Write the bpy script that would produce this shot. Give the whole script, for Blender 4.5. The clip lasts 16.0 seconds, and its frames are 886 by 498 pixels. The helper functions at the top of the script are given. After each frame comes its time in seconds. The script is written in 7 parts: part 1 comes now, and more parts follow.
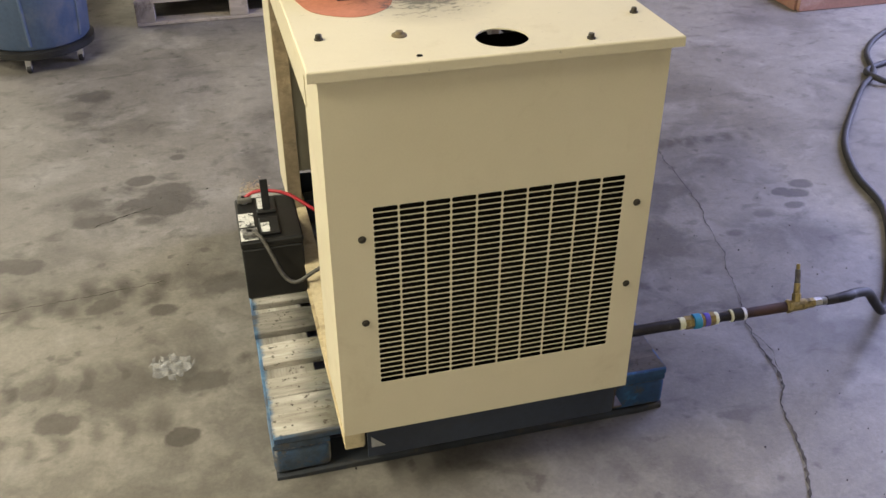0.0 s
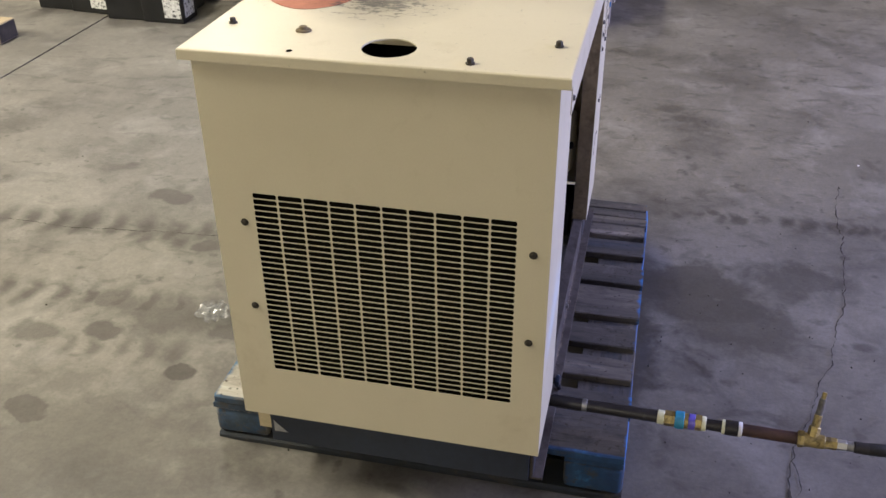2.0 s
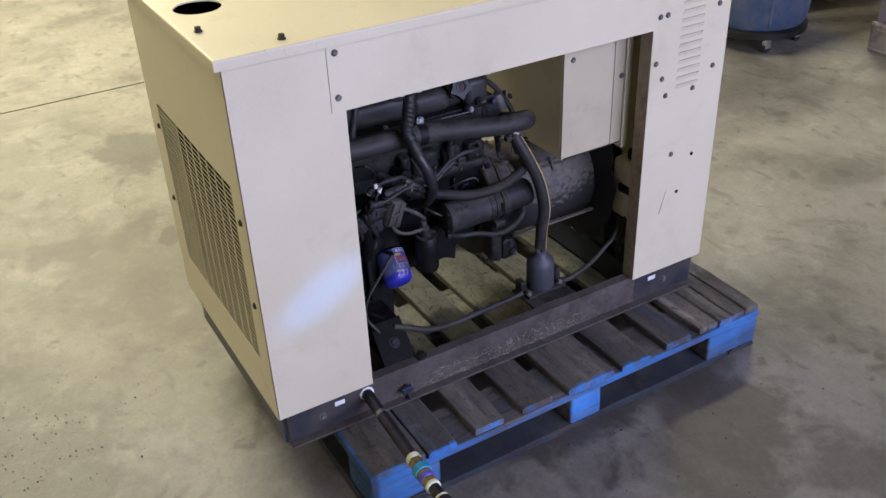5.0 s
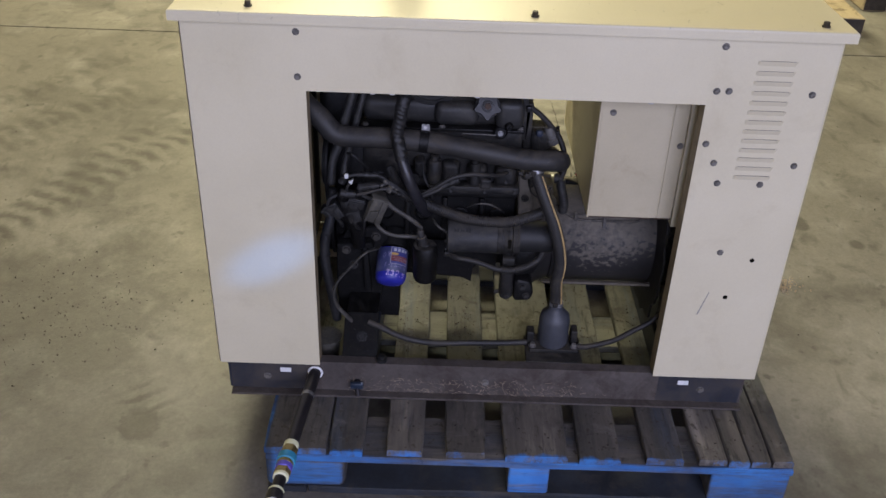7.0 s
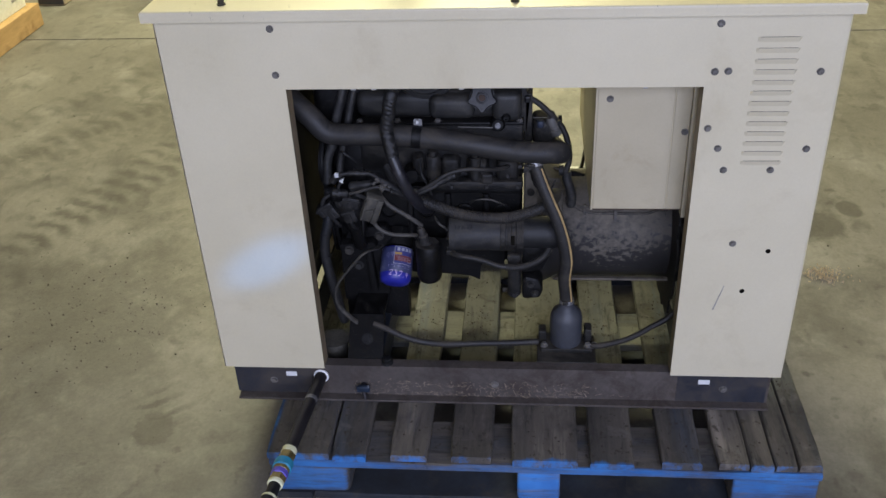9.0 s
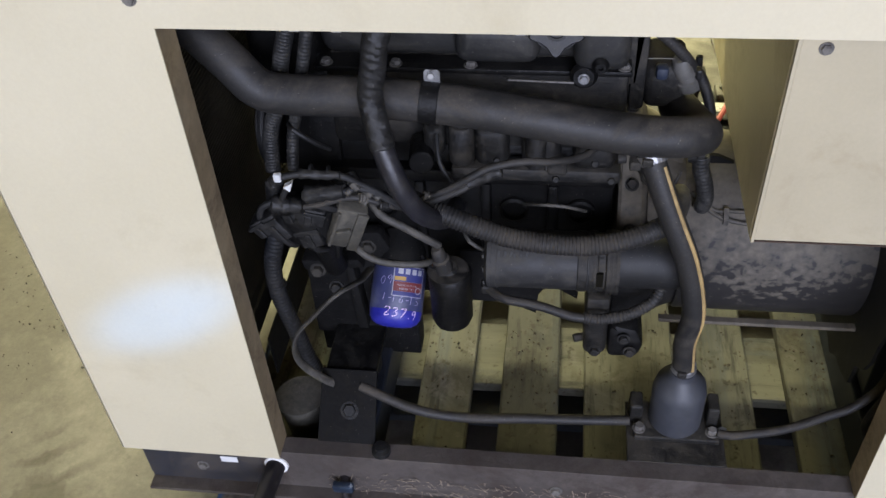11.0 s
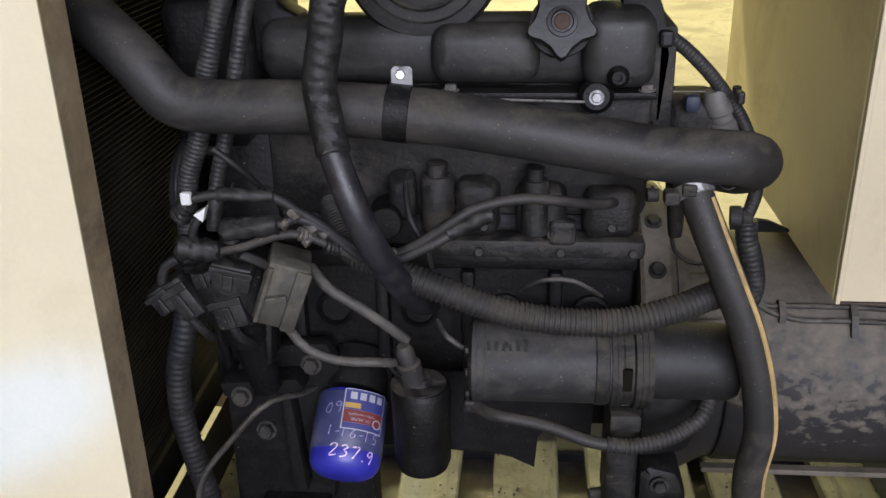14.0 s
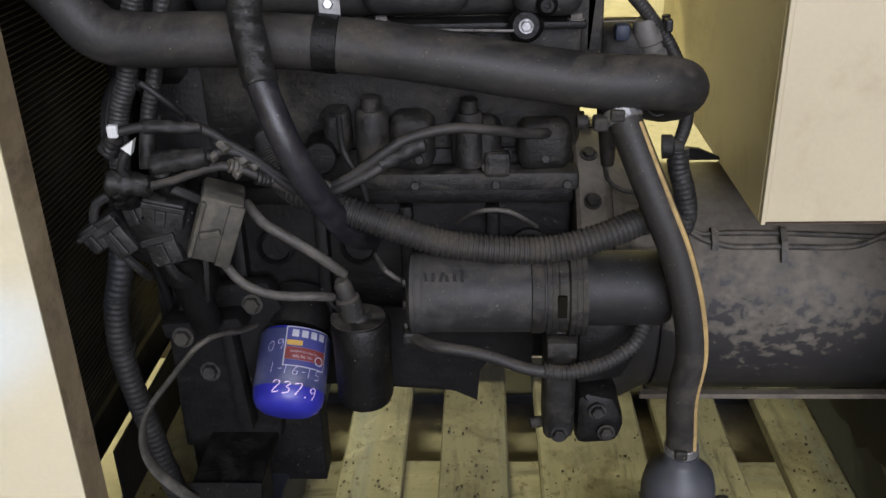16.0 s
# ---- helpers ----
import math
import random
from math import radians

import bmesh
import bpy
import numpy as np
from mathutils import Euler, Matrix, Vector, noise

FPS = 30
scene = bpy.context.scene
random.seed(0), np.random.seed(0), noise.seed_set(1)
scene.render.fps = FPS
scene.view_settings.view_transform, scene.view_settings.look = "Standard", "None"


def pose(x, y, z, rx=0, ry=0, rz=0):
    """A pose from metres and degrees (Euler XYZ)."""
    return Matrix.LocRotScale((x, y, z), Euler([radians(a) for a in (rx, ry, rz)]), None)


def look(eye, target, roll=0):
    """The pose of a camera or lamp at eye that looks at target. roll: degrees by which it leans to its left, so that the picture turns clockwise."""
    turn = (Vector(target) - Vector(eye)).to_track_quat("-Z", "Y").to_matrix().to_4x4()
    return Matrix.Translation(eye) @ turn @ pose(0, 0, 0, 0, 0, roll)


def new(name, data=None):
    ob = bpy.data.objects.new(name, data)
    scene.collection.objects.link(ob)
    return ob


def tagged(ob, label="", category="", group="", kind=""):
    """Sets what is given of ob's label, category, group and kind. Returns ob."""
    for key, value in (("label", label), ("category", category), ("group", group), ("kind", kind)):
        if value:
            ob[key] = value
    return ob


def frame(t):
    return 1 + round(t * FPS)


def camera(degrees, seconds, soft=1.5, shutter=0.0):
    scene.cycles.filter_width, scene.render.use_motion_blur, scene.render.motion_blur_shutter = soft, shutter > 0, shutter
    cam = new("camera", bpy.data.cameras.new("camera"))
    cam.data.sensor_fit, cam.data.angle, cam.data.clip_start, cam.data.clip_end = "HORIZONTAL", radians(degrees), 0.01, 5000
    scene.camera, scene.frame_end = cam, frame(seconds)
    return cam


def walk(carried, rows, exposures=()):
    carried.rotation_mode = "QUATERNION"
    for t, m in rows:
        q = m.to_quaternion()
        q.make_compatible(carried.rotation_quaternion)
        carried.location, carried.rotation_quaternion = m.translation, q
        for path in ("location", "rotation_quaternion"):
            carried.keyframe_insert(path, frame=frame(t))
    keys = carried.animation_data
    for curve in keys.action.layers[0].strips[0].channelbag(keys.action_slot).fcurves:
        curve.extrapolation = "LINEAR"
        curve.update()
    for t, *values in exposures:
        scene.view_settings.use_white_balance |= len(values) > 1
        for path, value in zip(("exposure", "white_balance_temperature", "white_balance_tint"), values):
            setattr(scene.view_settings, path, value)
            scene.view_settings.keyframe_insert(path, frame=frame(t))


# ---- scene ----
cam = camera(51.0, 16.0)
PATH = [
    (0, (-0.526, -1.519, 1.702), (-0.1, 0.108, 0.62), -0.1),
    (0.5, (-0.32, -1.631, 1.683), (-0.1, 0.084, 0.676), -2.1),
    (0.8, (-0.225, -1.581, 1.662), (-0.047, 0.136, 0.652), -0.3),
    (1, (-0.111, -1.536, 1.648), (0.013, 0.177, 0.624), 2.6),
    (1.5, (0.133, -1.458, 1.674), (0.038, 0.243, 0.627), 0.1),
    (2, (0.464, -1.468, 1.665), (0.07, 0.186, 0.612), -0.5),
    (2.5, (0.768, -1.443, 1.681), (0.161, 0.163, 0.655), -2.4),
    (3, (0.978, -1.293, 1.639), (0.214, 0.253, 0.626), -0.1),
    (3.5, (1.204, -1.152, 1.656), (0.204, 0.241, 0.626), -1.8),
    (4, (1.533, -0.99, 1.643), (0.305, 0.218, 0.627), -0.7),
    (4.2, (1.627, -0.909, 1.666), (0.354, 0.24, 0.637), -0.7),
    (6.3, (2.095, 0.253, 1.629), (0.393, 0.519, 0.611), 0.9),
    (6.5, (2.054, 0.307, 1.617), (0.355, 0.527, 0.585), 3.2),
    (7, (2.055, 0.516, 1.665), (0.362, 0.525, 0.6), 2.1),
    (7.5, (2.101, 0.639, 1.643), (0.387, 0.545, 0.617), -0.5),
    (7.8, (2.11, 0.701, 1.656), (0.391, 0.558, 0.643), -1.7),
    (8, (2.113, 0.712, 1.656), (0.392, 0.568, 0.646), -1.9),
    (8.2, (2.116, 0.721, 1.65), (0.391, 0.572, 0.649), -2.0),
    (10.3, (1.377, 0.645, 1.51), (-0.139, 0.467, 0.218), -3.3),
    (10.5, (1.263, 0.632, 1.468), (-0.232, 0.465, 0.15), -3.0),
    (11, (1.059, 0.621, 1.365), (-0.385, 0.385, 0.001), -3.8),
    (11.5, (0.958, 0.585, 1.196), (-0.673, 0.305, 0.073), -4.6),
    (12, (0.956, 0.547, 1.036), (-0.841, 0.305, 0.192), -2.5),
    (12.5, (0.965, 0.562, 0.992), (-0.853, 0.319, 0.196), -2.2),
    (13, (0.959, 0.569, 0.985), (-0.858, 0.342, 0.181), -1.9),
    (13.5, (0.957, 0.579, 0.983), (-0.864, 0.364, 0.185), -1.7),
    (14, (0.961, 0.582, 0.981), (-0.866, 0.413, 0.184), -1.3),
    (14.5, (0.967, 0.592, 0.977), (-0.86, 0.451, 0.176), -1.4),
    (15, (0.967, 0.602, 0.972), (-0.847, 0.479, 0.139), -1.6),
    (15.5, (0.973, 0.606, 0.962), (-0.832, 0.499, 0.108), -1.6),
    (16, (0.977, 0.608, 0.955), (-0.823, 0.519, 0.087), -1.6),
]
EXPOSURES = [(0, -0.14, 5950, 14), (0.5, 0.12, 5800, 15), (1.0, 0.02, 5800, 15), (1.5, -0.10, 5800, 16), (2.0, -0.20, 5800, 16), (3.0, -0.1, 5850, 14), (4.2, -0.28, 6150, 11), (6.3, -0.30, 6700, 2), (7.0, -0.66, 6850, 3), (7.5, -0.42, 6850, 1), (8.2, -0.92, 6600, -1), (10.3, 0.11, 7300, -7), (11.2, 0.10, 7500, -7), (12.5, 0.36, 8100, -7), (13.5, 0.29, 8300, -7), (14.5, 0.25, 8500, -8), (16, 0.14, 8700, -9)]
walk(cam, [(t, look(eye, target, roll)) for t, eye, target, roll in PATH], EXPOSURES)

# ---- light ----
world = bpy.data.worlds.new("hall_world")
scene.world = world
world.use_nodes = True
world.node_tree.nodes["Background"].inputs[0].default_value = (0.62, 0.72, 1.0, 1)
world.node_tree.nodes["Background"].inputs[1].default_value = 0.05


def area_lamp(name, eye, target, sx, sy, watts, colour):
    data = bpy.data.lights.new(name, "AREA")
    data.shape, data.size, data.size_y, data.energy, data.color = "RECTANGLE", sx, sy, watts, colour
    ob = new(name, data)
    ob.matrix_world = look(eye, target)
    return ob


WARM = (1.0, 0.905, 0.635)
COOL = (0.605, 0.625, 1.0)
# Ceiling lamps assumed out of view; the far west one is added for floor brightness.
for lx, ly, watts in ((-3.6, -0.5, 520), (-3.6, 6.0, 300), (-7.4, 0.0, 640)):
    area_lamp("hall_lamp", (lx, ly, 4.6), (lx, ly, 0), 0.5, 2.4, watts, WARM)
# Fill lamp added low in the south to brighten the front panel.
area_lamp("hall_lamp", (-1.2, -7.2, 3.7), (-0.4, 0, 0.8), 0.6, 2.4, 125, WARM)
# Area lamp for bluish daylight from the east; its dock door is assumed, unseen.
area_lamp("dock_door_light", (5.3, 1.6, 2.25), (3.1, 1.1, 0.0), 3.8, 3.2, 625, COOL)

# a shaft of daylight through a gap beside the dock door
beam = bpy.data.lights.new("daylight_gap", "SPOT")
beam.energy, beam.color, beam.spot_size, beam.spot_blend, beam.shadow_soft_size = 760, (0.05, 0.25, 1.0), radians(4.0), 0.9, 0.02
beam_ob = new("daylight_gap", beam)
beam_ob.matrix_world = look((4.6, 0.45, 1.0), (0.32, 0.142, 0.530)) @ pose(0, 0, 0, 0, 0, 29) @ Matrix.Diagonal((1.0, 0.44, 1.0, 1.0))


# ---- materials ----
def ramp(nt, fac, stops):
    n = nt.nodes.new("ShaderNodeValToRGB")
    els = n.color_ramp.elements
    while len(els) < len(stops):
        els.new(0.5)
    for e, (p, c) in zip(els, stops):
        e.position, e.color = p, (*c, 1) if len(c) == 3 else c
    nt.links.new(fac, n.inputs[0])
    return n.outputs[0]


def noise_tex(nt, scale, detail=6, rough=0.6, stretch=(1, 1, 1), distort=0.0, offset=(0, 0, 0)):
    g = nt.nodes.new("ShaderNodeNewGeometry")
    m = nt.nodes.new("ShaderNodeMapping")
    m.inputs["Scale"].default_value, m.inputs["Location"].default_value = stretch, offset
    n = nt.nodes.new("ShaderNodeTexNoise")
    for k, v in (("Scale", scale), ("Detail", detail), ("Roughness", rough), ("Distortion", distort)):
        n.inputs[k].default_value = v
    nt.links.new(g.outputs["Position"], m.inputs[0])
    nt.links.new(m.outputs[0], n.inputs["Vector"])
    return n.outputs[0]


def mix(nt, fac, a, b, mode="MIX"):
    n = nt.nodes.new("ShaderNodeMix")
    n.data_type, n.blend_type = "RGBA", mode
    for sock, v in ((n.inputs[0], fac), (n.inputs[6], a), (n.inputs[7], b)):
        if hasattr(v, "is_linked"):
            nt.links.new(v, sock)
        else:
            sock.default_value = v if isinstance(v, float) else (*v, 1)
    return n.outputs[2]


def maths(nt, op, a, b=0.0, c=0.0):
    n = nt.nodes.new("ShaderNodeMath")
    n.operation = op
    for sock, v in zip(n.inputs, (a, b, c)):
        if hasattr(v, "is_linked"):
            nt.links.new(v, sock)
        else:
            sock.default_value = v
    return n.outputs[0]


def material(name, a, b, scale=6.0, rough=0.6, metal=0.0, bump=0.15, fine=60.0, dirt=None, dirt_scale=4.0, dirt_at=(0.52, 0.68),
             stretch=(1, 1, 1), vary=0.0, spec=0.5, coat=0.0, rough_var=0.12, bump_dist=0.002, grain_mix=0.28):
    """A surface of two colours in large patches, with fine grain, dirt in patches of its own shape and a fine relief."""
    m = bpy.data.materials.new(name)
    m.use_nodes = True
    nt = m.node_tree
    bsdf = nt.nodes["Principled BSDF"]
    big = noise_tex(nt, scale, 5, 0.6, stretch)
    col = ramp(nt, big, ((0.35, a), (0.65, b)))
    grain = noise_tex(nt, fine, 4, 0.7, stretch, offset=(3, 1, 7))
    col = mix(nt, grain_mix, col, ramp(nt, grain, ((0.3, (0.25, 0.25, 0.25)), (0.7, (0.8, 0.8, 0.8)))), "OVERLAY")
    r = maths(nt, "MULTIPLY_ADD", big, rough_var * 2, rough - rough_var)
    if dirt:
        d = noise_tex(nt, dirt_scale, 9, 0.72, offset=(11, 5, 2), distort=0.4)
        mask = ramp(nt, d, ((dirt_at[0], (0, 0, 0)), (dirt_at[1], (1, 1, 1))))
        col = mix(nt, mask, col, dirt)
        r = maths(nt, "MULTIPLY_ADD", mask, 0.25, r)
    if vary:
        o = nt.nodes.new("ShaderNodeObjectInfo")
        h = nt.nodes.new("ShaderNodeHueSaturation")
        nt.links.new(maths(nt, "MULTIPLY_ADD", o.outputs["Random"], vary, 1 - vary / 2), h.inputs["Value"])
        nt.links.new(col, h.inputs["Color"])
        col = h.outputs[0]
    nt.links.new(col, bsdf.inputs["Base Color"])
    nt.links.new(r, bsdf.inputs["Roughness"])
    bsdf.inputs["Metallic"].default_value = metal
    bsdf.inputs["Specular IOR Level"].default_value = spec
    bsdf.inputs["Coat Weight"].default_value = coat
    if bump:
        bn = nt.nodes.new("ShaderNodeBump")
        bn.inputs["Strength"].default_value, bn.inputs["Distance"].default_value = bump, bump_dist
        nt.links.new(grain, bn.inputs["Height"])
        nt.links.new(bn.outputs[0], bsdf.inputs["Normal"])
    return m


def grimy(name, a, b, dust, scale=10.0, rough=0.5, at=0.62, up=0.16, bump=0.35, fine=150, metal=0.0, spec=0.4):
    """Dark oily paint or rubber: mottled black, smears, and pale dust in patches; up also paints upward faces lighter.
    """
    m = bpy.data.materials.new(name)
    m.use_nodes = True
    nt = m.node_tree
    bsdf = nt.nodes["Principled BSDF"]
    big = noise_tex(nt, scale, 7, 0.65, distort=0.5)
    col = ramp(nt, big, ((0.40, a), (0.60, b)))
    smear = noise_tex(nt, scale * 3.2, 8, 0.7, (1, 0.45, 1), 0.8, (5, 2, 9))
    col = mix(nt, ramp(nt, smear, ((0.50, (0, 0, 0)), (0.64, (0.75, 0.75, 0.75)))), col, tuple(0.55 * x + 0.45 * y for x, y in zip(b, dust)))
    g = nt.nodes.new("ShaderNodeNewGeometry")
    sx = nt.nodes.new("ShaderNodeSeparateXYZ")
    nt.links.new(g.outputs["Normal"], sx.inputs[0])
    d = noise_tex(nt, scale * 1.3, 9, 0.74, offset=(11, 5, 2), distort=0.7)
    # Normal z raises the mask: lighter tops are put into the colour with the dust.
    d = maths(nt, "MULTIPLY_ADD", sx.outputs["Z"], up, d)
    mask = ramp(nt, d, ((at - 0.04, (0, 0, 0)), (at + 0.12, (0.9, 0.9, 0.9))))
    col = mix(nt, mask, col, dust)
    grain = noise_tex(nt, fine, 5, 0.72, offset=(3, 1, 7))
    col = mix(nt, 0.4, col, ramp(nt, grain, ((0.3, (0.22, 0.22, 0.22)), (0.7, (0.8, 0.8, 0.8)))), "OVERLAY")
    specks = noise_tex(nt, 420, 1, 0.5, offset=(1, 8, 3))
    col = mix(nt, ramp(nt, specks, ((0.755, (0, 0, 0)), (0.775, (0.6, 0.6, 0.6)))), col, (0.20, 0.18, 0.15))
    nt.links.new(col, bsdf.inputs["Base Color"])
    nt.links.new(maths(nt, "MULTIPLY_ADD", mask, 0.35, maths(nt, "MULTIPLY_ADD", smear, 0.3, rough - 0.15)), bsdf.inputs["Roughness"])
    bsdf.inputs["Metallic"].default_value = metal
    bsdf.inputs["Specular IOR Level"].default_value = spec
    bn = nt.nodes.new("ShaderNodeBump")
    bn.inputs["Strength"].default_value, bn.inputs["Distance"].default_value = bump, 0.002
    nt.links.new(maths(nt, "ADD", grain, smear), bn.inputs["Height"])
    nt.links.new(bn.outputs[0], bsdf.inputs["Normal"])
    return m


CREAM = material("cream_enamel", (0.55, 0.498, 0.353), (0.59, 0.537, 0.388), 3, 0.37, bump=0.05, fine=220, dirt=(0.45, 0.39, 0.255), dirt_scale=5, dirt_at=(0.56, 0.9), rough_var=0.06, grain_mix=0.05)
# Darker cream: shade inside the casing put into the colour; also the beige skid paint.
CREAM_IN = material("shaded_cream_and_beige_enamel", (0.42, 0.35, 0.21), (0.50, 0.42, 0.26), 5, 0.5, dirt=(0.22, 0.17, 0.10), dirt_scale=9)
# Folds of the cream sheet: some dirt, and their shadow coloured in as brown.
FOLD = material("dirty_shaded_fold", (0.20, 0.155, 0.095), (0.30, 0.24, 0.155), 9, 0.55, dirt=(0.10, 0.072, 0.045), dirt_scale=16, dirt_at=(0.48, 0.72))
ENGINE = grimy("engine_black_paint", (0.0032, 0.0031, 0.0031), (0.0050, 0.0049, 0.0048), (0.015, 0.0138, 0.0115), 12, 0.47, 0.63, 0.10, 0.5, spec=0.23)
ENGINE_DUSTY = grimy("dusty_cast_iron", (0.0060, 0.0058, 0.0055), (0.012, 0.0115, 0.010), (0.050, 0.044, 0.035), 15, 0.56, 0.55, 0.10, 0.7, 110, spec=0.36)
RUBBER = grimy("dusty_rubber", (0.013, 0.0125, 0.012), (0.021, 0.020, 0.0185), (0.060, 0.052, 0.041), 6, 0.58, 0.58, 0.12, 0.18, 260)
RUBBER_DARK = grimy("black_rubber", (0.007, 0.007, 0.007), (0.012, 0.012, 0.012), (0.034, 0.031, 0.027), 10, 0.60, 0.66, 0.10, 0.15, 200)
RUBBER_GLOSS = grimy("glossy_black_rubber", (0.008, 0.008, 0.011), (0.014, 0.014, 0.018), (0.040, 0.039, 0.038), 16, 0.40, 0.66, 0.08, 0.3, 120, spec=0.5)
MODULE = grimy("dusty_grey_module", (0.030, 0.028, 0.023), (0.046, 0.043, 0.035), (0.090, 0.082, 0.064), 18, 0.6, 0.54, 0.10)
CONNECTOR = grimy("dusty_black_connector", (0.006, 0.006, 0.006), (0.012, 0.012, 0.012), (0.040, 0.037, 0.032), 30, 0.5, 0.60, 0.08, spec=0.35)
SKID = material("dark_blue_skid_paint", (0.008, 0.011, 0.018), (0.016, 0.021, 0.032), 6, 0.5, dirt=(0.06, 0.055, 0.055), dirt_scale=6, dirt_at=(0.55, 0.8))
SKID_DIRTY = material("grimy_rusty_skid_steel", (0.048, 0.040, 0.035), (0.084, 0.071, 0.062), 9, 0.8, bump=0.5, fine=90, dirt=(0.045, 0.034, 0.028), dirt_scale=12, dirt_at=(0.45, 0.65))
STEEL = material("bright_zinc_steel", (0.42, 0.42, 0.42), (0.56, 0.56, 0.55), 20, 0.38, 0.9, bump=0.1)
ZINC = material("dull_zinc_plate", (0.20, 0.20, 0.20), (0.34, 0.34, 0.34), 60, 0.48, 0.75, bump=0.2, dirt=(0.06, 0.055, 0.05), dirt_scale=60)
RUST = material("rust_patch", (0.040, 0.026, 0.019), (0.068, 0.042, 0.030), 60, 0.85, bump=0.5)
BOLT = material("dark_bolt_steel", (0.10, 0.094, 0.085), (0.17, 0.16, 0.145), 30, 0.6, 0.25, bump=0.1, dirt=(0.05, 0.042, 0.034), dirt_scale=120)
BOLT_DARK = material("blackened_bolt", (0.022, 0.019, 0.013), (0.045, 0.038, 0.026), 60, 0.6, 0.3, bump=0.15)
BLUE_WOOD = material("worn_blue_pallet_paint", (0.025, 0.13, 0.38), (0.035, 0.18, 0.48), 6, 0.6, bump=0.3, fine=60, dirt=(0.10, 0.10, 0.11), dirt_scale=13, dirt_at=(0.55, 0.68), vary=0.3)


def pallet_material(name, stretch):
    """Weathered board: blue paint left along the rim of the pallet, oily grime on the side where the machine is
    serviced; shade under the machine and on the front is coloured in.
    """
    # The base is kept dark for the shade under the machine.
    m = material(name, (0.056, 0.054, 0.041), (0.122, 0.118, 0.090), 5, 0.82, bump=0.5, fine=38, dirt=(0.045, 0.038, 0.026), dirt_scale=8, dirt_at=(0.52, 0.70), stretch=stretch)
    nt = m.node_tree
    bsdf = nt.nodes["Principled BSDF"]
    col = bsdf.inputs["Base Color"].links[0].from_socket
    g = nt.nodes.new("ShaderNodeNewGeometry")
    xyz = nt.nodes.new("ShaderNodeSeparateXYZ")
    nt.links.new(g.outputs["Position"], xyz.inputs[0])
    X, Y = xyz.outputs["X"], xyz.outputs["Y"]
    n = maths(nt, "SUBTRACT", noise_tex(nt, 14, 7, 0.72, stretch, offset=(5, 5, 5)), 0.5)
    grime = maths(nt, "MULTIPLY", maths(nt, "ADD", maths(nt, "SUBTRACT", X, 0.24), maths(nt, "MULTIPLY", n, 0.16)), 12.0)
    grime.node.use_clamp = True
    gn = ramp(nt, noise_tex(nt, 9, 7, 0.7, stretch, offset=(9, 2, 1)), ((0.34, (0.026, 0.024, 0.022)), (0.50, (0.070, 0.062, 0.053)), (0.60, (0.105, 0.091, 0.075)), (0.70, (0.20, 0.175, 0.145))))
    col = mix(nt, maths(nt, "MULTIPLY", grime, 0.94), col, gn)
    trace = noise_tex(nt, 6, 7, 0.7, stretch, offset=(6, 6, 3))
    col = mix(nt, ramp(nt, trace, ((0.54, (0, 0, 0)), (0.68, (0.55, 0.55, 0.55)))), col, (0.026, 0.046, 0.080))
    streak = noise_tex(nt, 46, 5, 0.7, stretch, offset=(3, 8, 2))
    col = mix(nt, ramp(nt, streak, ((0.54, (0, 0, 0)), (0.66, (0.7, 0.7, 0.7)))), col, (0.016, 0.014, 0.013))
    scuff = noise_tex(nt, 13, 8, 0.75, offset=(8, 8, 1), distort=0.6)
    col = mix(nt, ramp(nt, scuff, ((0.56, (0, 0, 0)), (0.70, (0.6, 0.6, 0.6)))), col, (0.15, 0.14, 0.125))
    oil = noise_tex(nt, 7, 6, 0.6, offset=(1, 9, 9))
    col = mix(nt, ramp(nt, oil, ((0.55, (0, 0, 0)), (0.66, (0.6, 0.6, 0.6)))), col, (0.022, 0.021, 0.021))
    dry = maths(nt, "MULTIPLY", maths(nt, "ADD", maths(nt, "SUBTRACT", -0.36, X), maths(nt, "MULTIPLY", n, 0.12)), 14.0)
    dry.node.use_clamp = True
    col = mix(nt, maths(nt, "MULTIPLY", dry, 0.85), col, ramp(nt, noise_tex(nt, 11, 8, 0.72, stretch, offset=(2, 2, 8)), ((0.38, (0.14, 0.125, 0.105)), (0.52, (0.33, 0.31, 0.27)), (0.66, (0.50, 0.48, 0.44)))))
    sp = noise_tex(nt, 62, 4, 0.6, offset=(2, 6, 1))
    col = mix(nt, ramp(nt, sp, ((0.60, (0, 0, 0)), (0.67, (0.85, 0.85, 0.85)))), col, (0.040, 0.032, 0.022))
    rim = maths(nt, "MAXIMUM", maths(nt, "MAXIMUM", maths(nt, "SUBTRACT", X, 0.500), maths(nt, "SUBTRACT", -0.497, X)), maths(nt, "SUBTRACT", 0.140, Y))
    blue = maths(nt, "MULTIPLY", maths(nt, "ADD", maths(nt, "MAXIMUM", rim, maths(nt, "MULTIPLY", maths(nt, "SUBTRACT", 0.138, Y), 3.0)), maths(nt, "MULTIPLY", n, 0.055)), 90.0)
    blue.node.use_clamp = True
    paintc = ramp(nt, noise_tex(nt, 6, 5, 0.6, offset=(7, 7, 7)), ((0.35, (0.022, 0.12, 0.36)), (0.65, (0.04, 0.19, 0.50))))
    west = maths(nt, "MULTIPLY", maths(nt, "SUBTRACT", -0.2, X), 20.0)
    west.node.use_clamp = True
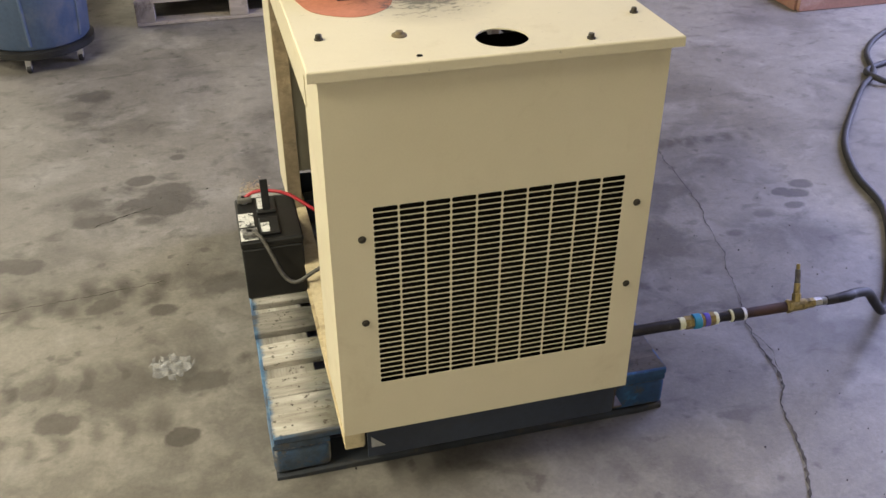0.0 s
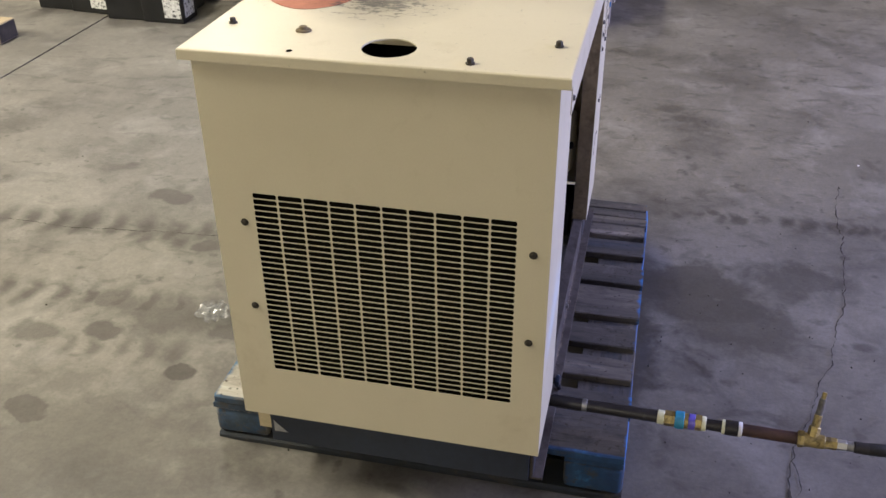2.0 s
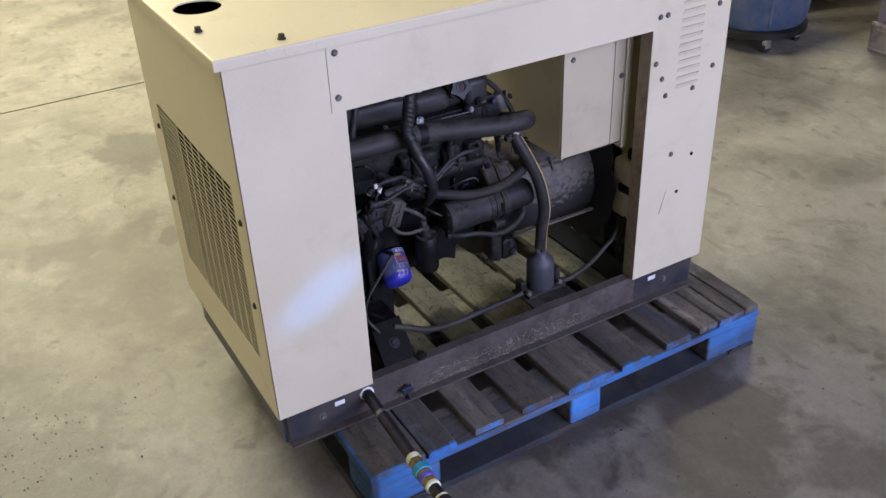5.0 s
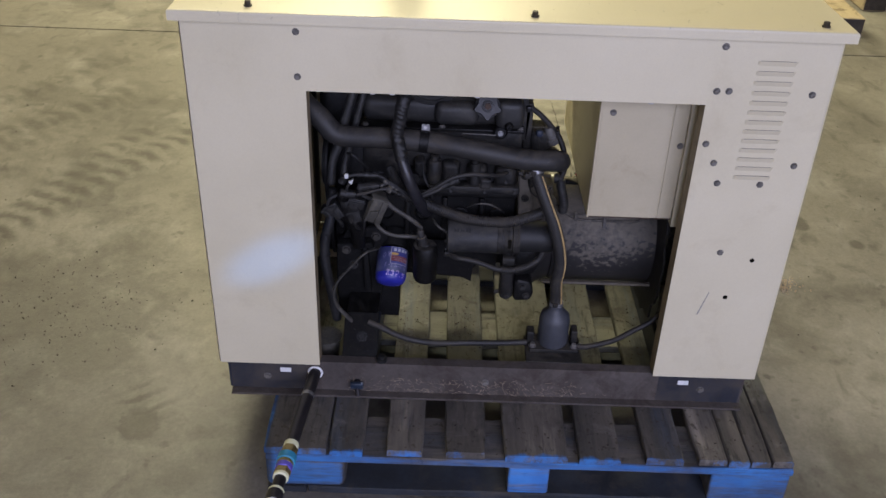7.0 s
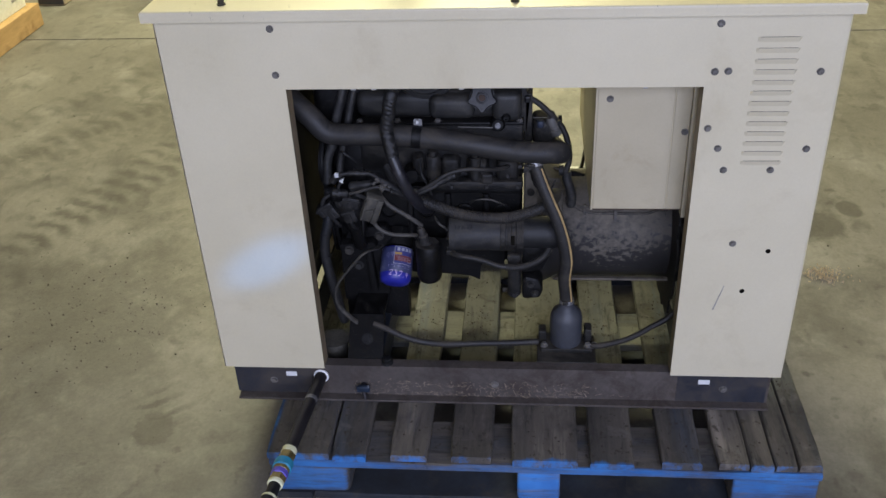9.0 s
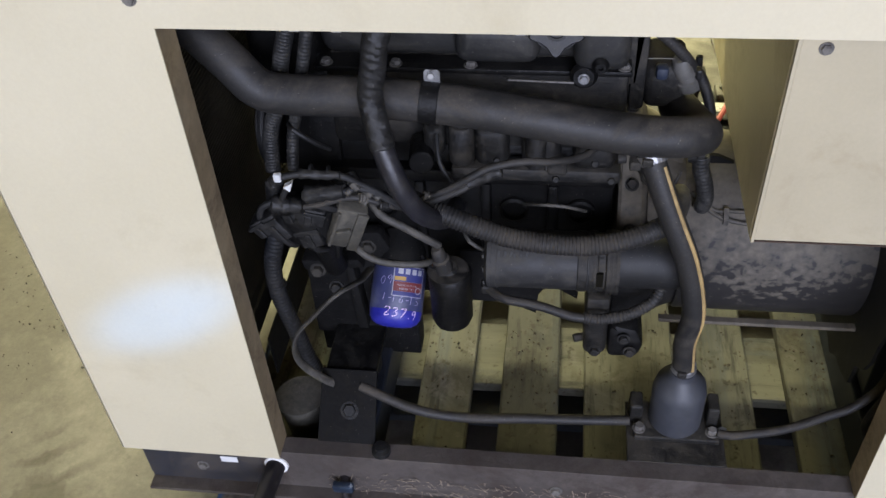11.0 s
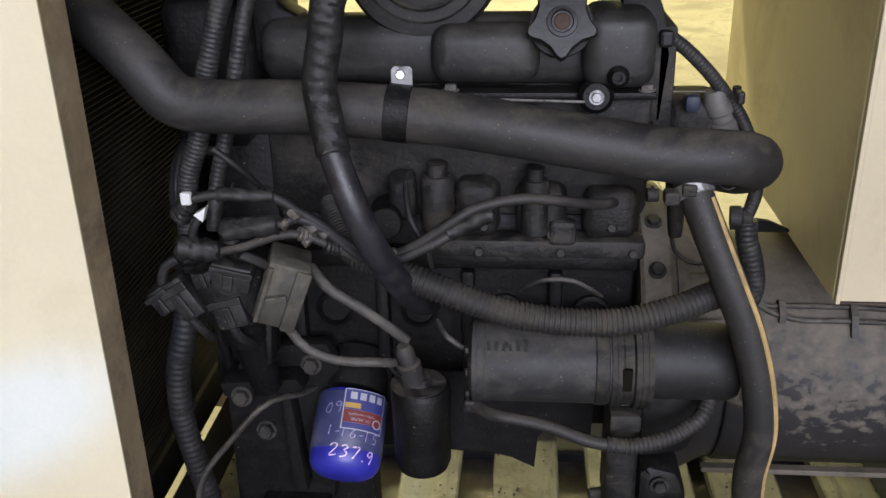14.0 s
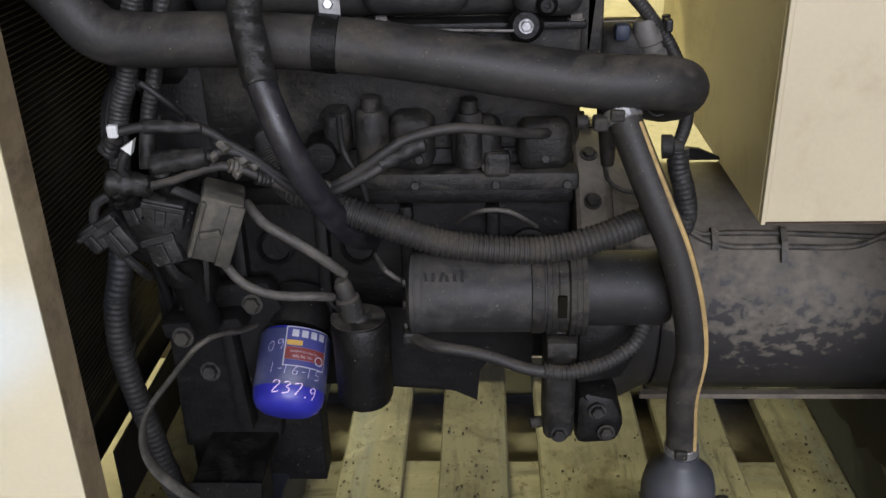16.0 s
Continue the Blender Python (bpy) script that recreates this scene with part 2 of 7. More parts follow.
    paintc = mix(nt, maths(nt, "MULTIPLY", west, 0.8), paintc, ramp(nt, noise_tex(nt, 15, 7, 0.7, offset=(4, 7, 2)), ((0.38, (0.030, 0.045, 0.060)), (0.52, (0.055, 0.12, 0.19)), (0.66, (0.16, 0.22, 0.25)))))
    # Front faces: their dim light is painted in as a darker navy.
    front = maths(nt, "MULTIPLY", maths(nt, "ADD", maths(nt, "SUBTRACT", 0.155, Y), maths(nt, "MULTIPLY", n, 0.02)), 90.0)
    front.node.use_clamp = True
    paintc = mix(nt, maths(nt, "MULTIPLY", front, 0.80), paintc, ramp(nt, noise_tex(nt, 12, 7, 0.7, offset=(1, 7, 4)), ((0.40, (0.007, 0.011, 0.018)), (0.56, (0.012, 0.036, 0.080)), (0.66, (0.03, 0.13, 0.27)))))
    worn = noise_tex(nt, 18, 8, 0.75, stretch, offset=(6, 3, 3))
    paintc = mix(nt, ramp(nt, worn, ((0.51, (0, 0, 0)), (0.62, (0.85, 0.85, 0.85)))), paintc, (0.055, 0.050, 0.046))
    col = mix(nt, maths(nt, "MULTIPLY", blue, 0.94), col, paintc)
    oi = nt.nodes.new("ShaderNodeObjectInfo")
    hs = nt.nodes.new("ShaderNodeHueSaturation")
    nt.links.new(maths(nt, "MULTIPLY_ADD", oi.outputs["Random"], 0.55, 0.74), hs.inputs["Value"])
    nt.links.new(col, hs.inputs["Color"])
    col = hs.outputs[0]
    nt.links.new(col, bsdf.inputs["Base Color"])
    return m


DECK = pallet_material("weathered_deck_board", (0.12, 1, 1))
STRINGER = pallet_material("weathered_stringer", (1, 0.12, 1))
BLACK_PLASTIC = material("black_plastic", (0.007, 0.007, 0.007), (0.012, 0.012, 0.012), 10, 0.45, bump=0.05, spec=0.35)


# Stains; the last four are broad darkening, partly a person's shadow put into the colour.
STAINS_SHADE = ((-0.78, 1.60, 0.16, 0.9), (-1.01, 1.54, 0.08, 0.8), (-1.27, 1.31, 0.08, 0.8), (-0.82, 1.49, 0.07, 0.7), (-0.71, 1.97, 0.05, 0.8), (-1.08, 2.69, 0.12, 0.7), (-1.12, 2.48, 0.08, 0.6), (-0.78, 0.93, 0.06, 0.9),
          (-0.73, 0.35, 0.055, 1.0), (-0.95, 0.62, 0.15, 0.6), (-0.66, 0.55, 0.09, 0.8), (-1.09, 0.63, 0.09, 0.7), (-1.80, 0.22, 0.22, 0.6), (-0.97, 1.06, 0.07, 0.7),
          (-1.21, 1.28, 0.07, 0.8), (-0.95, 1.0, 0.07, 0.9), (-0.58, 1.03, 0.10, 0.8), (-1.04, 0.48, 0.07, 0.8), (-0.88, 0.58, 0.16, 0.7), (-1.25, 0.43, 0.10, 0.7), (-1.06, 0.12, 0.09, 0.9), (-1.86, 0.20, 0.26, 0.85), (-1.98, 0.46, 0.15, 0.7), (-1.15, -0.20, 0.16, 0.7), (-2.22, 0.50, 0.14, 0.5), (-0.9, 0.0, 0.60, 0.55), (-0.1, -0.6, 0.60, 0.58), (-0.35, 0.35, 0.40, 0.6), (0.28, -0.42, 0.42, 0.5))
# More stains; the last one paints the dark beneath the pallet onto the floor.
STAINS_SHADE_EAST = ((1.47, 1.10, 0.05, 0.9), (1.51, 1.08, 0.06, 0.9), (1.57, 1.14, 0.06, 0.9), (1.46, 1.0, 0.045, 0.8), (1.155, 0.88, 0.045, 0.8), (1.31, 0.97, 0.06, 0.7), (0.66, 0.97, 0.13, 0.8), (0.40, 1.01, 0.12, 0.7),
               (0.84, 1.19, 0.08, 0.5), (-2.07, -0.53, 0.12, 0.95), (0.55, 2.53, 0.08, 0.6), (0.66, 1.10, 0.26, 0.8), (0.80, 0.90, 0.22, 0.7), (1.00, 1.20, 0.20, 0.7), (-0.75, 1.68, 0.13, 0.8), (-0.85, 1.80, 0.06, 0.8),
               (0.79, 1.0, 0.15, 0.8), (0.62, 2.43, 0.07, 0.6), (0.22, 2.36, 0.06, 0.8), (-0.06, 2.42, 0.06, 0.6), (0.35, 1.55, 0.07, 0.5), (0.30, -0.24, 0.09, 0.8), (-1.17, -0.31, 0.10, 0.7), (-2.06, -0.51, 0.11, 0.9), (0.10, 0.70, 0.62, 0.9))
# tyre marks: start, end, half width, pitch of the treads, strength
TRACKS = (((-0.30, -1.14), (-1.62, -0.64), 0.085, 0.085, 0.85), ((-1.2, -1.75), (-2.35, -0.95), 0.11, 0.10, 0.55), ((-1.0, -1.35), (-2.0, -0.55), 0.06, 0.07, 0.4), ((0.45, 1.56), (1.65, 1.60), 0.045, 0.075, 0.8), ((-1.9, 1.02), (-0.6, 1.09), 0.10, 0.11, 1.0),
          ((-1.10, -1.45), (-1.98, -0.80), 0.13, 0.11, 0.75), ((-0.30, -1.10), (-0.60, -0.35), 0.12, 0.09, 0.6), ((-0.10, -0.62), (0.40, -0.06), 0.09, 0.08, 0.55),
          ((0.0, -0.9), (-0.55, -1.25), 0.10, 0.08, 0.5), ((-1.9, 0.60), (-0.6, 0.66), 0.10, 0.10, 0.95),
          ((-0.45, -1.05), (-1.62, -0.42), 0.10, 0.085, 1.0), ((-1.05, -1.48), (-1.85, -0.82), 0.10, 0.08, 0.7), ((0.05, -0.34), (0.42, -0.14), 0.10, 0.055, 0.9), ((-1.3, 0.36), (-0.62, 0.44), 0.09, 0.085, 0.7), ((-1.35, 0.98), (-0.55, 1.02), 0.07, 0.13, 0.95), ((0.55, 1.60), (1.7, 1.56), 0.05, 0.085, 0.9))


def floor_material():
    m = bpy.data.materials.new("stained_concrete")
    m.use_nodes = True
    nt = m.node_tree
    bsdf = nt.nodes["Principled BSDF"]
    g = nt.nodes.new("ShaderNodeNewGeometry")
    xyz = nt.nodes.new("ShaderNodeSeparateXYZ")
    nt.links.new(g.outputs["Position"], xyz.inputs[0])
    X, Y = xyz.outputs["X"], xyz.outputs["Y"]
    big = noise_tex(nt, 0.75, 8, 0.62, distort=0.4)
    col = ramp(nt, big, ((0.3, (0.098, 0.090, 0.077)), (0.5, (0.150, 0.139, 0.120)), (0.7, (0.215, 0.201, 0.175))))
    mid = noise_tex(nt, 2.6, 6, 0.56, offset=(4, 9, 0), distort=0.35)
    col = mix(nt, ramp(nt, mid, ((0.49, (0, 0, 0)), (0.66, (0.8, 0.8, 0.8)))), col, (0.074, 0.067, 0.058))
    pale = noise_tex(nt, 4.0, 6, 0.6, offset=(14, 2, 0), distort=0.5)
    col = mix(nt, ramp(nt, pale, ((0.52, (0, 0, 0)), (0.72, (0.45, 0.45, 0.45)))), col, (0.26, 0.25, 0.23))
    blot = noise_tex(nt, 7.0, 4, 0.55, stretch=(1, 1.6, 1), offset=(2, 31, 0), distort=0.6)
    dark = ramp(nt, blot, ((0.56, (0, 0, 0)), (0.70, (0.6, 0.6, 0.6))))
    spots = noise_tex(nt, 15, 3, 0.5, offset=(8, 3, 0))
    dark = maths(nt, "MAXIMUM", dark, ramp(nt, spots, ((0.63, (0, 0, 0)), (0.72, (0.65, 0.65, 0.65)))))
    wob = maths(nt, "MULTIPLY", maths(nt, "SUBTRACT", noise_tex(nt, 9, 5, 0.6, offset=(1, 1, 5), distort=0.3), 0.5), 0.30)
    for sx, sy, r, k in STAINS_SHADE + STAINS_SHADE_EAST:
        dx, dy = maths(nt, "SUBTRACT", X, sx), maths(nt, "SUBTRACT", Y, sy)
        d = maths(nt, "SQRT", maths(nt, "ADD", maths(nt, "MULTIPLY", dx, dx), maths(nt, "MULTIPLY", dy, maths(nt, "MULTIPLY", dy, 2.2))))
        f = maths(nt, "ADD", maths(nt, "DIVIDE", maths(nt, "SUBTRACT", r, d), r), maths(nt, "MULTIPLY", wob, 6.0))
        n = maths(nt, "MULTIPLY", f, k * 3.6)
        n.node.use_clamp = True
        dark = maths(nt, "MAXIMUM", dark, maths(nt, "MULTIPLY", n, k))
    for (x0, y0), (x1, y1), w, pitch, k in TRACKS:
        ln = math.hypot(x1 - x0, y1 - y0)
        c, s_ = (x1 - x0) / ln, (y1 - y0) / ln
        dx, dy = maths(nt, "SUBTRACT", X, x0), maths(nt, "SUBTRACT", Y, y0)
        u = maths(nt, "ADD", maths(nt, "MULTIPLY", dx, c), maths(nt, "MULTIPLY", dy, s_))
        v = maths(nt, "SUBTRACT", maths(nt, "MULTIPLY", dy, c), maths(nt, "MULTIPLY", dx, s_))
        v = maths(nt, "ADD", v, maths(nt, "MULTIPLY", wob, 0.5))
        av = maths(nt, "ABSOLUTE", v)
        saw = maths(nt, "SINE", maths(nt, "MULTIPLY", maths(nt, "ADD", u, maths(nt, "ADD", maths(nt, "MULTIPLY", av, 0.30), maths(nt, "MULTIPLY", wob, 0.22))), 2 * math.pi / pitch))
        tread = maths(nt, "MULTIPLY_ADD", saw, 0.55, maths(nt, "MULTIPLY_ADD", wob, 5.0, 0.48))
        tread.node.use_clamp = True
        edge = maths(nt, "MULTIPLY", maths(nt, "SUBTRACT", w, av), 1.3 / w)
        edge.node.use_clamp = True
        ends = maths(nt, "MULTIPLY", maths(nt, "MINIMUM", u, maths(nt, "SUBTRACT", ln, u)), 6.0)
        ends.node.use_clamp = True
        dark = maths(nt, "MAXIMUM", dark, maths(nt, "MULTIPLY", maths(nt, "MULTIPLY", tread, edge), maths(nt, "MULTIPLY", ends, k)))
    col = mix(nt, maths(nt, "MULTIPLY", dark, 0.84), col, (0.036, 0.031, 0.025))
    grit = noise_tex(nt, 24, 7, 0.72, offset=(9, 4, 2))
    col = mix(nt, 0.22, col, ramp(nt, grit, ((0.34, (0.24, 0.24, 0.24)), (0.66, (0.76, 0.76, 0.76)))), "OVERLAY")
    fine = noise_tex(nt, 85, 6, 0.75)
    col = mix(nt, 0.28, col, ramp(nt, fine, ((0.3, (0.25, 0.25, 0.25)), (0.7, (0.78, 0.78, 0.78)))), "OVERLAY")
    nt.links.new(col, bsdf.inputs["Base Color"])
    nt.links.new(maths(nt, "MULTIPLY_ADD", big, 0.3, 0.39), bsdf.inputs["Roughness"])
    bsdf.inputs["Specular IOR Level"].default_value = 0.46
    bn = nt.nodes.new("ShaderNodeBump")
    bn.inputs["Strength"].default_value, bn.inputs["Distance"].default_value = 0.4, 0.005
    nt.links.new(maths(nt, "ADD", mid, maths(nt, "MULTIPLY", fine, 0.4)), bn.inputs["Height"])
    nt.links.new(bn.outputs[0], bsdf.inputs["Normal"])
    return m


CONCRETE = floor_material()
WALL = material("painted_hall_wall", (0.52, 0.48, 0.38), (0.60, 0.55, 0.44), 0.8, 0.7, dirt=(0.35, 0.31, 0.24), dirt_scale=1.2)


# ---- mesh helpers ----
def part(name, bm, mat, parent=None, label="", smooth=False):
    me = bpy.data.meshes.new(name)
    bmesh.ops.recalc_face_normals(bm, faces=bm.faces)
    bm.to_mesh(me)
    bm.free()
    for m in mat if isinstance(mat, (list, tuple)) else [mat]:
        me.materials.append(m)
    if smooth:
        me.polygons.foreach_set("use_smooth", [True] * len(me.polygons))
        me.set_sharp_from_angle(angle=radians(38))
    ob = new(name, me)
    if parent:
        ob.parent = parent
        ob.matrix_parent_inverse = parent.matrix_basis.inverted()
    return tagged(ob, label)


def thing(name, at, label, category, group="", kind=""):
    ob = new(name)
    ob.empty_display_size = 0.1
    ob.matrix_basis = pose(*at) if not isinstance(at, Matrix) else at
    return tagged(ob, label, category, group, kind)


def add_box(bm, lo, hi, bevel=0.0, m=None, seg=2):
    c, s = [(a + b) / 2 for a, b in zip(lo, hi)], [abs(b - a) for a, b in zip(lo, hi)]
    vs = bmesh.ops.create_cube(bm, size=1, matrix=(m or Matrix()) @ Matrix.Translation(c) @ Matrix.Diagonal((*s, 1)))["verts"]
    if bevel:
        es = list({e for v in vs for e in v.link_edges})
        bmesh.ops.bevel(bm, geom=es, offset=bevel, segments=seg, affect="EDGES", profile=0.5)
    return bm


def box(lo, hi, bevel=0.0, m=None, seg=2):
    return add_box(bmesh.new(), lo, hi, bevel, m, seg)


def add_lathe(bm, profile, m, seg=24):
    """A turned shape: profile is (radius, height) pairs along the axis z of m."""
    rings = []
    for r, h in profile:
        if r < 1e-5:
            rings.append([bm.verts.new(m @ Vector((0, 0, h)))])
        else:
            rings.append([bm.verts.new(m @ Vector((r * math.cos(a), r * math.sin(a), h))) for a in (2 * math.pi * k / seg for k in range(seg))])
    for p, q in zip(rings, rings[1:]):
        for k in range(seg):
            vs = [p[k % len(p)], p[(k + 1) % len(p)], q[(k + 1) % len(q)], q[k % len(q)]]
            vs = list(dict.fromkeys(vs))
            if len(vs) > 2:
                bm.faces.new(vs)
    return bm


def axis(p, q):
    """A pose at p whose z points to q."""
    d = Vector(q) - Vector(p)
    return Matrix.Translation(p) @ d.to_track_quat("Z", "Y").to_matrix().to_4x4()


def turned(profile, p, q, seg=24):
    return add_lathe(bmesh.new(), profile, axis(p, q), seg)


def add_rod(bm, p, q, r, bevel=0.0, seg=20):
    h = (Vector(q) - Vector(p)).length
    b = bevel or r * 0.08
    return add_lathe(bm, ((0, 0), (r - b, 0), (r, b), (r, h - b), (r - b, h), (0, h)), axis(p, q), seg)


def rod(p, q, r, bevel=0.0, seg=20):
    return add_rod(bmesh.new(), p, q, r, bevel, seg)


def smooth_path(pts, step=0.008):
    pts = [Vector(p) for p in pts]
    out = []
    for i in range(len(pts) - 1):
        a, b, c, d = pts[max(i - 1, 0)], pts[i], pts[i + 1], pts[min(i + 2, len(pts) - 1)]
        n = max(2, int((c - b).length / step))
        for k in range(n):
            t = k / n
            out.append(0.5 * (2 * b + (c - a) * t + (2 * a - 5 * b + 4 * c - d) * t * t + (3 * b - a - 3 * c + d) * t ** 3))
    return out + [pts[-1]]


def add_tube(bm, pts, r, seg=12, step=0.008, ribs=0.0, rib_depth=0.12, flat=1.0):
    """A hose through points; ribs: the pitch of its corrugations; flat: the ratio of a strap's section."""
    if ribs:
        step = ribs / 4
    path = smooth_path(pts, step)
    if ribs:
        fine_path = smooth_path(pts, ribs / 16)
        ln, even = 0.0, [fine_path[0]]
        for a, b in zip(fine_path, fine_path[1:]):
            ln += (b - a).length
            if ln >= step:
                even.append(b)
                ln -= step
        path = even
    t0 = (path[1] - path[0]).normalized()
    side = t0.orthogonal().normalized()
    if abs(t0.dot(Vector((1, 0, 0)))) < 0.95:
        side = (Vector((1, 0, 0)) - t0 * t0.x).normalized()
    rings = []
    for i, p in enumerate(path):
        t = (path[min(i + 1, len(path) - 1)] - path[max(i - 1, 0)]).normalized()
        side = (side - t * side.dot(t)).normalized()
        up = t.cross(side)
        rr = r * (1 - rib_depth * (i // 2 % 2)) if ribs else r
        if i in (0, len(path) - 1):
            rr *= 0.92
        rings.append([bm.verts.new(p + side * (rr * flat * math.cos(a)) + up * (rr * math.sin(a))) for a in (2 * math.pi * k / seg for k in range(seg))])
    for p, q in zip(rings, rings[1:]):
        for k in range(seg):
            bm.faces.new((p[k], p[(k + 1) % seg], q[(k + 1) % seg], q[k]))
    bm.faces.new(rings[0][::-1]), bm.faces.new(rings[-1])
    return bm


def tube(pts, r, seg=12, step=0.008, ribs=0.0, rib_depth=0.12, flat=1.0):
    return add_tube(bmesh.new(), pts, r, seg, step, ribs, rib_depth, flat)


def hex_bolt(bm, at, normal, r=0.008, h=0.006, washer=True):
    q = Vector(at) + Vector(normal)
    if washer:
        add_lathe(bm, ((0, 0), (r * 1.35, 0), (r * 1.35, h * 0.22), (0, h * 0.22)), axis(at, q), 16)
    add_lathe(bm, ((0, h * 0.2), (r, h * 0.2), (r, h * 0.85), (r * 0.85, h), (0, h)), axis(at, q), 6)
    return bm


def prism(outline, lo, hi, flat="x", bevel=0.0):
    """An outline in the plane across the axis flat, drawn out from lo to hi."""
    bm = bmesh.new()
    order = {"x": lambda u, v, w: (w, u, v), "y": lambda u, v, w: (u, w, v), "z": lambda u, v, w: (u, v, w)}[flat]
    a = [bm.verts.new(order(u, v, lo)) for u, v in outline]
    b = [bm.verts.new(order(u, v, hi)) for u, v in outline]
    bm.faces.new(a), bm.faces.new(b[::-1])
    for k in range(len(a)):
        bm.faces.new((a[k], a[(k + 1) % len(a)], b[(k + 1) % len(a)], b[k]))
    if bevel:
        bmesh.ops.recalc_face_normals(bm, faces=bm.faces)
        bmesh.ops.bevel(bm, geom=bm.edges[:], offset=bevel, segments=2, affect="EDGES", profile=0.5)
    return bm


def lumpy(bm, amount, scale):
    """Worn, uneven rubber: pushes the surface about a little."""
    for v in bm.verts:
        v.co += amount * noise.noise_vector(v.co * scale)
    return bm


# ---- the hall ----
JOINT = -2.63
def floor_slab(x0, x1):
    bm = bmesh.new()
    n = 60
    xs, ys = np.linspace(x0, x1, n), np.linspace(-9, 11, n)
    g = [[bm.verts.new((x, y, 0.0025 * noise.noise((x * 0.9, y * 0.9, 3)) if 0 < i < n - 1 else 0.0)) for y in ys] for i, x in enumerate(xs)]
    for i in range(n - 1):
        for j in range(n - 1):
            bm.faces.new((g[i][j], g[i + 1][j], g[i + 1][j + 1], g[i][j + 1]))
    lo = [bm.verts.new((x0, y, -0.1)) for y in (-9, 11)]
    hi = [bm.verts.new((x1, y, -0.1)) for y in (-9, 11)]
    bm.faces.new((*g[0], lo[1], lo[0])), bm.faces.new((*g[-1], hi[1], hi[0]))
    return bm


floor = tagged(new("floor"), "worn stained bare concrete hall floor with saw joint", "floor", kind="structure")
part("slab", floor_slab(JOINT + 0.006, 9), CONCRETE, floor, smooth=True)
part("slab", floor_slab(-9, JOINT - 0.006), CONCRETE, floor, smooth=True)
part("slab_bed", box((-9, -9, -0.16), (9, 11, -0.04)), SKID_DIRTY, floor)
for nm, lo, hi in (("wall_west", (-9.2, -9, 0), (-9, 11, 5.4)), ("wall_south", (-9, -9.2, 0), (9, -9, 5.4)), ("wall_north", (-9, 11, 0), (9, 11.2, 5.4))):
    tagged(part(nm, box(lo, hi), WALL), "plain painted hall wall", "wall", kind="structure")
# Unseen wall, placed so that its door opening holds the area lamp.
bm = box((5.3, -9, 0), (5.5, -0.6, 5.4))
add_box(bm, (5.3, 3.8, 0), (5.5, 11, 5.4))
add_box(bm, (5.3, -0.6, 4.2), (5.5, 3.8, 5.4))
tagged(part("wall_east", bm, WALL), "unseen plain hall wall with an assumed open dock door", "wall", kind="structure")
tagged(part("ceiling", box((-9.2, -9.2, 5.4), (9.2, 11.2, 5.6)), WALL), "plain hall ceiling", "ceiling", kind="structure")

# ---- pallet under the machine: boards across x, stringer boards along y, nine blocks ----
PX0, PX1, PY0, PY1 = -0.515, 0.508, 0.128, 1.352


def rough_board(lo, hi, along, seed, chip=0.004, bevel=0.0025):
    """A sawn board along one axis with uneven edges, worn arrises and chipped ends."""
    rnd = random.Random(seed)
    bm = bmesh.new()
    i, j = (0, 1) if along == "x" else (1, 0)
    n = max(6, int((hi[i] - lo[i]) / 0.06))
    rings = []
    for k in range(n + 1):
        end = k in (0, n)
        u = lo[i] + (hi[i] - lo[i]) * k / n + (rnd.uniform(0, chip) * (1 if k == 0 else -1) if end else 0)
        w = 0.0009 + (chip * 0.4 if end else 0)
        v0, v1 = lo[j] + rnd.uniform(0, w), hi[j] - rnd.uniform(0, w)
        z0, z1 = lo[2], hi[2] - rnd.uniform(0, 0.0008 + (chip * 0.3 if end else 0))
        b0, b1 = (bevel * rnd.uniform(0.5, 1.6 if not end else 2.6) for _ in range(2))
        sec = ((v0, z0), (v1, z0), (v1, z1 - b1), (v1 - b1, z1), (v0 + b0, z1), (v0, z1 - b0))
        rings.append([bm.verts.new((u, v, z) if i == 0 else (v, u, z)) for v, z in sec])
    for p, q in zip(rings, rings[1:]):
        for k in range(6):
            bm.faces.new((p[k], p[(k + 1) % 6], q[(k + 1) % 6], q[k]))
    bm.faces.new(rings[0][::-1]), bm.faces.new(rings[-1])
    return bm


NAIL = material("rusty_nail_head", (0.028, 0.022, 0.018), (0.055, 0.042, 0.034), 60, 0.8, 0.2)
nail_mesh = None


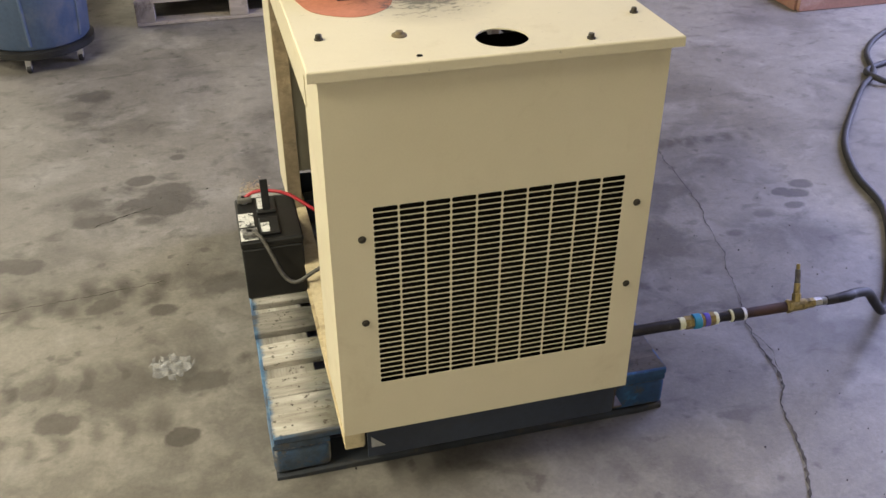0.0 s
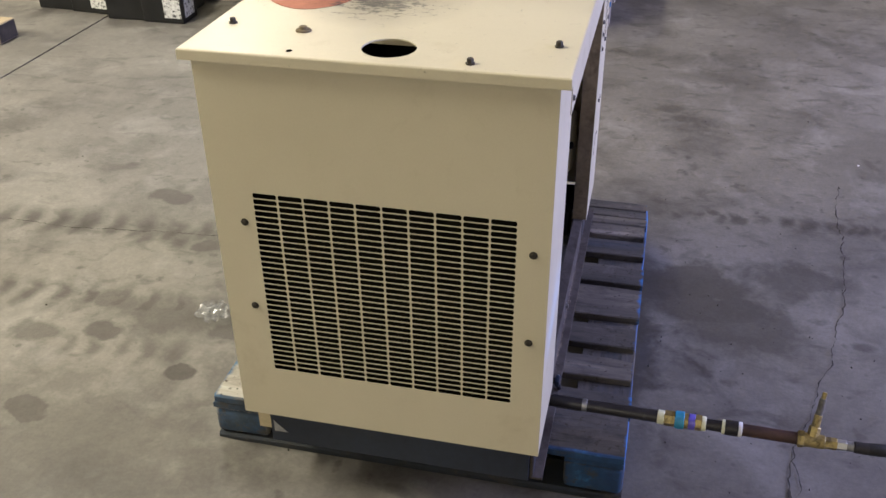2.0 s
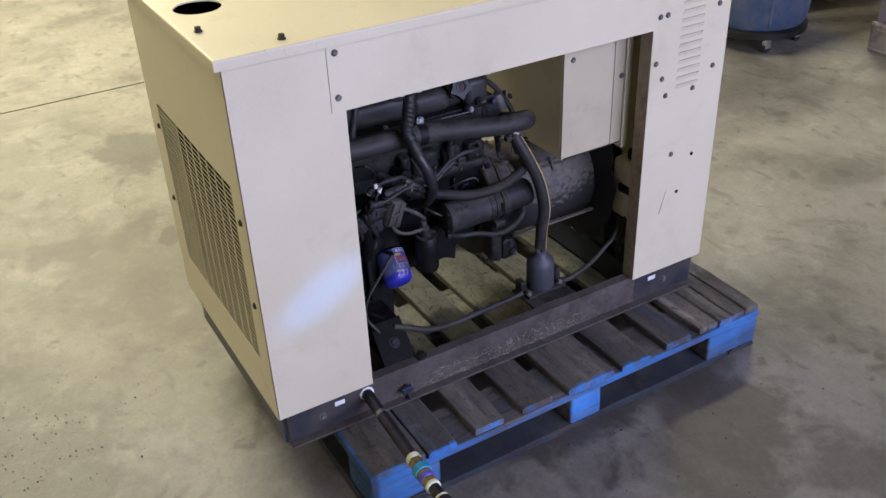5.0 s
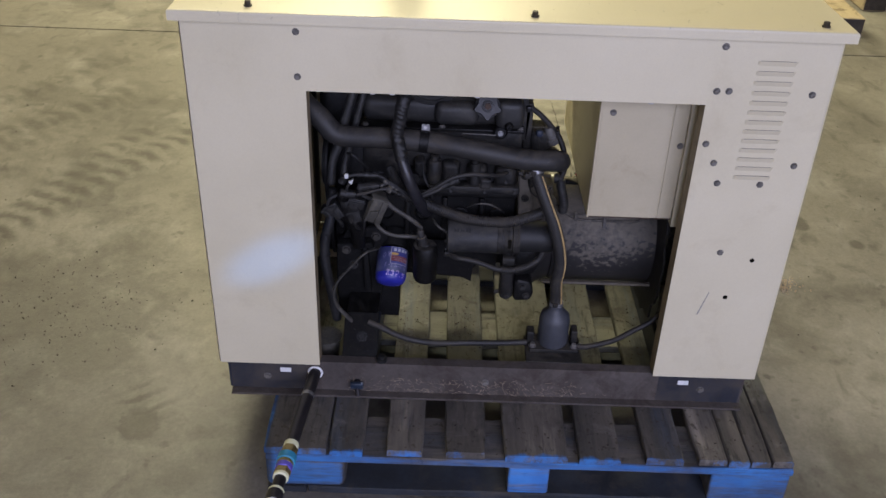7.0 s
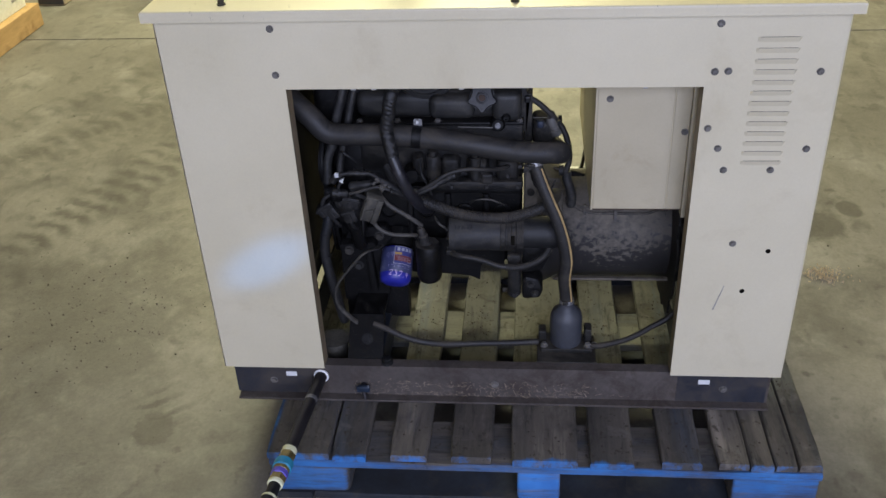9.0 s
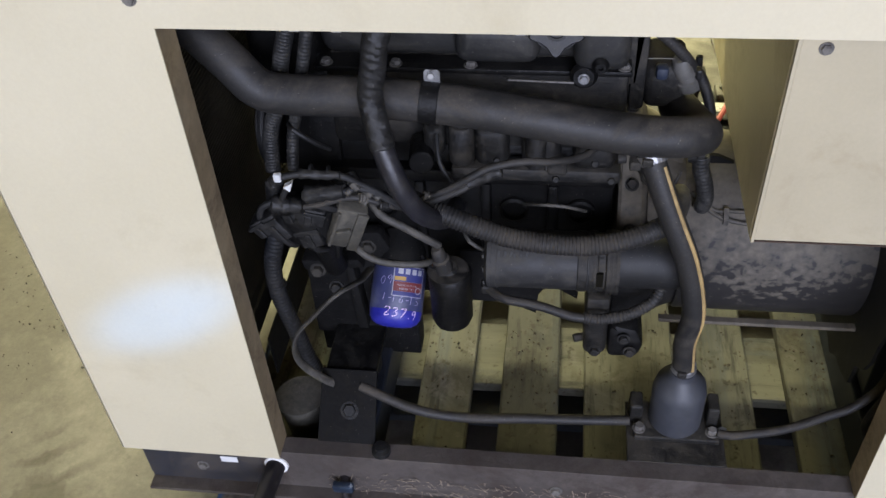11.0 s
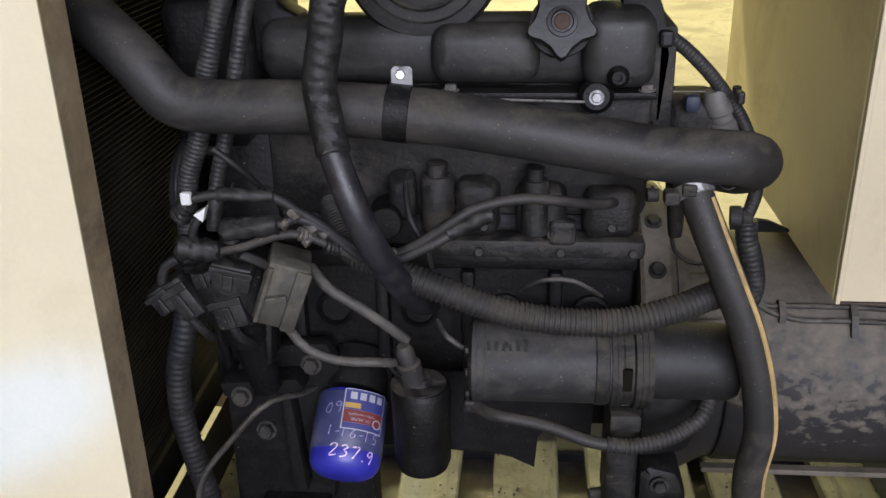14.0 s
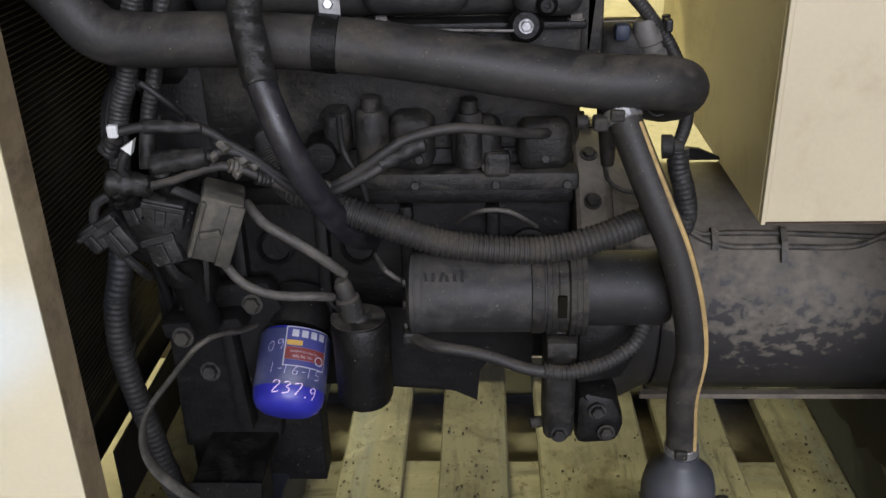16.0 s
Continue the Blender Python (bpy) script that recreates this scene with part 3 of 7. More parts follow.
def block_pallet(name, boards, top, under, low, at, label):
    global nail_mesh
    p = thing(name, at, label, "pallet")
    for i, (y0, y1) in enumerate(boards):
        z = 0.1405 + random.uniform(-.0012, .0012)
        o = part("deck_board", rough_board((PX0 + random.uniform(-.003, .006), y0, 0.121), (PX1 + random.uniform(-.006, .003), y1, z), "x", 40 + i, 0.007), top, p)
        for x in (-0.445, 0.0, 0.437):
            for f in (0.25, 0.72):
                at_ = Vector((x + random.uniform(-0.03, 0.03), y0 + f * (y1 - y0) + random.uniform(-0.006, 0.006), z - 0.0006))
                if nail_mesh is None:
                    nb = part("nail", turned(((0, 0), (0.0026, 0), (0.0023, 0.0008), (0, 0.0010)), (0, 0, 0), (0, 0, 1), 8), NAIL, o)
                    nail_mesh = nb.data
                else:
                    nb = new("nail", nail_mesh)
                    nb.parent = o
                nb.matrix_basis = Matrix.Translation(at_)
    for i, x in enumerate((PX0, -0.07, PX1 - 0.14)):
        part("stringer_board", rough_board((x, PY0, 0.102), (x + 0.14, PY1, 0.1205), "y", 60 + i, 0.006), under, p)
        for k, (y0, y1) in enumerate(((PY0 + 0.004, PY0 + 0.187), (0.695, 0.79), (1.165, PY1 - 0.004))):
            bm = box((x, y0, 0.0195), (x + 0.14, y1, 0.1015), 0.014 if k == 0 else 0.007, seg=3)
            for v in bm.verts:
                v.co += 0.0022 * noise.noise_vector(v.co * 31)
            part("block", bm, under, p, smooth=True)
    for i, x in enumerate((PX0, -0.07, PX1 - 0.14)):
        part("bottom_board", rough_board((x, PY0 + 0.1, 0.001), (x + 0.14, PY1 - 0.1, 0.019), "y", 70 + i, 0.006), low, p)
    for i, y in enumerate((PY0, PY1 - 0.1)):
        part("bottom_board", rough_board((PX0, y, 0.001), (PX1, y + 0.1, 0.019), "x", 80 + i, 0.012, 0.004), low, p)
    return p


# Bottom boards: darker black-blue than the boards above them.
LOW_BOARD = material("black_blue_low_board", (0.012, 0.014, 0.017), (0.022, 0.028, 0.038), 9, 0.8, bump=0.5, dirt=(0.055, 0.048, 0.040), dirt_scale=12, dirt_at=(0.52, 0.68))
BOARDS = ((0.128, 0.274), (0.278, 0.358), (0.410, 0.497), (0.545, 0.640), (0.681, 0.829), (0.854, 0.951), (1.008, 1.096), (1.129, 1.197), (1.1985, 1.247), (1.250, 1.299), (1.301, 1.352))
block_pallet("machine_pallet", BOARDS, DECK, STRINGER, LOW_BOARD, (0, 0, 0), "worn blue-painted wooden block pallet under the generator")

# ---- the generator ----
GX0, GX1, GY1, GZ0, GZ1 = -0.354, 0.320, 1.283, 0.233, 1.076
gen = thing("generator_set", (0, 0.64, 0.14), "cream steel-cased engine generator with its side panel off", "generator")


def grille_panel():
    """The front sheet with ten columns of slots that go through it."""
    bm = bmesh.new()
    cols, rows, x0, x1, z0, z1, y0, y1 = 10, 33, -0.269, 0.257, 0.370, 0.809, 0.0, 0.0012
    dx, dz, gx, gz, c = (x1 - x0) / cols, (z1 - z0) / rows, 0.0031, 0.0021, 0.0026

    def sheet(loop):
        for y in (y0, y1):
            bm.faces.new([bm.verts.new((x, y, z)) for x, z in loop])

    sheet(((GX0, GZ0), (GX1, GZ0), (GX1, z0), (GX0, z0)))
    sheet(((GX0, z1), (GX1, z1), (GX1, GZ1), (GX0, GZ1)))
    sheet(((GX0, z0), (x0, z0), (x0, z1), (GX0, z1)))
    sheet(((x1, z0), (GX1, z0), (GX1, z1), (x1, z1)))
    for i in range(cols):
        for j in range(rows):
            a, b, p, q = x0 + i * dx, x0 + (i + 1) * dx, z0 + j * dz, z0 + (j + 1) * dz
            l, r, lo, hi = a + gx / 2, b - gx / 2, p + gz / 2, q - gz / 2
            hole = ((l + c, lo), (r - c, lo), (r, lo + c), (r, hi - c), (r - c, hi), (l + c, hi), (l, hi - c), (l, lo + c))
            rim = ((a, p), (b, p), (b, p), (b, q), (b, q), (a, q), (a, q), (a, p))
            for y in (y0, y1):
                h = [bm.verts.new((x, y, z)) for x, z in hole]
                o = [bm.verts.new((x, y, z)) for x, z in rim]
                for k in range(8):
                    n = (k + 1) % 8
                    bm.faces.new([h[k], h[n], o[n]] if rim[k] == rim[n] else [h[k], h[n], o[n], o[k]])
            f = [bm.verts.new((x, y0, z)) for x, z in hole]
            g = [bm.verts.new((x, y1, z)) for x, z in hole]
            for k in range(8):
                bm.faces.new((f[k], f[(k + 1) % 8], g[(k + 1) % 8], g[k]))
    bmesh.ops.remove_doubles(bm, verts=bm.verts, dist=1e-5)
    return bm


part("front_panel", grille_panel(), CREAM, gen, "cream panel with rows of cooling slots")
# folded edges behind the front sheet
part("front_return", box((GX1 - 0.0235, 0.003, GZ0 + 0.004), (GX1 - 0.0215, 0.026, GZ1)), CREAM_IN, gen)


def side_sheets(x, s):
    """A side of the casing: front and rear sheets with folded edges and a header rail; s is +1 outwards to the right."""
    t = 0.002
    a, b = (x - t, x) if s > 0 else (x, x + t)
    i0, i1 = (x - 0.042, x - t) if s > 0 else (x + t, x + 0.042)
    fs = box((a, 0.0025, GZ0), (b, 0.240, GZ1))
    part("front_side_panel", fs, CREAM, gen)
    # The fold's shadow is in its brown colour.
    part("panel_return", box((i0, 0.2381, GZ0 + 0.001), (i1, 0.2399, 0.935)), FOLD, gen, "dirty folded edge, coloured brown for its shade")
    hd = box((a + s * 0.0022, 0.209, 0.936), (b + s * 0.0022, 1.066, GZ1 - 0.001))
    add_box(hd, (i0, 0.245, 0.936), (a, 1.036, 0.938))
    part("header_panel", hd, CREAM, gen)
    rs = bmesh.new()
    add_box(rs, (a, 1.040, GZ0), (b, GY1, GZ1))
    part("panel_return", box((i0, 1.0401, GZ0 + 0.001), (i1, 1.0419, 0.935)), FOLD, gen, "dirty folded edge, coloured brown for its shade")
    return part("rear_side_panel", rs, CREAM, gen)


rear_r = side_sheets(GX1, 1)
for y in (0.372, 0.412, 0.583, 0.933):
    part("clip_nut", box((0.301, y - 0.005, 0.9285), (0.312, y + 0.005, 0.9355), 0.001), STEEL, gen, "bright clip nut under the header")
rear_l = side_sheets(GX0, -1)
# Darker cream for the shadow line drawn along each louvre.
LOUVRE_GAP = material("shaded_louvre_gap", (0.30, 0.275, 0.22), (0.34, 0.31, 0.25), 20, 0.9)
# louvres pressed into the rear sheet
for k in range(13):
    z = 1.019 - k * 0.0209
    bm = bmesh.new()
    y0, y1 = 1.125, 1.206
    sec = ((0.0, 0.002), (0.0030, 0.0112), (0.0030, 0.0118), (0.0, 0.0105))
    rows_ = [[bm.verts.new((GX1 + d, y, z + h)) for d, h in sec] for y in (y0, y0 + 0.006, y1 - 0.006, y1)]
    for r_ in (rows_[0], rows_[3]):
        for v in r_:
            v.co.x = GX1 - 0.0005
    for p, q in zip(rows_, rows_[1:]):
        for k2 in range(4):
            bm.faces.new((p[k2], p[(k2 + 1) % 4], q[(k2 + 1) % 4], q[k2]))
    lv = part("louvre", bm, CREAM, rear_r)
    # A thin strip paints the louvre's shadow line.
    part("louvre_gap", box((GX1 + 0.0002, y0 + 0.006, z + 0.0112), (GX1 + 0.0016, y1 - 0.006, z + 0.0124)), LOUVRE_GAP, rear_r)

part("rear_panel", box((GX0, GY1 + 0.0005, GZ0), (GX1, GY1 + 0.0025, GZ1)), CREAM, gen)


def lid():
    x0, x1, y0, y1, z1 = -0.369, 0.335, -0.011, 1.297, 1.098
    bm = bmesh.new()
    R, Q = 0.050, 0.060
    holes = ((0.003, 0.066), (0.108, 0.609))
    for cx, cy in holes:
        ring_h = [(cx + R * math.cos(t), cy + R * math.sin(t)) for t in (2 * math.pi * k / 40 for k in range(40))]
        sq = []
        for x, y in ring_h:
            k = R / max(abs(x - cx), abs(y - cy)) * Q / R
            sq.append((cx + (x - cx) * k, cy + (y - cy) * k))
        for z in (z1, z1 - 0.003):
            h = [bm.verts.new((x, y, z)) for x, y in ring_h]
            o = [bm.verts.new((x, y, z)) for x, y in sq]
            for k in range(40):
                bm.faces.new((h[k], h[(k + 1) % 40], o[(k + 1) % 40], o[k]))
            for loop in (((x0, cy - Q), (cx - Q, cy - Q), (cx - Q, cy + Q), (x0, cy + Q)), ((cx + Q, cy - Q), (x1, cy - Q), (x1, cy + Q), (cx + Q, cy + Q))):
                bm.faces.new([bm.verts.new((x, y, z)) for x, y in loop])
        a = [bm.verts.new((x, y, z1)) for x, y in ring_h]
        b = [bm.verts.new((x, y, z1 - 0.003)) for x, y in ring_h]
        for k in range(40):
            bm.faces.new((a[k], a[(k + 1) % 40], b[(k + 1) % 40], b[k]))
    for ya, yb in ((y0, holes[0][1] - Q), (holes[0][1] + Q, holes[1][1] - Q), (holes[1][1] + Q, y1)):
        for z in (z1, z1 - 0.003):
            bm.faces.new([bm.verts.new((x, y, z)) for x, y in ((x0, ya), (x1, ya), (x1, yb), (x0, yb))])
    r = 0.004
    prof = [(r - r * math.cos(t), -r + r * math.sin(t)) for t in (math.pi / 2 * k / 4 for k in range(5))][::-1]
    ring = []
    for off, dz in [(r, 0.0)] + [(p, q) for p, q in prof[1:]] + [(0, -0.021), (0.003, -0.021), (0.003, -0.003)]:
        ring.append([bm.verts.new((x, y, z1 + dz)) for x, y in ((x0 - r + off, y0 - r + off), (x1 + r - off, y0 - r + off), (x1 + r - off, y1 + r - off), (x0 - r + off, y1 + r - off))])
    for p, q in zip(ring, ring[1:]):
        for k in range(4):
            bm.faces.new((p[k], p[(k + 1) % 4], q[(k + 1) % 4], q[k]))
    bmesh.ops.remove_doubles(bm, verts=bm.verts, dist=1e-5)
    return bm


def sooty(base, name):
    """A copy of a paint with soot blown over it from the exhaust outlet."""
    m = base.copy()
    m.name = name
    nt = m.node_tree
    bsdf = nt.nodes["Principled BSDF"]
    col = bsdf.inputs["Base Color"].links[0].from_socket
    g = nt.nodes.new("ShaderNodeNewGeometry")
    xyz = nt.nodes.new("ShaderNodeSeparateXYZ")
    nt.links.new(g.outputs["Position"], xyz.inputs[0])
    dx, dy = maths(nt, "SUBTRACT", xyz.outputs["X"], -0.085), maths(nt, "SUBTRACT", xyz.outputs["Y"], 0.34)
    d = maths(nt, "SQRT", maths(nt, "ADD", maths(nt, "MULTIPLY", dx, dx), maths(nt, "MULTIPLY", dy, dy)))
    fall = maths(nt, "SUBTRACT", 1.0, maths(nt, "DIVIDE", d, 0.19))
    fall.node.use_clamp = True
    n1 = noise_tex(nt, 38, 6, 0.72, (1, 1.8, 1), offset=(3, 3, 3), distort=0.6)
    flakes = maths(nt, "MULTIPLY", maths(nt, "SUBTRACT", maths(nt, "ADD", n1, maths(nt, "MULTIPLY", fall, 0.30)), 0.64), 9.0)
    flakes.node.use_clamp = True
    veil = maths(nt, "MULTIPLY", fall, maths(nt, "MULTIPLY", noise_tex(nt, 9, 4, 0.6, offset=(6, 1, 3)), 1.1))
    veil.node.use_clamp = True
    soot = maths(nt, "MAXIMUM", maths(nt, "MULTIPLY", flakes, 0.85), veil)
    nt.links.new(mix(nt, soot, col, (0.045, 0.042, 0.042)), bsdf.inputs["Base Color"])
    return m


LID_PAINT = sooty(CREAM, "cream_enamel_sooty")
LID = part("lid", lid(), LID_PAINT, gen, "cream steel lid with round holes")
CAST = material("dull_aluminium_cast", (0.09, 0.087, 0.078), (0.15, 0.142, 0.128), 16, 0.65, 0.2, dirt=(0.05, 0.045, 0.04), dirt_scale=25)

# ---- skid under the casing: channels open outwards, a plate across the front ----
def channel(x_web, x_lip, y0, y1):
    z0, z1, t = 0.1415, 0.2325, 0.006
    w = x_web + (t if x_lip > x_web else -t)
    return prism(((x_web, z0), (x_lip, z0), (x_lip, z0 + t), (w, z0 + t), (w, z1 - t), (x_lip, z1 - t), (x_lip, z1), (x_web, z1)), y0, y1, "y", 0.0008)


NAVY_SKID = material("navy_skid_paint", (0.010, 0.015, 0.028), (0.018, 0.027, 0.046), 5, 0.42, dirt=(0.035, 0.035, 0.04), dirt_scale=7, dirt_at=(0.55, 0.8))
rail_r = part("skid_rail", prism(((0.280, 0.2325), (0.308, 0.2325), (0.308, 0.1475), (0.330, 0.1475), (0.330, 0.1415), (0.302, 0.1415), (0.302, 0.2265), (0.280, 0.2265)), 0.022, 1.268, "y", 0.0008), SKID_DIRTY, gen, "grimy brown steel rail of the skid")
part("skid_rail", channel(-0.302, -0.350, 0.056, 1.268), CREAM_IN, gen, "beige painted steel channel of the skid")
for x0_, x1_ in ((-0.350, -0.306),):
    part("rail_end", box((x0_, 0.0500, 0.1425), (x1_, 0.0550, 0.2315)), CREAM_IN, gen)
part("pump_plate", box((0.176, 0.738, 0.2275), (0.281, 0.876, 0.2338), 0.001), ENGINE_DUSTY, gen)
part("skid_front", box((-0.302, 0.014, 0.1415), (0.300, 0.021, 0.2325), 0.001), NAVY_SKID, gen, "dark navy cross plate")
part("sticker", prism(((-0.294, 0.172), (-0.262, 0.172), (-0.294, 0.204)), 0.0125, 0.0135, "y"), material("worn_white_sticker", (0.22, 0.22, 0.22), (0.32, 0.32, 0.31), 40, 0.5), gen, "worn white triangular sticker")
part("skid_back", box((-0.300, 1.262, 0.1415), (0.266, 1.268, 0.2325), 0.001), SKID, gen)
# painted ends of the rail beyond the opening
RAIL_PAINT = material("grimy_navy_rail_paint", (0.009, 0.011, 0.017), (0.017, 0.020, 0.029), 6, 0.55, dirt=(0.046, 0.039, 0.034), dirt_scale=14, dirt_at=(0.38, 0.60))
for y0, y1 in ((0.024, 0.205), (1.06, 1.262)):
    part("rail_web_paint", box((0.3083, y0, 0.1485), (0.3092, y1, 0.2300)), RAIL_PAINT, rail_r)
for y in (0.155, 1.120):
    part("tag", box((0.3094, y - 0.013, 0.200), (0.3102, y + 0.013, 0.213), 0.0003), material("white_tag", (0.62, 0.63, 0.62), (0.7, 0.7, 0.7), 20, 0.5), rail_r, "small white data tag")
for y in (0.110, 0.640, 1.165):
    part("rail_bolt", hex_bolt(bmesh.new(), (0.3085, y, 0.186), (1, 0, 0), 0.007, 0.006), BOLT, rail_r)
# straw and chaff lying on the lower flange
STRAW = material("straw_chaff", (0.13, 0.10, 0.07), (0.32, 0.26, 0.19), 30, 0.9)
bm = bmesh.new()
for k in range(420):
    y = 0.30 + 0.55 * random.random() + (0.12 * random.random() if k % 5 == 0 else 0)
    x, z, a = random.uniform(0.3088, 0.3130), 0.150 + 0.045 * random.random() ** 1.6, random.gauss(0, 0.9)
    ln, w = random.choice((0.003, 0.004, 0.006, 0.010, 0.017)), random.uniform(0.0002, 0.0006)
    d = Vector((random.uniform(0, 0.3), math.cos(a), math.sin(a))).normalized() * ln
    s = d.cross(Vector((1, 0, 0))).normalized() * w
    p = Vector((x, y, z))
    p.x = min(p.x, 0.325 - abs(d.x))
    bm.faces.new([bm.verts.new(v) for v in (p - s, p + s, p + d + s, p + d - s)])
tagged(part("straw_debris", bm, STRAW, gen, "dry straw caught on the skid"), kind="stuff")

# ---- bolts of the casing ----
for y, z in ((0.226, 1.058), (0.225, 0.966), (1.057, 1.058), (1.056, 0.966), (1.081, 0.966), (1.247, 0.964), (1.056, 0.850), (1.080, 0.807), (1.247, 0.806), (1.096, 0.760), (1.186, 0.760), (1.135, 0.589)):
    off = 0.0022 if (z > 0.94 and 0.2 < y < 1.07) else 0.0
    part("casing_bolt", hex_bolt(bmesh.new(), (GX1 + off, y, z), (1, 0, 0), 0.0054, 0.0045), BOLT, gen)
# Near-black that puts the dark inside holes and slots into the colour.
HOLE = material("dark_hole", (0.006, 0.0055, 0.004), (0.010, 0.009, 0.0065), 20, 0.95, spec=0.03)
for y, z in ((1.209, 0.571), (1.169, 0.470)):
    part("screw_hole", turned(((0, 0), (0.0052, 0), (0.0052, 0.0008), (0.0036, 0.0012), (0, 0.0012)), (GX1, y, z), (GX1 + 1, y, z), 16), HOLE, gen)
for x, z in ((-0.291, 0.740), (0.288, 0.739), (-0.293, 0.537), (0.287, 0.534)):
    part("casing_bolt", turned(((0, 0), (0.0082, 0), (0.0082, 0.0012), (0.0058, 0.0016), (0.0058, 0.004), (0.004, 0.0048), (0, 0.0048)), (x, 0, z), (x, -1, z), 14), BOLT_DARK, gen)
part("scratch", prism(((1.112, 0.420), (1.115, 0.420), (1.131, 0.482), (1.130, 0.484)), GX1 + 0.0001, GX1 + 0.0007), material("scratch_grey", (0.20, 0.19, 0.18), (0.3, 0.29, 0.27), 60, 0.7), gen)
for x, y in ((-0.329, 0.139), (0.299, 0.133), (0.161, 0.017), (0.303, 0.686), (0.306, 1.246), (-0.329, 0.686), (-0.329, 1.246)):
    bm = hex_bolt(bmesh.new(), (x, y, 1.0982), (0, 0, 1), 0.0062, 0.0105)
    part("lid_bolt", bm, BOLT_DARK, LID)
part("lid_plug", turned(((0, 0), (0.015, 0), (0.014, 0.003), (0.008, 0.004), (0.007, 0.009), (0, 0.010)), (-0.180, 0.123, 1.0982), (-0.180, 0.123, 2), 20), material("rusty_plug", (0.12, 0.09, 0.05), (0.2, 0.16, 0.09), 30, 0.7, 0.3), LID)
part("lid_screw_hole", turned(((0, 0), (0.006, 0), (0.005, 0.001), (0, 0.001)), (-0.167, 0.014, 1.0982), (-0.167, 0.014, 2), 14), HOLE, LID)
# exhaust outlet: red oxide patch, black square stack, soot blown over the lid
RED = material("red_oxide_primer", (0.36, 0.13, 0.07), (0.43, 0.17, 0.095), 9, 0.75, dirt=(0.22, 0.09, 0.06), dirt_scale=16)
patch = [(-0.240 + (0.104 + 0.004 * math.sin(5 * a)) * math.cos(a), 0.388 + (0.139 + 0.004 * math.sin(4 * a + 1)) * math.sin(a)) for a in (2 * math.pi * k / 48 for k in range(48))]
part("primer_patch", prism(patch, 1.0983, 1.0991, "z"), sooty(RED, "red_oxide_sooty"), LID, "red oxide primer round the outlet")
bm = box((-0.262, 0.350, 1.0995), (-0.126, 0.486, 1.142), 0.004)
part("exhaust_outlet", bm, BLACK_PLASTIC, LID, "black square exhaust outlet")
part("stack_flange", turned(((0, 0), (0.052, 0), (0.054, 0.003), (0.054, 0.010), (0.044, 0.013), (0.044, 0.05), (0, 0.05)), (-0.194, 0.418, 1.1425), (-0.194, 0.418, 2), 28), ZINC, LID, "silver flange on the outlet", smooth=True)
part("stack_pipe", turned(((0.040, 0), (0.040, 0.17), (0.036, 0.17), (0.036, 0.0)), (-0.194, 0.418, 1.185), (-0.194, 0.418, 2), 24), BLACK_PLASTIC, LID, smooth=True)
for x, y in ((-0.236, 0.372), (-0.150, 0.372), (-0.236, 0.464), (-0.150, 0.464)):
    part("stack_bolt", hex_bolt(bmesh.new(), (x, y, 1.1422), (0, 0, 1), 0.008, 0.009), ZINC, LID)


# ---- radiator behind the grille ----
# Near-black for parts deep in the bay, whose shade is put into the colour.
SHADE = grimy("shaded_black_iron", (0.0036, 0.0035, 0.0034), (0.0056, 0.0054, 0.0052), (0.014, 0.013, 0.011), 16, 0.75, 0.62, 0.10, 0.6, spec=0.15)
bm = bmesh.new()
for k in range(88):
    z = 0.345 + k * 0.0062
    add_box(bm, (-0.268, 0.105, z), (0.262, 0.162, z + 0.0017))
tagged(part("radiator_finning", bm, material("radiator_fin_black", (0.016, 0.014, 0.010), (0.034, 0.030, 0.021), 14, 0.85, spec=0.15), gen, "black radiator fins"), kind="stuff")
# Added sheet: hides the lit fins so the slots look dark.
part("radiator_screen", box((-0.292, 0.040, 0.262), (0.284, 0.042, 0.900)), HOLE, gen, "black sheet added for the dark behind the slots")
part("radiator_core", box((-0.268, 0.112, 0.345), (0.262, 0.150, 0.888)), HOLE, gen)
# Black plate added to close off the bright floor below the radiator.
part("radiator_cross_plate", box((-0.275, 0.196, 0.2345), (0.165, 0.200, 0.318), 0.0015), SHADE, gen, "black sheet added to block the lit gap")
bm = box((-0.290, 0.098, 0.888), (0.280, 0.172, 0.985), 0.010)
part("radiator_tank", bm, ENGINE, gen)
part("radiator_tank", box((-0.290, 0.098, 0.285), (0.280, 0.172, 0.345), 0.008), ENGINE, gen)
for x in (-0.288, 0.264):
    part("radiator_side", box((x, 0.098, 0.345), (x + 0.022, 0.172, 0.888), 0.003), ENGINE, gen)
# Two black sheets added under the lid holes to make them dark.
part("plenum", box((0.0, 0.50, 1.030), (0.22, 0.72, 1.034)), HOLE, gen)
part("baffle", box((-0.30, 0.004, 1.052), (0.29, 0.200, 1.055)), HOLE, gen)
part("filler_neck", turned(((0.030, 0), (0.030, 0.04), (0.036, 0.04), (0.036, 0.055), (0, 0.058)), (0.003, 0.100, 0.985), (0.003, 0.100, 2), 28), ENGINE, gen)
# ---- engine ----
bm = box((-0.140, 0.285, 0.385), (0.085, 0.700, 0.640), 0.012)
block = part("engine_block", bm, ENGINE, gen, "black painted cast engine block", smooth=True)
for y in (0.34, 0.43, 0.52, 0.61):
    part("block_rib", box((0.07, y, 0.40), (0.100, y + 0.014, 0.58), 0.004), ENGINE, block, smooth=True)
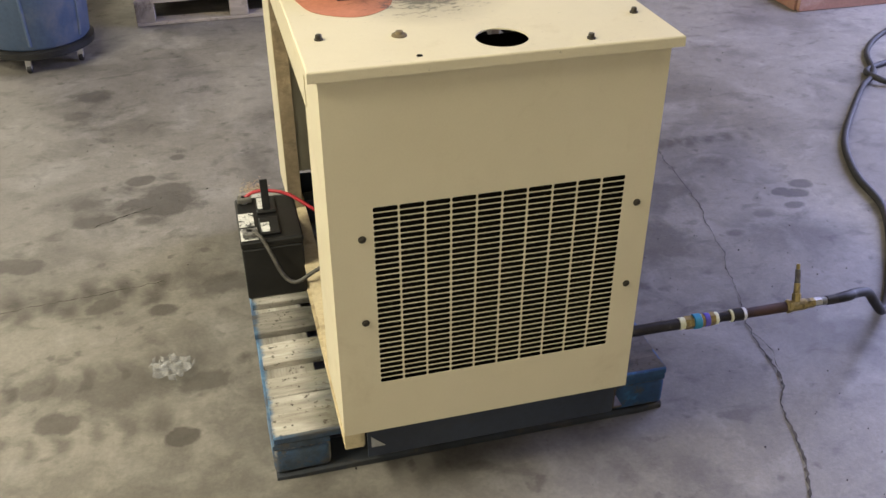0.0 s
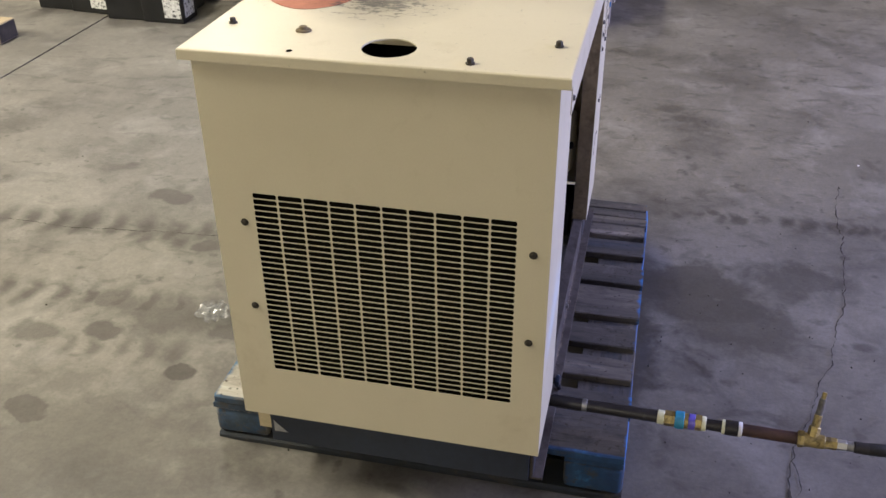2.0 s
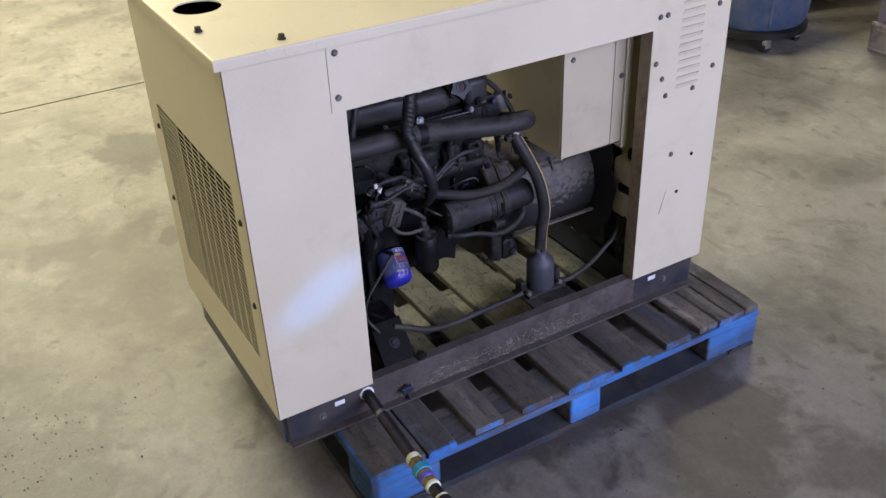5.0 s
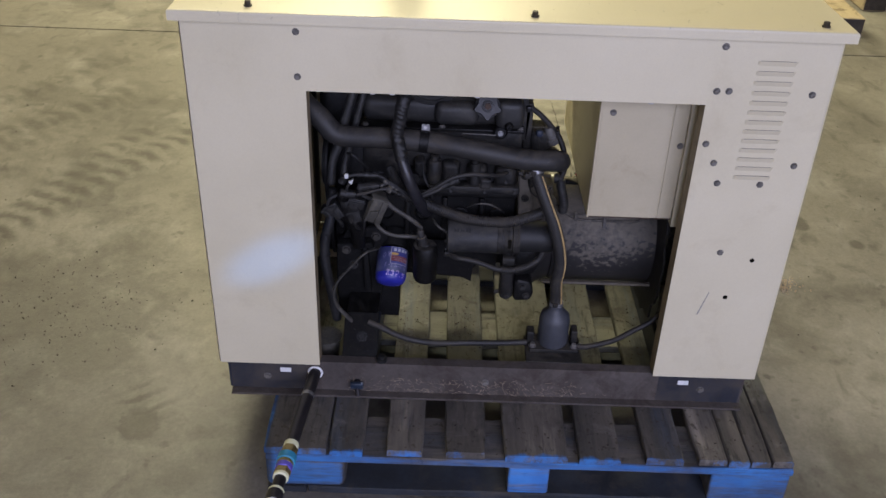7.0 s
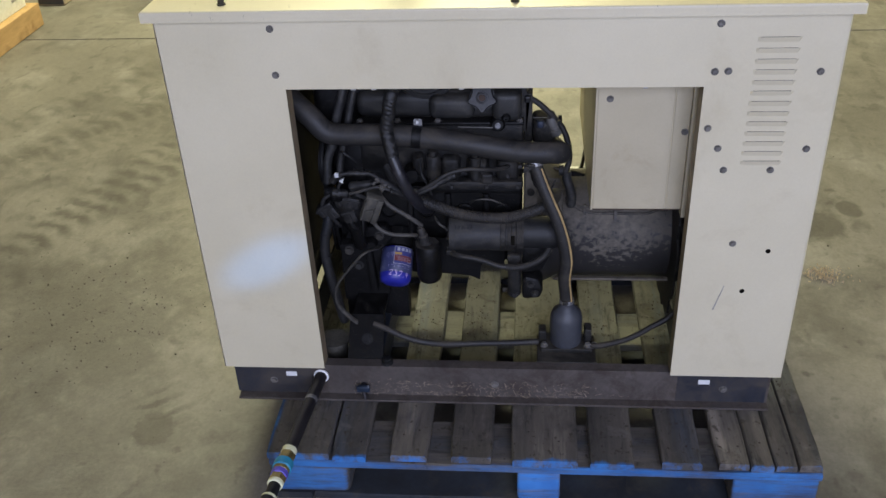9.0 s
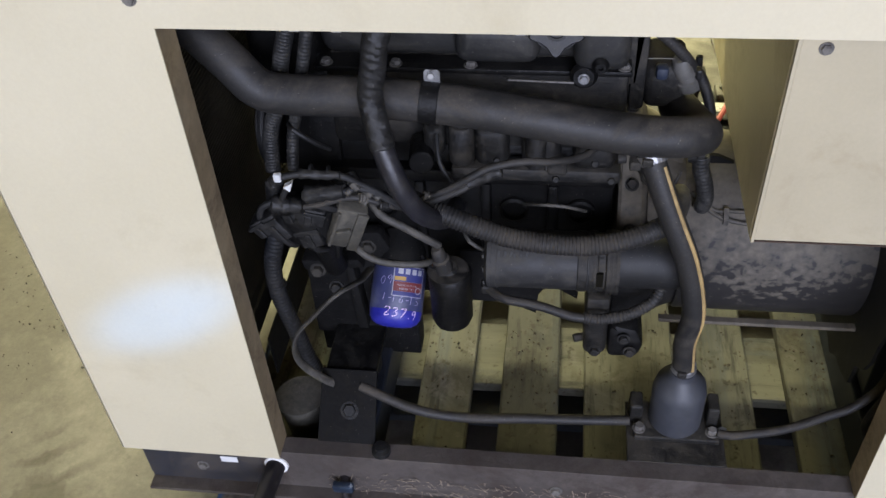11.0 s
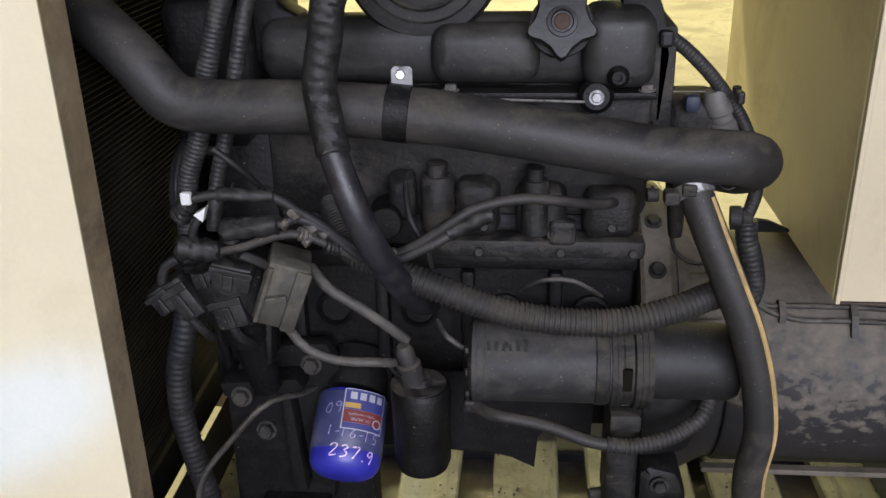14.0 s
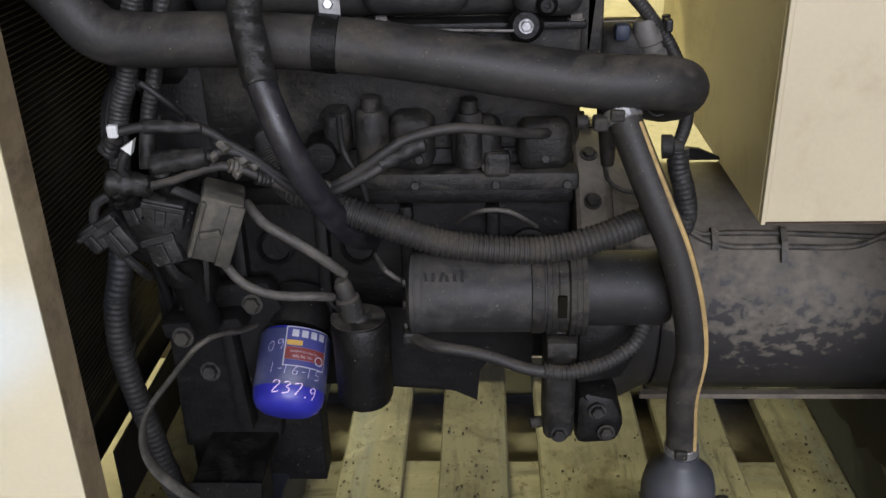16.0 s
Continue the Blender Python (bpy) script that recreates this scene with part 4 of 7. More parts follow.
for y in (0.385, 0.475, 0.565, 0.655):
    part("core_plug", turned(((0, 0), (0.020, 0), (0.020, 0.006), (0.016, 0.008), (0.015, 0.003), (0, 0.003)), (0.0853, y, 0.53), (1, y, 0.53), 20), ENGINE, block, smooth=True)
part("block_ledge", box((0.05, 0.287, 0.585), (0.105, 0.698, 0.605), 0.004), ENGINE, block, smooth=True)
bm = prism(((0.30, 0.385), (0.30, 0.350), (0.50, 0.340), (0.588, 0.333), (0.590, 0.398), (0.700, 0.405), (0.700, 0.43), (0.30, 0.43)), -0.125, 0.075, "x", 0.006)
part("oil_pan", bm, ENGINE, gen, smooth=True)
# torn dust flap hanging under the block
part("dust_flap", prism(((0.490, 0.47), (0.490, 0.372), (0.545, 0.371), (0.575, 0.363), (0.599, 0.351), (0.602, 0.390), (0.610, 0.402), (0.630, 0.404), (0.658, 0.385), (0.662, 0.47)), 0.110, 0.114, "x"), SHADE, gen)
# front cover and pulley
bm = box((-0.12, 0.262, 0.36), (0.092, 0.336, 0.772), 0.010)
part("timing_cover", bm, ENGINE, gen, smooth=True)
bm = bmesh.new()
add_lathe(bm, ((0, 0), (0.07, 0), (0.07, 0.006), (0.055, 0.014), (0.07, 0.022), (0.07, 0.03), (0, 0.03)), axis((-0.02, 0.262, 0.43), (-0.02, 0, 0.43)), 32)
part("crank_pulley", bm, ENGINE, gen, smooth=True)
bm = bmesh.new()
add_lathe(bm, ((0, 0), (0.055, 0), (0.055, 0.006), (0.042, 0.012), (0.055, 0.018), (0.055, 0.024), (0, 0.024)), axis((0.08, 0.262, 0.66), (0.08, 0, 0.66)), 28)
part("water_pump_pulley", bm, ENGINE, gen, smooth=True)
part("drive_belt", tube(((0.050, 0.247, 0.43), (0.131, 0.247, 0.64), (0.120, 0.247, 0.70), (0.07, 0.247, 0.714), (0.02, 0.247, 0.67), (-0.088, 0.247, 0.45), (-0.05, 0.247, 0.37), (0.02, 0.247, 0.37), (0.050, 0.247, 0.43)), 0.0055, 8), RUBBER_DARK, gen)

# cylinder head with runners and lower ledge
bm = box((-0.120, 0.330, 0.640), (0.098, 0.703, 0.772), 0.010)
head = part("cylinder_head", bm, ENGINE_DUSTY, gen, "dusty dark cast cylinder head", smooth=True)
part("head_ledge", box((0.090, 0.485, 0.6052), (0.122, 0.702, 0.625), 0.005), ENGINE_DUSTY, head, smooth=True)
for y, w, h in ((0.515, 0.045, 0.685), (0.575, 0.05, 0.680), (0.640, 0.055, 0.676)):
    part("port_runner", lumpy(box((0.085, y, 0.6255), (0.123, y + w, h), 0.014, seg=4), 0.0022, 70), ENGINE_DUSTY, head, smooth=True)
part("head_lug", lumpy(box((0.085, 0.452, 0.645), (0.130, 0.478, 0.690), 0.009, seg=4), 0.0020, 80), ENGINE_DUSTY, head, smooth=True)
for y, z, r in ((0.500, 0.672, 0.0165), (0.594, 0.668, 0.014)):
    part("sensor_boss", turned(((0, 0), (r, 0), (r, 0.050), (r * 0.85, 0.054), (r * 0.6, 0.054), (r * 0.6, 0.066), (0, 0.068)), (0.118, y, z - 0.035), (0.124, y, z + 1), 18), ENGINE_DUSTY, head, smooth=True)
part("sensor_boss", rod((0.10, 0.447, 0.648), (0.150, 0.452, 0.652), 0.016), ENGINE, head, smooth=True)
for k, (y, z) in enumerate(((0.545, 0.640), (0.610, 0.632), (0.668, 0.640), (0.54, 0.613), (0.62, 0.613), (0.69, 0.613))):
    part("head_bolt", hex_bolt(bmesh.new(), (0.1225, y, z), (1, 0, 0.2), 0.0048, 0.004, False), ENGINE_DUSTY, head)
part("exhaust_stub", box((0.112, 0.608, 0.622), (0.130, 0.634, 0.648), 0.005), ENGINE_DUSTY, head)

COVER = grimy("smeared_black_enamel", (0.014, 0.014, 0.0135), (0.024, 0.0235, 0.022), (0.060, 0.055, 0.046), 7, 0.52, 0.60, 0.12, 0.12, 200)
# valve cover: long rounded box with raised middle and end lobe
bm = box((0.040, 0.330, 0.772), (0.104, 0.700, 0.836), 0.022, seg=4)
cover = part("valve_cover", bm, COVER, gen, "black pressed valve cover", smooth=True)
part("cover_panel", box((0.050, 0.496, 0.779), (0.127, 0.596, 0.832), 0.017, seg=4), COVER, cover, "raised dusty panel of the cover", smooth=True)
part("cover_lobe", box((0.050, 0.634, 0.776), (0.134, 0.699, 0.846), 0.017, seg=4), COVER, cover, smooth=True)
part("cover_flange", box((-0.10, 0.325, 0.764), (0.120, 0.703, 0.7715), 0.002), ENGINE, cover, smooth=True)
for y in (0.345, 0.430, 0.520, 0.700):
    part("flange_bolt", hex_bolt(bmesh.new(), (0.112, y - 0.006, 0.7716), (0, 0, 1), 0.006, 0.006), BOLT, cover)
bm = bmesh.new()
add_lathe(bm, ((0, 0), (0.008, 0), (0.010, 0.004), (0.006, 0.010), (0.003, 0.010), (0.003, 0.006), (0, 0.006)), axis((0.133, 0.665, 0.790), (1, 0.665, 0.80)), 18)
part("cover_plug", bm, ENGINE, cover, smooth=True)
bm = bmesh.new()
add_lathe(bm, ((0, 0), (0.015, 0), (0.0165, 0.005), (0.012, 0.011), (0, 0.011)), axis((0.122, 0.647, 0.770), (1, 0.647, 0.85)), 18)
boss = part("cover_bolt_boss", bm, ENGINE, cover, smooth=True)
part("cover_bolt", hex_bolt(bmesh.new(), (0.135, 0.647, 0.771), (1, 0, 0.1), 0.0050, 0.004), ZINC, cover)
part("dipstick_rod", rod((0.139, 0.560, 0.770), (0.139, 0.636, 0.768), 0.0013, seg=8), BOLT, gen)
# star shaped filler cap on its neck
capm = axis((0.110, 0.614, 0.828), (0.110 + 0.86, 0.614, 0.828 + 0.30))
part("filler_neck_oil", add_lathe(bmesh.new(), ((0, -0.03), (0.026, -0.03), (0.024, 0.012), (0.028, 0.014), (0.028, 0.02), (0, 0.02)), capm, 24), ENGINE, cover, smooth=True)
CAPMAT = grimy("dusty_cap_plastic", (0.007, 0.007, 0.007), (0.011, 0.011, 0.011), (0.036, 0.034, 0.030), 30, 0.45, 0.66, 0.05)
bm = bmesh.new()
n = 60
def star_r(a):
    return 0.0238 + 0.0088 * (0.5 + 0.5 * math.cos(5 * (a + math.pi / 2))) ** 2.2
r0 = [[bm.verts.new(capm @ Vector((k * star_r(a) * math.cos(a), k * star_r(a) * math.sin(a), h))) for a in (2 * math.pi * i / n for i in range(n))] for h, k in ((0.0215, 0.97), (0.0235, 1.0), (0.0335, 1.0), (0.0362, 0.94))]
for p, q in zip(r0, r0[1:]):
    for i in range(n):
        bm.faces.new((p[i], p[(i + 1) % n], q[(i + 1) % n], q[i]))
bm.faces.new(r0[0][::-1])
bm.faces.new(r0[-1])
cap = part("oil_cap", bm, CAPMAT, cover, "black star-shaped oil filler cap", smooth=True)
part("cap_boss", add_lathe(bmesh.new(), ((0.0135, 0.0362), (0.0130, 0.0385), (0.0100, 0.0390), (0.0090, 0.0370), (0, 0.0370)), capm, 28), CAPMAT, cap, smooth=True)
part("cap_rust", add_lathe(bmesh.new(), ((0.0075, 0.0371), (0.0060, 0.0385), (0.0, 0.0388)), capm, 12), RUST, cap, "rusty centre")
part("filler_tube", rod((0.055, 0.607, 0.850), (0.045, 0.604, 0.94), 0.024), ENGINE_DUSTY, cover, smooth=True)
# shapes rising behind the cap and at the rear of the head
part("carburettor_bracket", box((0.02, 0.634, 0.846), (0.06, 0.664, 0.925), 0.006), ENGINE, gen, smooth=True)
part("rear_lifting_plate", prism(((0.690, 0.735), (0.712, 0.735), (0.718, 0.80), (0.706, 0.846), (0.690, 0.872), (0.672, 0.868), (0.668, 0.83)), 0.060, 0.090, "x", 0.003), ENGINE_DUSTY, gen, smooth=True)
part("rear_cover", box((-0.09, 0.7035, 0.70), (0.090, 0.722, 0.826), 0.004), ENGINE_DUSTY, gen, smooth=True)
part("front_lifting_eye", prism(((0.300, 0.79), (0.360, 0.79), (0.372, 0.835), (0.352, 0.845), (0.345, 0.875), (0.33, 0.90), (0.300, 0.90)), 0.040, 0.085, "x", 0.006), ENGINE, gen, smooth=True)
part("front_housing", box((-0.10, 0.232, 0.700), (0.095, 0.330, 0.860), 0.022, seg=3), ENGINE, gen, smooth=True)
# round air cleaner over the valve cover
bm = bmesh.new()
ca = axis((0.035, 0.489, 0.889), (1.0, 0.489, 0.889))
add_lathe(bm, ((0, 0), (0.070, 0), (0.073, 0.004), (0.073, 0.062), (0.069, 0.068), (0.058, 0.069), (0.056, 0.066), (0.044, 0.066), (0.041, 0.070), (0.0, 0.072)), ca, 48)
air = part("air_cleaner", bm, COVER, gen, "round black air cleaner housing", smooth=True)
part("air_cleaner_ring", add_lathe(bmesh.new(), ((0.041, 0.0712), (0.0440, 0.0725), (0.0462, 0.0712)), ca, 48), ENGINE_DUSTY, air, smooth=True)

# ---- hoses and loom ----
up = [(0.120, 0.128, 0.900), (0.150, 0.170, 0.878), (0.172, 0.212, 0.846), (0.185, 0.249, 0.815), (0.190, 0.277, 0.785), (0.190, 0.311, 0.777), (0.190, 0.396, 0.776), (0.190, 0.494, 0.769),
      (0.190, 0.567, 0.758), (0.190, 0.640, 0.745), (0.192, 0.712, 0.735), (0.190, 0.756, 0.733), (0.172, 0.782, 0.724), (0.135, 0.784, 0.706), (0.090, 0.778, 0.690), (0.045, 0.765, 0.682)]
part("radiator_hose", tube(up, 0.0237, 20), RUBBER, gen, "thick dusty black radiator hose", smooth=True)
ch = axis((0.190, 0.4745, 0.7712), (0.190, 0.4745 + 1, 0.7712 - 0.11))
clamp = part("hose_clamp", add_lathe(bmesh.new(), ((0.0236, -0.0105), (0.0250, -0.0100), (0.0250, 0.0100), (0.0236, 0.0105)), ch, 28), ENGINE, gen, smooth=True)
part("clamp_tab", prism(((0.4690, 0.790), (0.4875, 0.790), (0.4875, 0.8075), (0.4850, 0.8105), (0.4715, 0.8105), (0.4690, 0.8075)), 0.1835, 0.1853, "x", 0.0005), ZINC, clamp, "bright zinc clamp tab")
part("clamp_bolt", hex_bolt(bmesh.new(), (0.1853, 0.4775, 0.8035), (1, 0, 0.15), 0.0046, 0.004, False), STEEL, clamp)
dip = [(0.120, 0.520, 0.985), (0.175, 0.470, 0.940), (0.222, 0.436, 0.890), (0.232, 0.424, 0.841), (0.233, 0.418, 0.809), (0.245, 0.423, 0.784), (0.258, 0.431, 0.755), (0.269, 0.445, 0.720), (0.262, 0.460, 0.676), (0.229, 0.473, 0.631), (0.176, 0.483, 0.585), (0.110, 0.49, 0.55)]
part("breather_hose", tube(dip, 0.0125, 16), RUBBER_GLOSS, gen, "glossy black breather hose", smooth=True)
TAPE_BLACK = grimy("crinkled_black_tape", (0.008, 0.008, 0.008), (0.013, 0.013, 0.013), (0.034, 0.032, 0.028), 40, 0.5, 0.62, 0.05, 0.5, 160)
bm = tube([(0.160, 0.485, 0.955), (0.222, 0.436, 0.892), (0.232, 0.424, 0.841), (0.233, 0.418, 0.809)] + [tuple(p) for p in dip[5:7]], 0.0143, 18, 0.0022)
for v in bm.verts:
    k = v.co.z * 0.9 + v.co.y * 0.5
    v.co += Vector((1, 0.35, 0.1)) * (0.0026 * noise.noise(Vector((v.co.x * 90, v.co.y * 90, k * 230))) + 0.0009 * math.sin(k * 620))
part("tape_wrap", bm, TAPE_BLACK, gen, "crinkled black tape wrap", smooth=True)

LOOM_END = grimy("brown_taped_loom", (0.022, 0.020, 0.016), (0.036, 0.032, 0.026), (0.09, 0.08, 0.062), 14, 0.6, 0.56, 0.10)
corr = [(0.120, 0.395, 0.660), (0.185, 0.425, 0.642), (0.205, 0.461, 0.630), (0.215, 0.491, 0.624), (0.220, 0.531, 0.610), (0.222, 0.572, 0.597), (0.222, 0.623, 0.590), (0.220, 0.673, 0.590), (0.215, 0.717, 0.600), (0.205, 0.748, 0.609)]
part("corrugated_loom", tube(corr, 0.0131, 14, ribs=0.0046, rib_depth=0.10), RUBBER, gen, "dusty corrugated loom tube", smooth=True)
part("loom_end", tube([(0.206, 0.742, 0.607), (0.194, 0.758, 0.607), (0.160, 0.772, 0.603), (0.12, 0.778, 0.596)], 0.0132, 14), LOOM_END, gen, smooth=True)
LOOM = grimy("dusty_loom_plastic", (0.013, 0.013, 0.013), (0.022, 0.022, 0.021), (0.062, 0.058, 0.050), 24, 0.5, 0.56, 0.05)
for r_, pts, rib, mt, lb in (
        (0.0104, [(0.12, 0.345, 0.93), (0.145, 0.318, 0.865), (0.150, 0.304, 0.822), (0.150, 0.296, 0.796), (0.150, 0.282, 0.738), (0.152, 0.266, 0.694), (0.16, 0.262, 0.64)], 0.0044, LOOM, ""),
        (0.0078, [(0.12, 0.36, 0.93), (0.145, 0.338, 0.858), (0.150, 0.325, 0.806), (0.152, 0.306, 0.733), (0.155, 0.295, 0.694), (0.17, 0.292, 0.65)], 0.005, LOOM, ""),
        (0.0122, [(0.180, 0.268, 0.640), (0.195, 0.262, 0.569), (0.198, 0.249, 0.519), (0.198, 0.245, 0.467), (0.195, 0.250, 0.413), (0.192, 0.256, 0.37), (0.188, 0.262, 0.32), (0.180, 0.268, 0.27)], 0.0066, RUBBER_DARK, ""),
        (0.0068, [(0.085, 0.716, 0.815), (0.082, 0.735, 0.800), (0.078, 0.757, 0.778), (0.074, 0.774, 0.757), (0.074, 0.790, 0.735), (0.085, 0.802, 0.705), (0.096, 0.806, 0.672), (0.099, 0.800, 0.645)], 0.0042, RUBBER, ""),
        (0.0062, [(0.096, 0.806, 0.690), (0.098, 0.806, 0.665), (0.099, 0.799, 0.642)], 0.0, RUBBER, ""),
        (0.0112, [(0.099, 0.800, 0.640), (0.100, 0.802, 0.620), (0.101, 0.809, 0.598), (0.100, 0.814, 0.572), (0.095, 0.812, 0.55)], 0.0054, LOOM, "")):
    part("loom_tube", tube(pts, r_, 12, ribs=rib, rib_depth=0.05), mt, gen, lb, smooth=True)
# thermostat housing, sender and connector at the rear of the head
part("thermostat_housing", box((0.00, 0.722, 0.690), (0.075, 0.775, 0.752), 0.012, seg=3), ENGINE_DUSTY, gen, smooth=True)
part("sender", turned(((0, 0), (0.0145, 0), (0.0145, 0.012), (0.0115, 0.014), (0.0115, 0.020), (0.0140, 0.022), (0.0140, 0.036), (0.0125, 0.038), (0.0125, 0.042), (0.0105, 0.046), (0, 0.046)), (0.068, 0.778, 0.720), (0.071, 0.764, 0.759), 20), CAST, gen, "dusty grey sender", smooth=True)
part("sender_tab", rod((0.072, 0.784, 0.752), (0.073, 0.783, 0.766), 0.0042, seg=10), BLACK_PLASTIC, gen)
part("fine_wire", tube([(0.07, 0.722, 0.760), (0.07, 0.745, 0.7605), (0.07, 0.757, 0.760)], 0.0006, 6), BOLT, gen)
part("wire_loop", tube([(0.155, 0.752, 0.708), (0.156, 0.757, 0.697), (0.156, 0.766, 0.692), (0.155, 0.775, 0.697), (0.154, 0.779, 0.708)], 0.0013, 8), BLACK_PLASTIC, gen)
part("hanging_plug", turned(((0, 0), (0.0062, 0.002), (0.0075, 0.012), (0.0085, 0.036), (0.010, 0.040), (0.010, 0.060), (0, 0.060)), (0.131, 0.727, 0.634), (0.130, 0.724, 0.694), 16), ENGINE_DUSTY, gen, smooth=True)
part("plug_wire", tube([(0.128, 0.724, 0.640), (0.127, 0.728, 0.620), (0.127, 0.742, 0.608), (0.127, 0.757, 0.606), (0.126, 0.768, 0.614), (0.12, 0.775, 0.63)], 0.0022, 8), ENGINE_DUSTY, gen, smooth=True)
part("clamp_screw_block", box((0.190, 0.703, 0.694), (0.206, 0.716, 0.706), 0.002), ENGINE_DUSTY, gen)
part("hose_union", rod((0.185, 0.700, 0.697), (0.186, 0.690, 0.697), 0.006), ENGINE_DUSTY, gen)
part("wedge_bracket", prism(((0.806, 0.6405), (0.822, 0.6385), (0.842, 0.6295), (0.842, 0.6275), (0.806, 0.6275)), 0.092, 0.098, "x"), SHADE, gen)
part("fuel_union", turned(((0, 0), (0.012, 0), (0.012, 0.010), (0.009, 0.012), (0.009, 0.02), (0, 0.02)), (0.098, 0.784, 0.642), (0.100, 0.802, 0.643), 16), ENGINE_DUSTY, gen, smooth=True)
part("blue_connector", box((0.080, 0.732, 0.746), (0.098, 0.747, 0.763), 0.005, Matrix.Rotation(0.0, 4, "X")), material("dull_blue_plastic", (0.010, 0.015, 0.030), (0.018, 0.025, 0.042), 30, 0.6), gen, "dull blue plastic connector", smooth=True)
part("rear_sensor_plug", box((0.086, 0.7045, 0.808), (0.101, 0.7175, 0.823), 0.003), BLACK_PLASTIC, gen)
part("rear_wire_nut", box((0.098, 0.7765, 0.757), (0.110, 0.7835, 0.769), 0.002), BLACK_PLASTIC, gen)
# worm clamp and hose with yellow stripe down to the pump
yel = [(0.185, 0.722, 0.722), (0.198, 0.731, 0.700), (0.211, 0.744, 0.669), (0.221, 0.759, 0.634), (0.227, 0.778, 0.589), (0.230, 0.793, 0.537), (0.229, 0.801, 0.483), (0.224, 0.798, 0.432), (0.214, 0.803, 0.385), (0.210, 0.806, 0.352)]
hose_y = part("fuel_hose", tube(yel, 0.0150, 16), RUBBER, gen, "black fuel hose with a yellow stripe", smooth=True)
part("stripe", tube([(p[0] + 0.0092, p[1] + 0.0102, p[2] + 0.0032) for p in yel[1:]], 0.0030, 8), material("yellow_stripe", (0.27, 0.185, 0.075), (0.36, 0.25, 0.105), 26, 0.7, dirt=(0.14, 0.10, 0.05), dirt_scale=40, dirt_at=(0.5, 0.75)), hose_y, "yellow stripe", smooth=True)
for p, q, r_ in (((0.1915, 0.7265, 0.711), (0.1975, 0.7308, 0.701), 0.0168), ((0.2105, 0.8055, 0.366), (0.210, 0.806, 0.352), 0.0172)):
    wc = part("worm_clamp", rod(p, q, r_, 0.001), ZINC, hose_y, "dull worm-drive clamp")
    part("clamp_housing", box((p[0] + r_ - 0.003, p[1] - 0.010, p[2] - 0.006), (p[0] + r_ + 0.004, p[1] + 0.002, p[2] + 0.004), 0.0015), ENGINE_DUSTY, wc)

# ---- starter motor ----
SX, SZ = 0.178, 0.528
STARTER = grimy("smeared_starter_paint", (0.013, 0.013, 0.0135), (0.024, 0.024, 0.024), (0.055, 0.051, 0.044), 12, 0.58, 0.57, 0.16, 0.2, 220)
st = part("starter_motor", turned(((0, 0), (0.030, 0), (0.0375, 0.004), (0.0375, 0.018), (0.0362, 0.020), (0.0362, 0.134), (0, 0.134)), (SX, 0.533, SZ), (SX, 1, SZ), 36), STARTER, gen, "black starter motor with grey dust", smooth=True)
part("starter_flange", turned(((0, 0), (0.0385, 0), (0.0385, 0.010), (0.0365, 0.012), (0.0365, 0.020), (0.0395, 0.022), (0.0395, 0.038), (0, 0.038)), (SX, 0.667, SZ), (SX, 1, SZ), 36), ENGINE_DUSTY, st, smooth=True)
part("starter_nose", turned(((0, 0), (0.0345, 0), (0.0345, 0.072), (0.031, 0.080), (0, 0.080)), (SX - 0.004, 0.705, SZ + 0.002), (SX - 0.004, 1, SZ + 0.002), 32), RUBBER_DARK, st, smooth=True)
for y, r_ in ((0.671, 0.0392), (0.688, 0.0402), (0.6935, 0.0402), (0.699, 0.0402)):
    part("starter_ring", turned(((r_ - 0.002, 0), (r_, 0.0008), (r_, 0.0030), (r_ - 0.002, 0.0038)), (SX, y, SZ), (SX, 1, SZ), 36), ENGINE_DUSTY, st, smooth=True)
for y in (0.540, 0.5475):
    part("starter_ring", turned(((0.0366, 0), (0.0379, 0.0006), (0.0379, 0.0022), (0.0366, 0.0028)), (SX, y, SZ), (SX, 1, SZ), 36), STARTER, st, smooth=True)
for k in range(3):
    part("starter_screw", hex_bolt(bmesh.new(), (SX + 0.022, 0.5335, SZ + 0.022 - k * 0.022), (0.3, -1, 0), 0.0042, 0.004, False), ENGINE_DUSTY, st)
part("starter_lug", box((0.188, 0.668, 0.474), (0.207, 0.697, 0.4905), 0.002), ENGINE_DUSTY, st, smooth=True)
part("starter_slot", box((SX + 0.034, 0.676, 0.522), (SX + 0.0388, 0.685, 0.543), 0.001), HOLE, st)
part("starter_band", turned(((0.0366, 0), (0.0376, 0.001), (0.0376, 0.012), (0.0366, 0.013)), (SX, 0.652, SZ), (SX, 1, SZ), 36), ENGINE_DUSTY, st, smooth=True)
bk = part("starter_bracket", lumpy(box((0.135, 0.668, 0.352), (0.190, 0.7005, 0.4865), 0.010, seg=4), 0.0025, 55), ENGINE_DUSTY, gen, "black starter bracket", smooth=True)
part("bracket_foot", prism(((0.701, 0.345), (0.745, 0.348), (0.752, 0.372), (0.740, 0.404), (0.712, 0.410), (0.701, 0.404)), 0.120, 0.188, "x", 0.009), ENGINE, bk, smooth=True)
part("bracket_web", prism(((0.7015, 0.410), (0.748, 0.418), (0.765, 0.455), (0.760, 0.490), (0.7015, 0.492)), 0.145, 0.172, "x", 0.005), ENGINE, bk, smooth=True)
for at in ((0.192, 0.722, 0.392), (0.192, 0.732, 0.366), (0.190, 0.684, 0.362)):
    part("bracket_bolt", hex_bolt(bmesh.new(), at, (1, 0, 0.1), 0.0068, 0.007), ENGINE_DUSTY, bk)
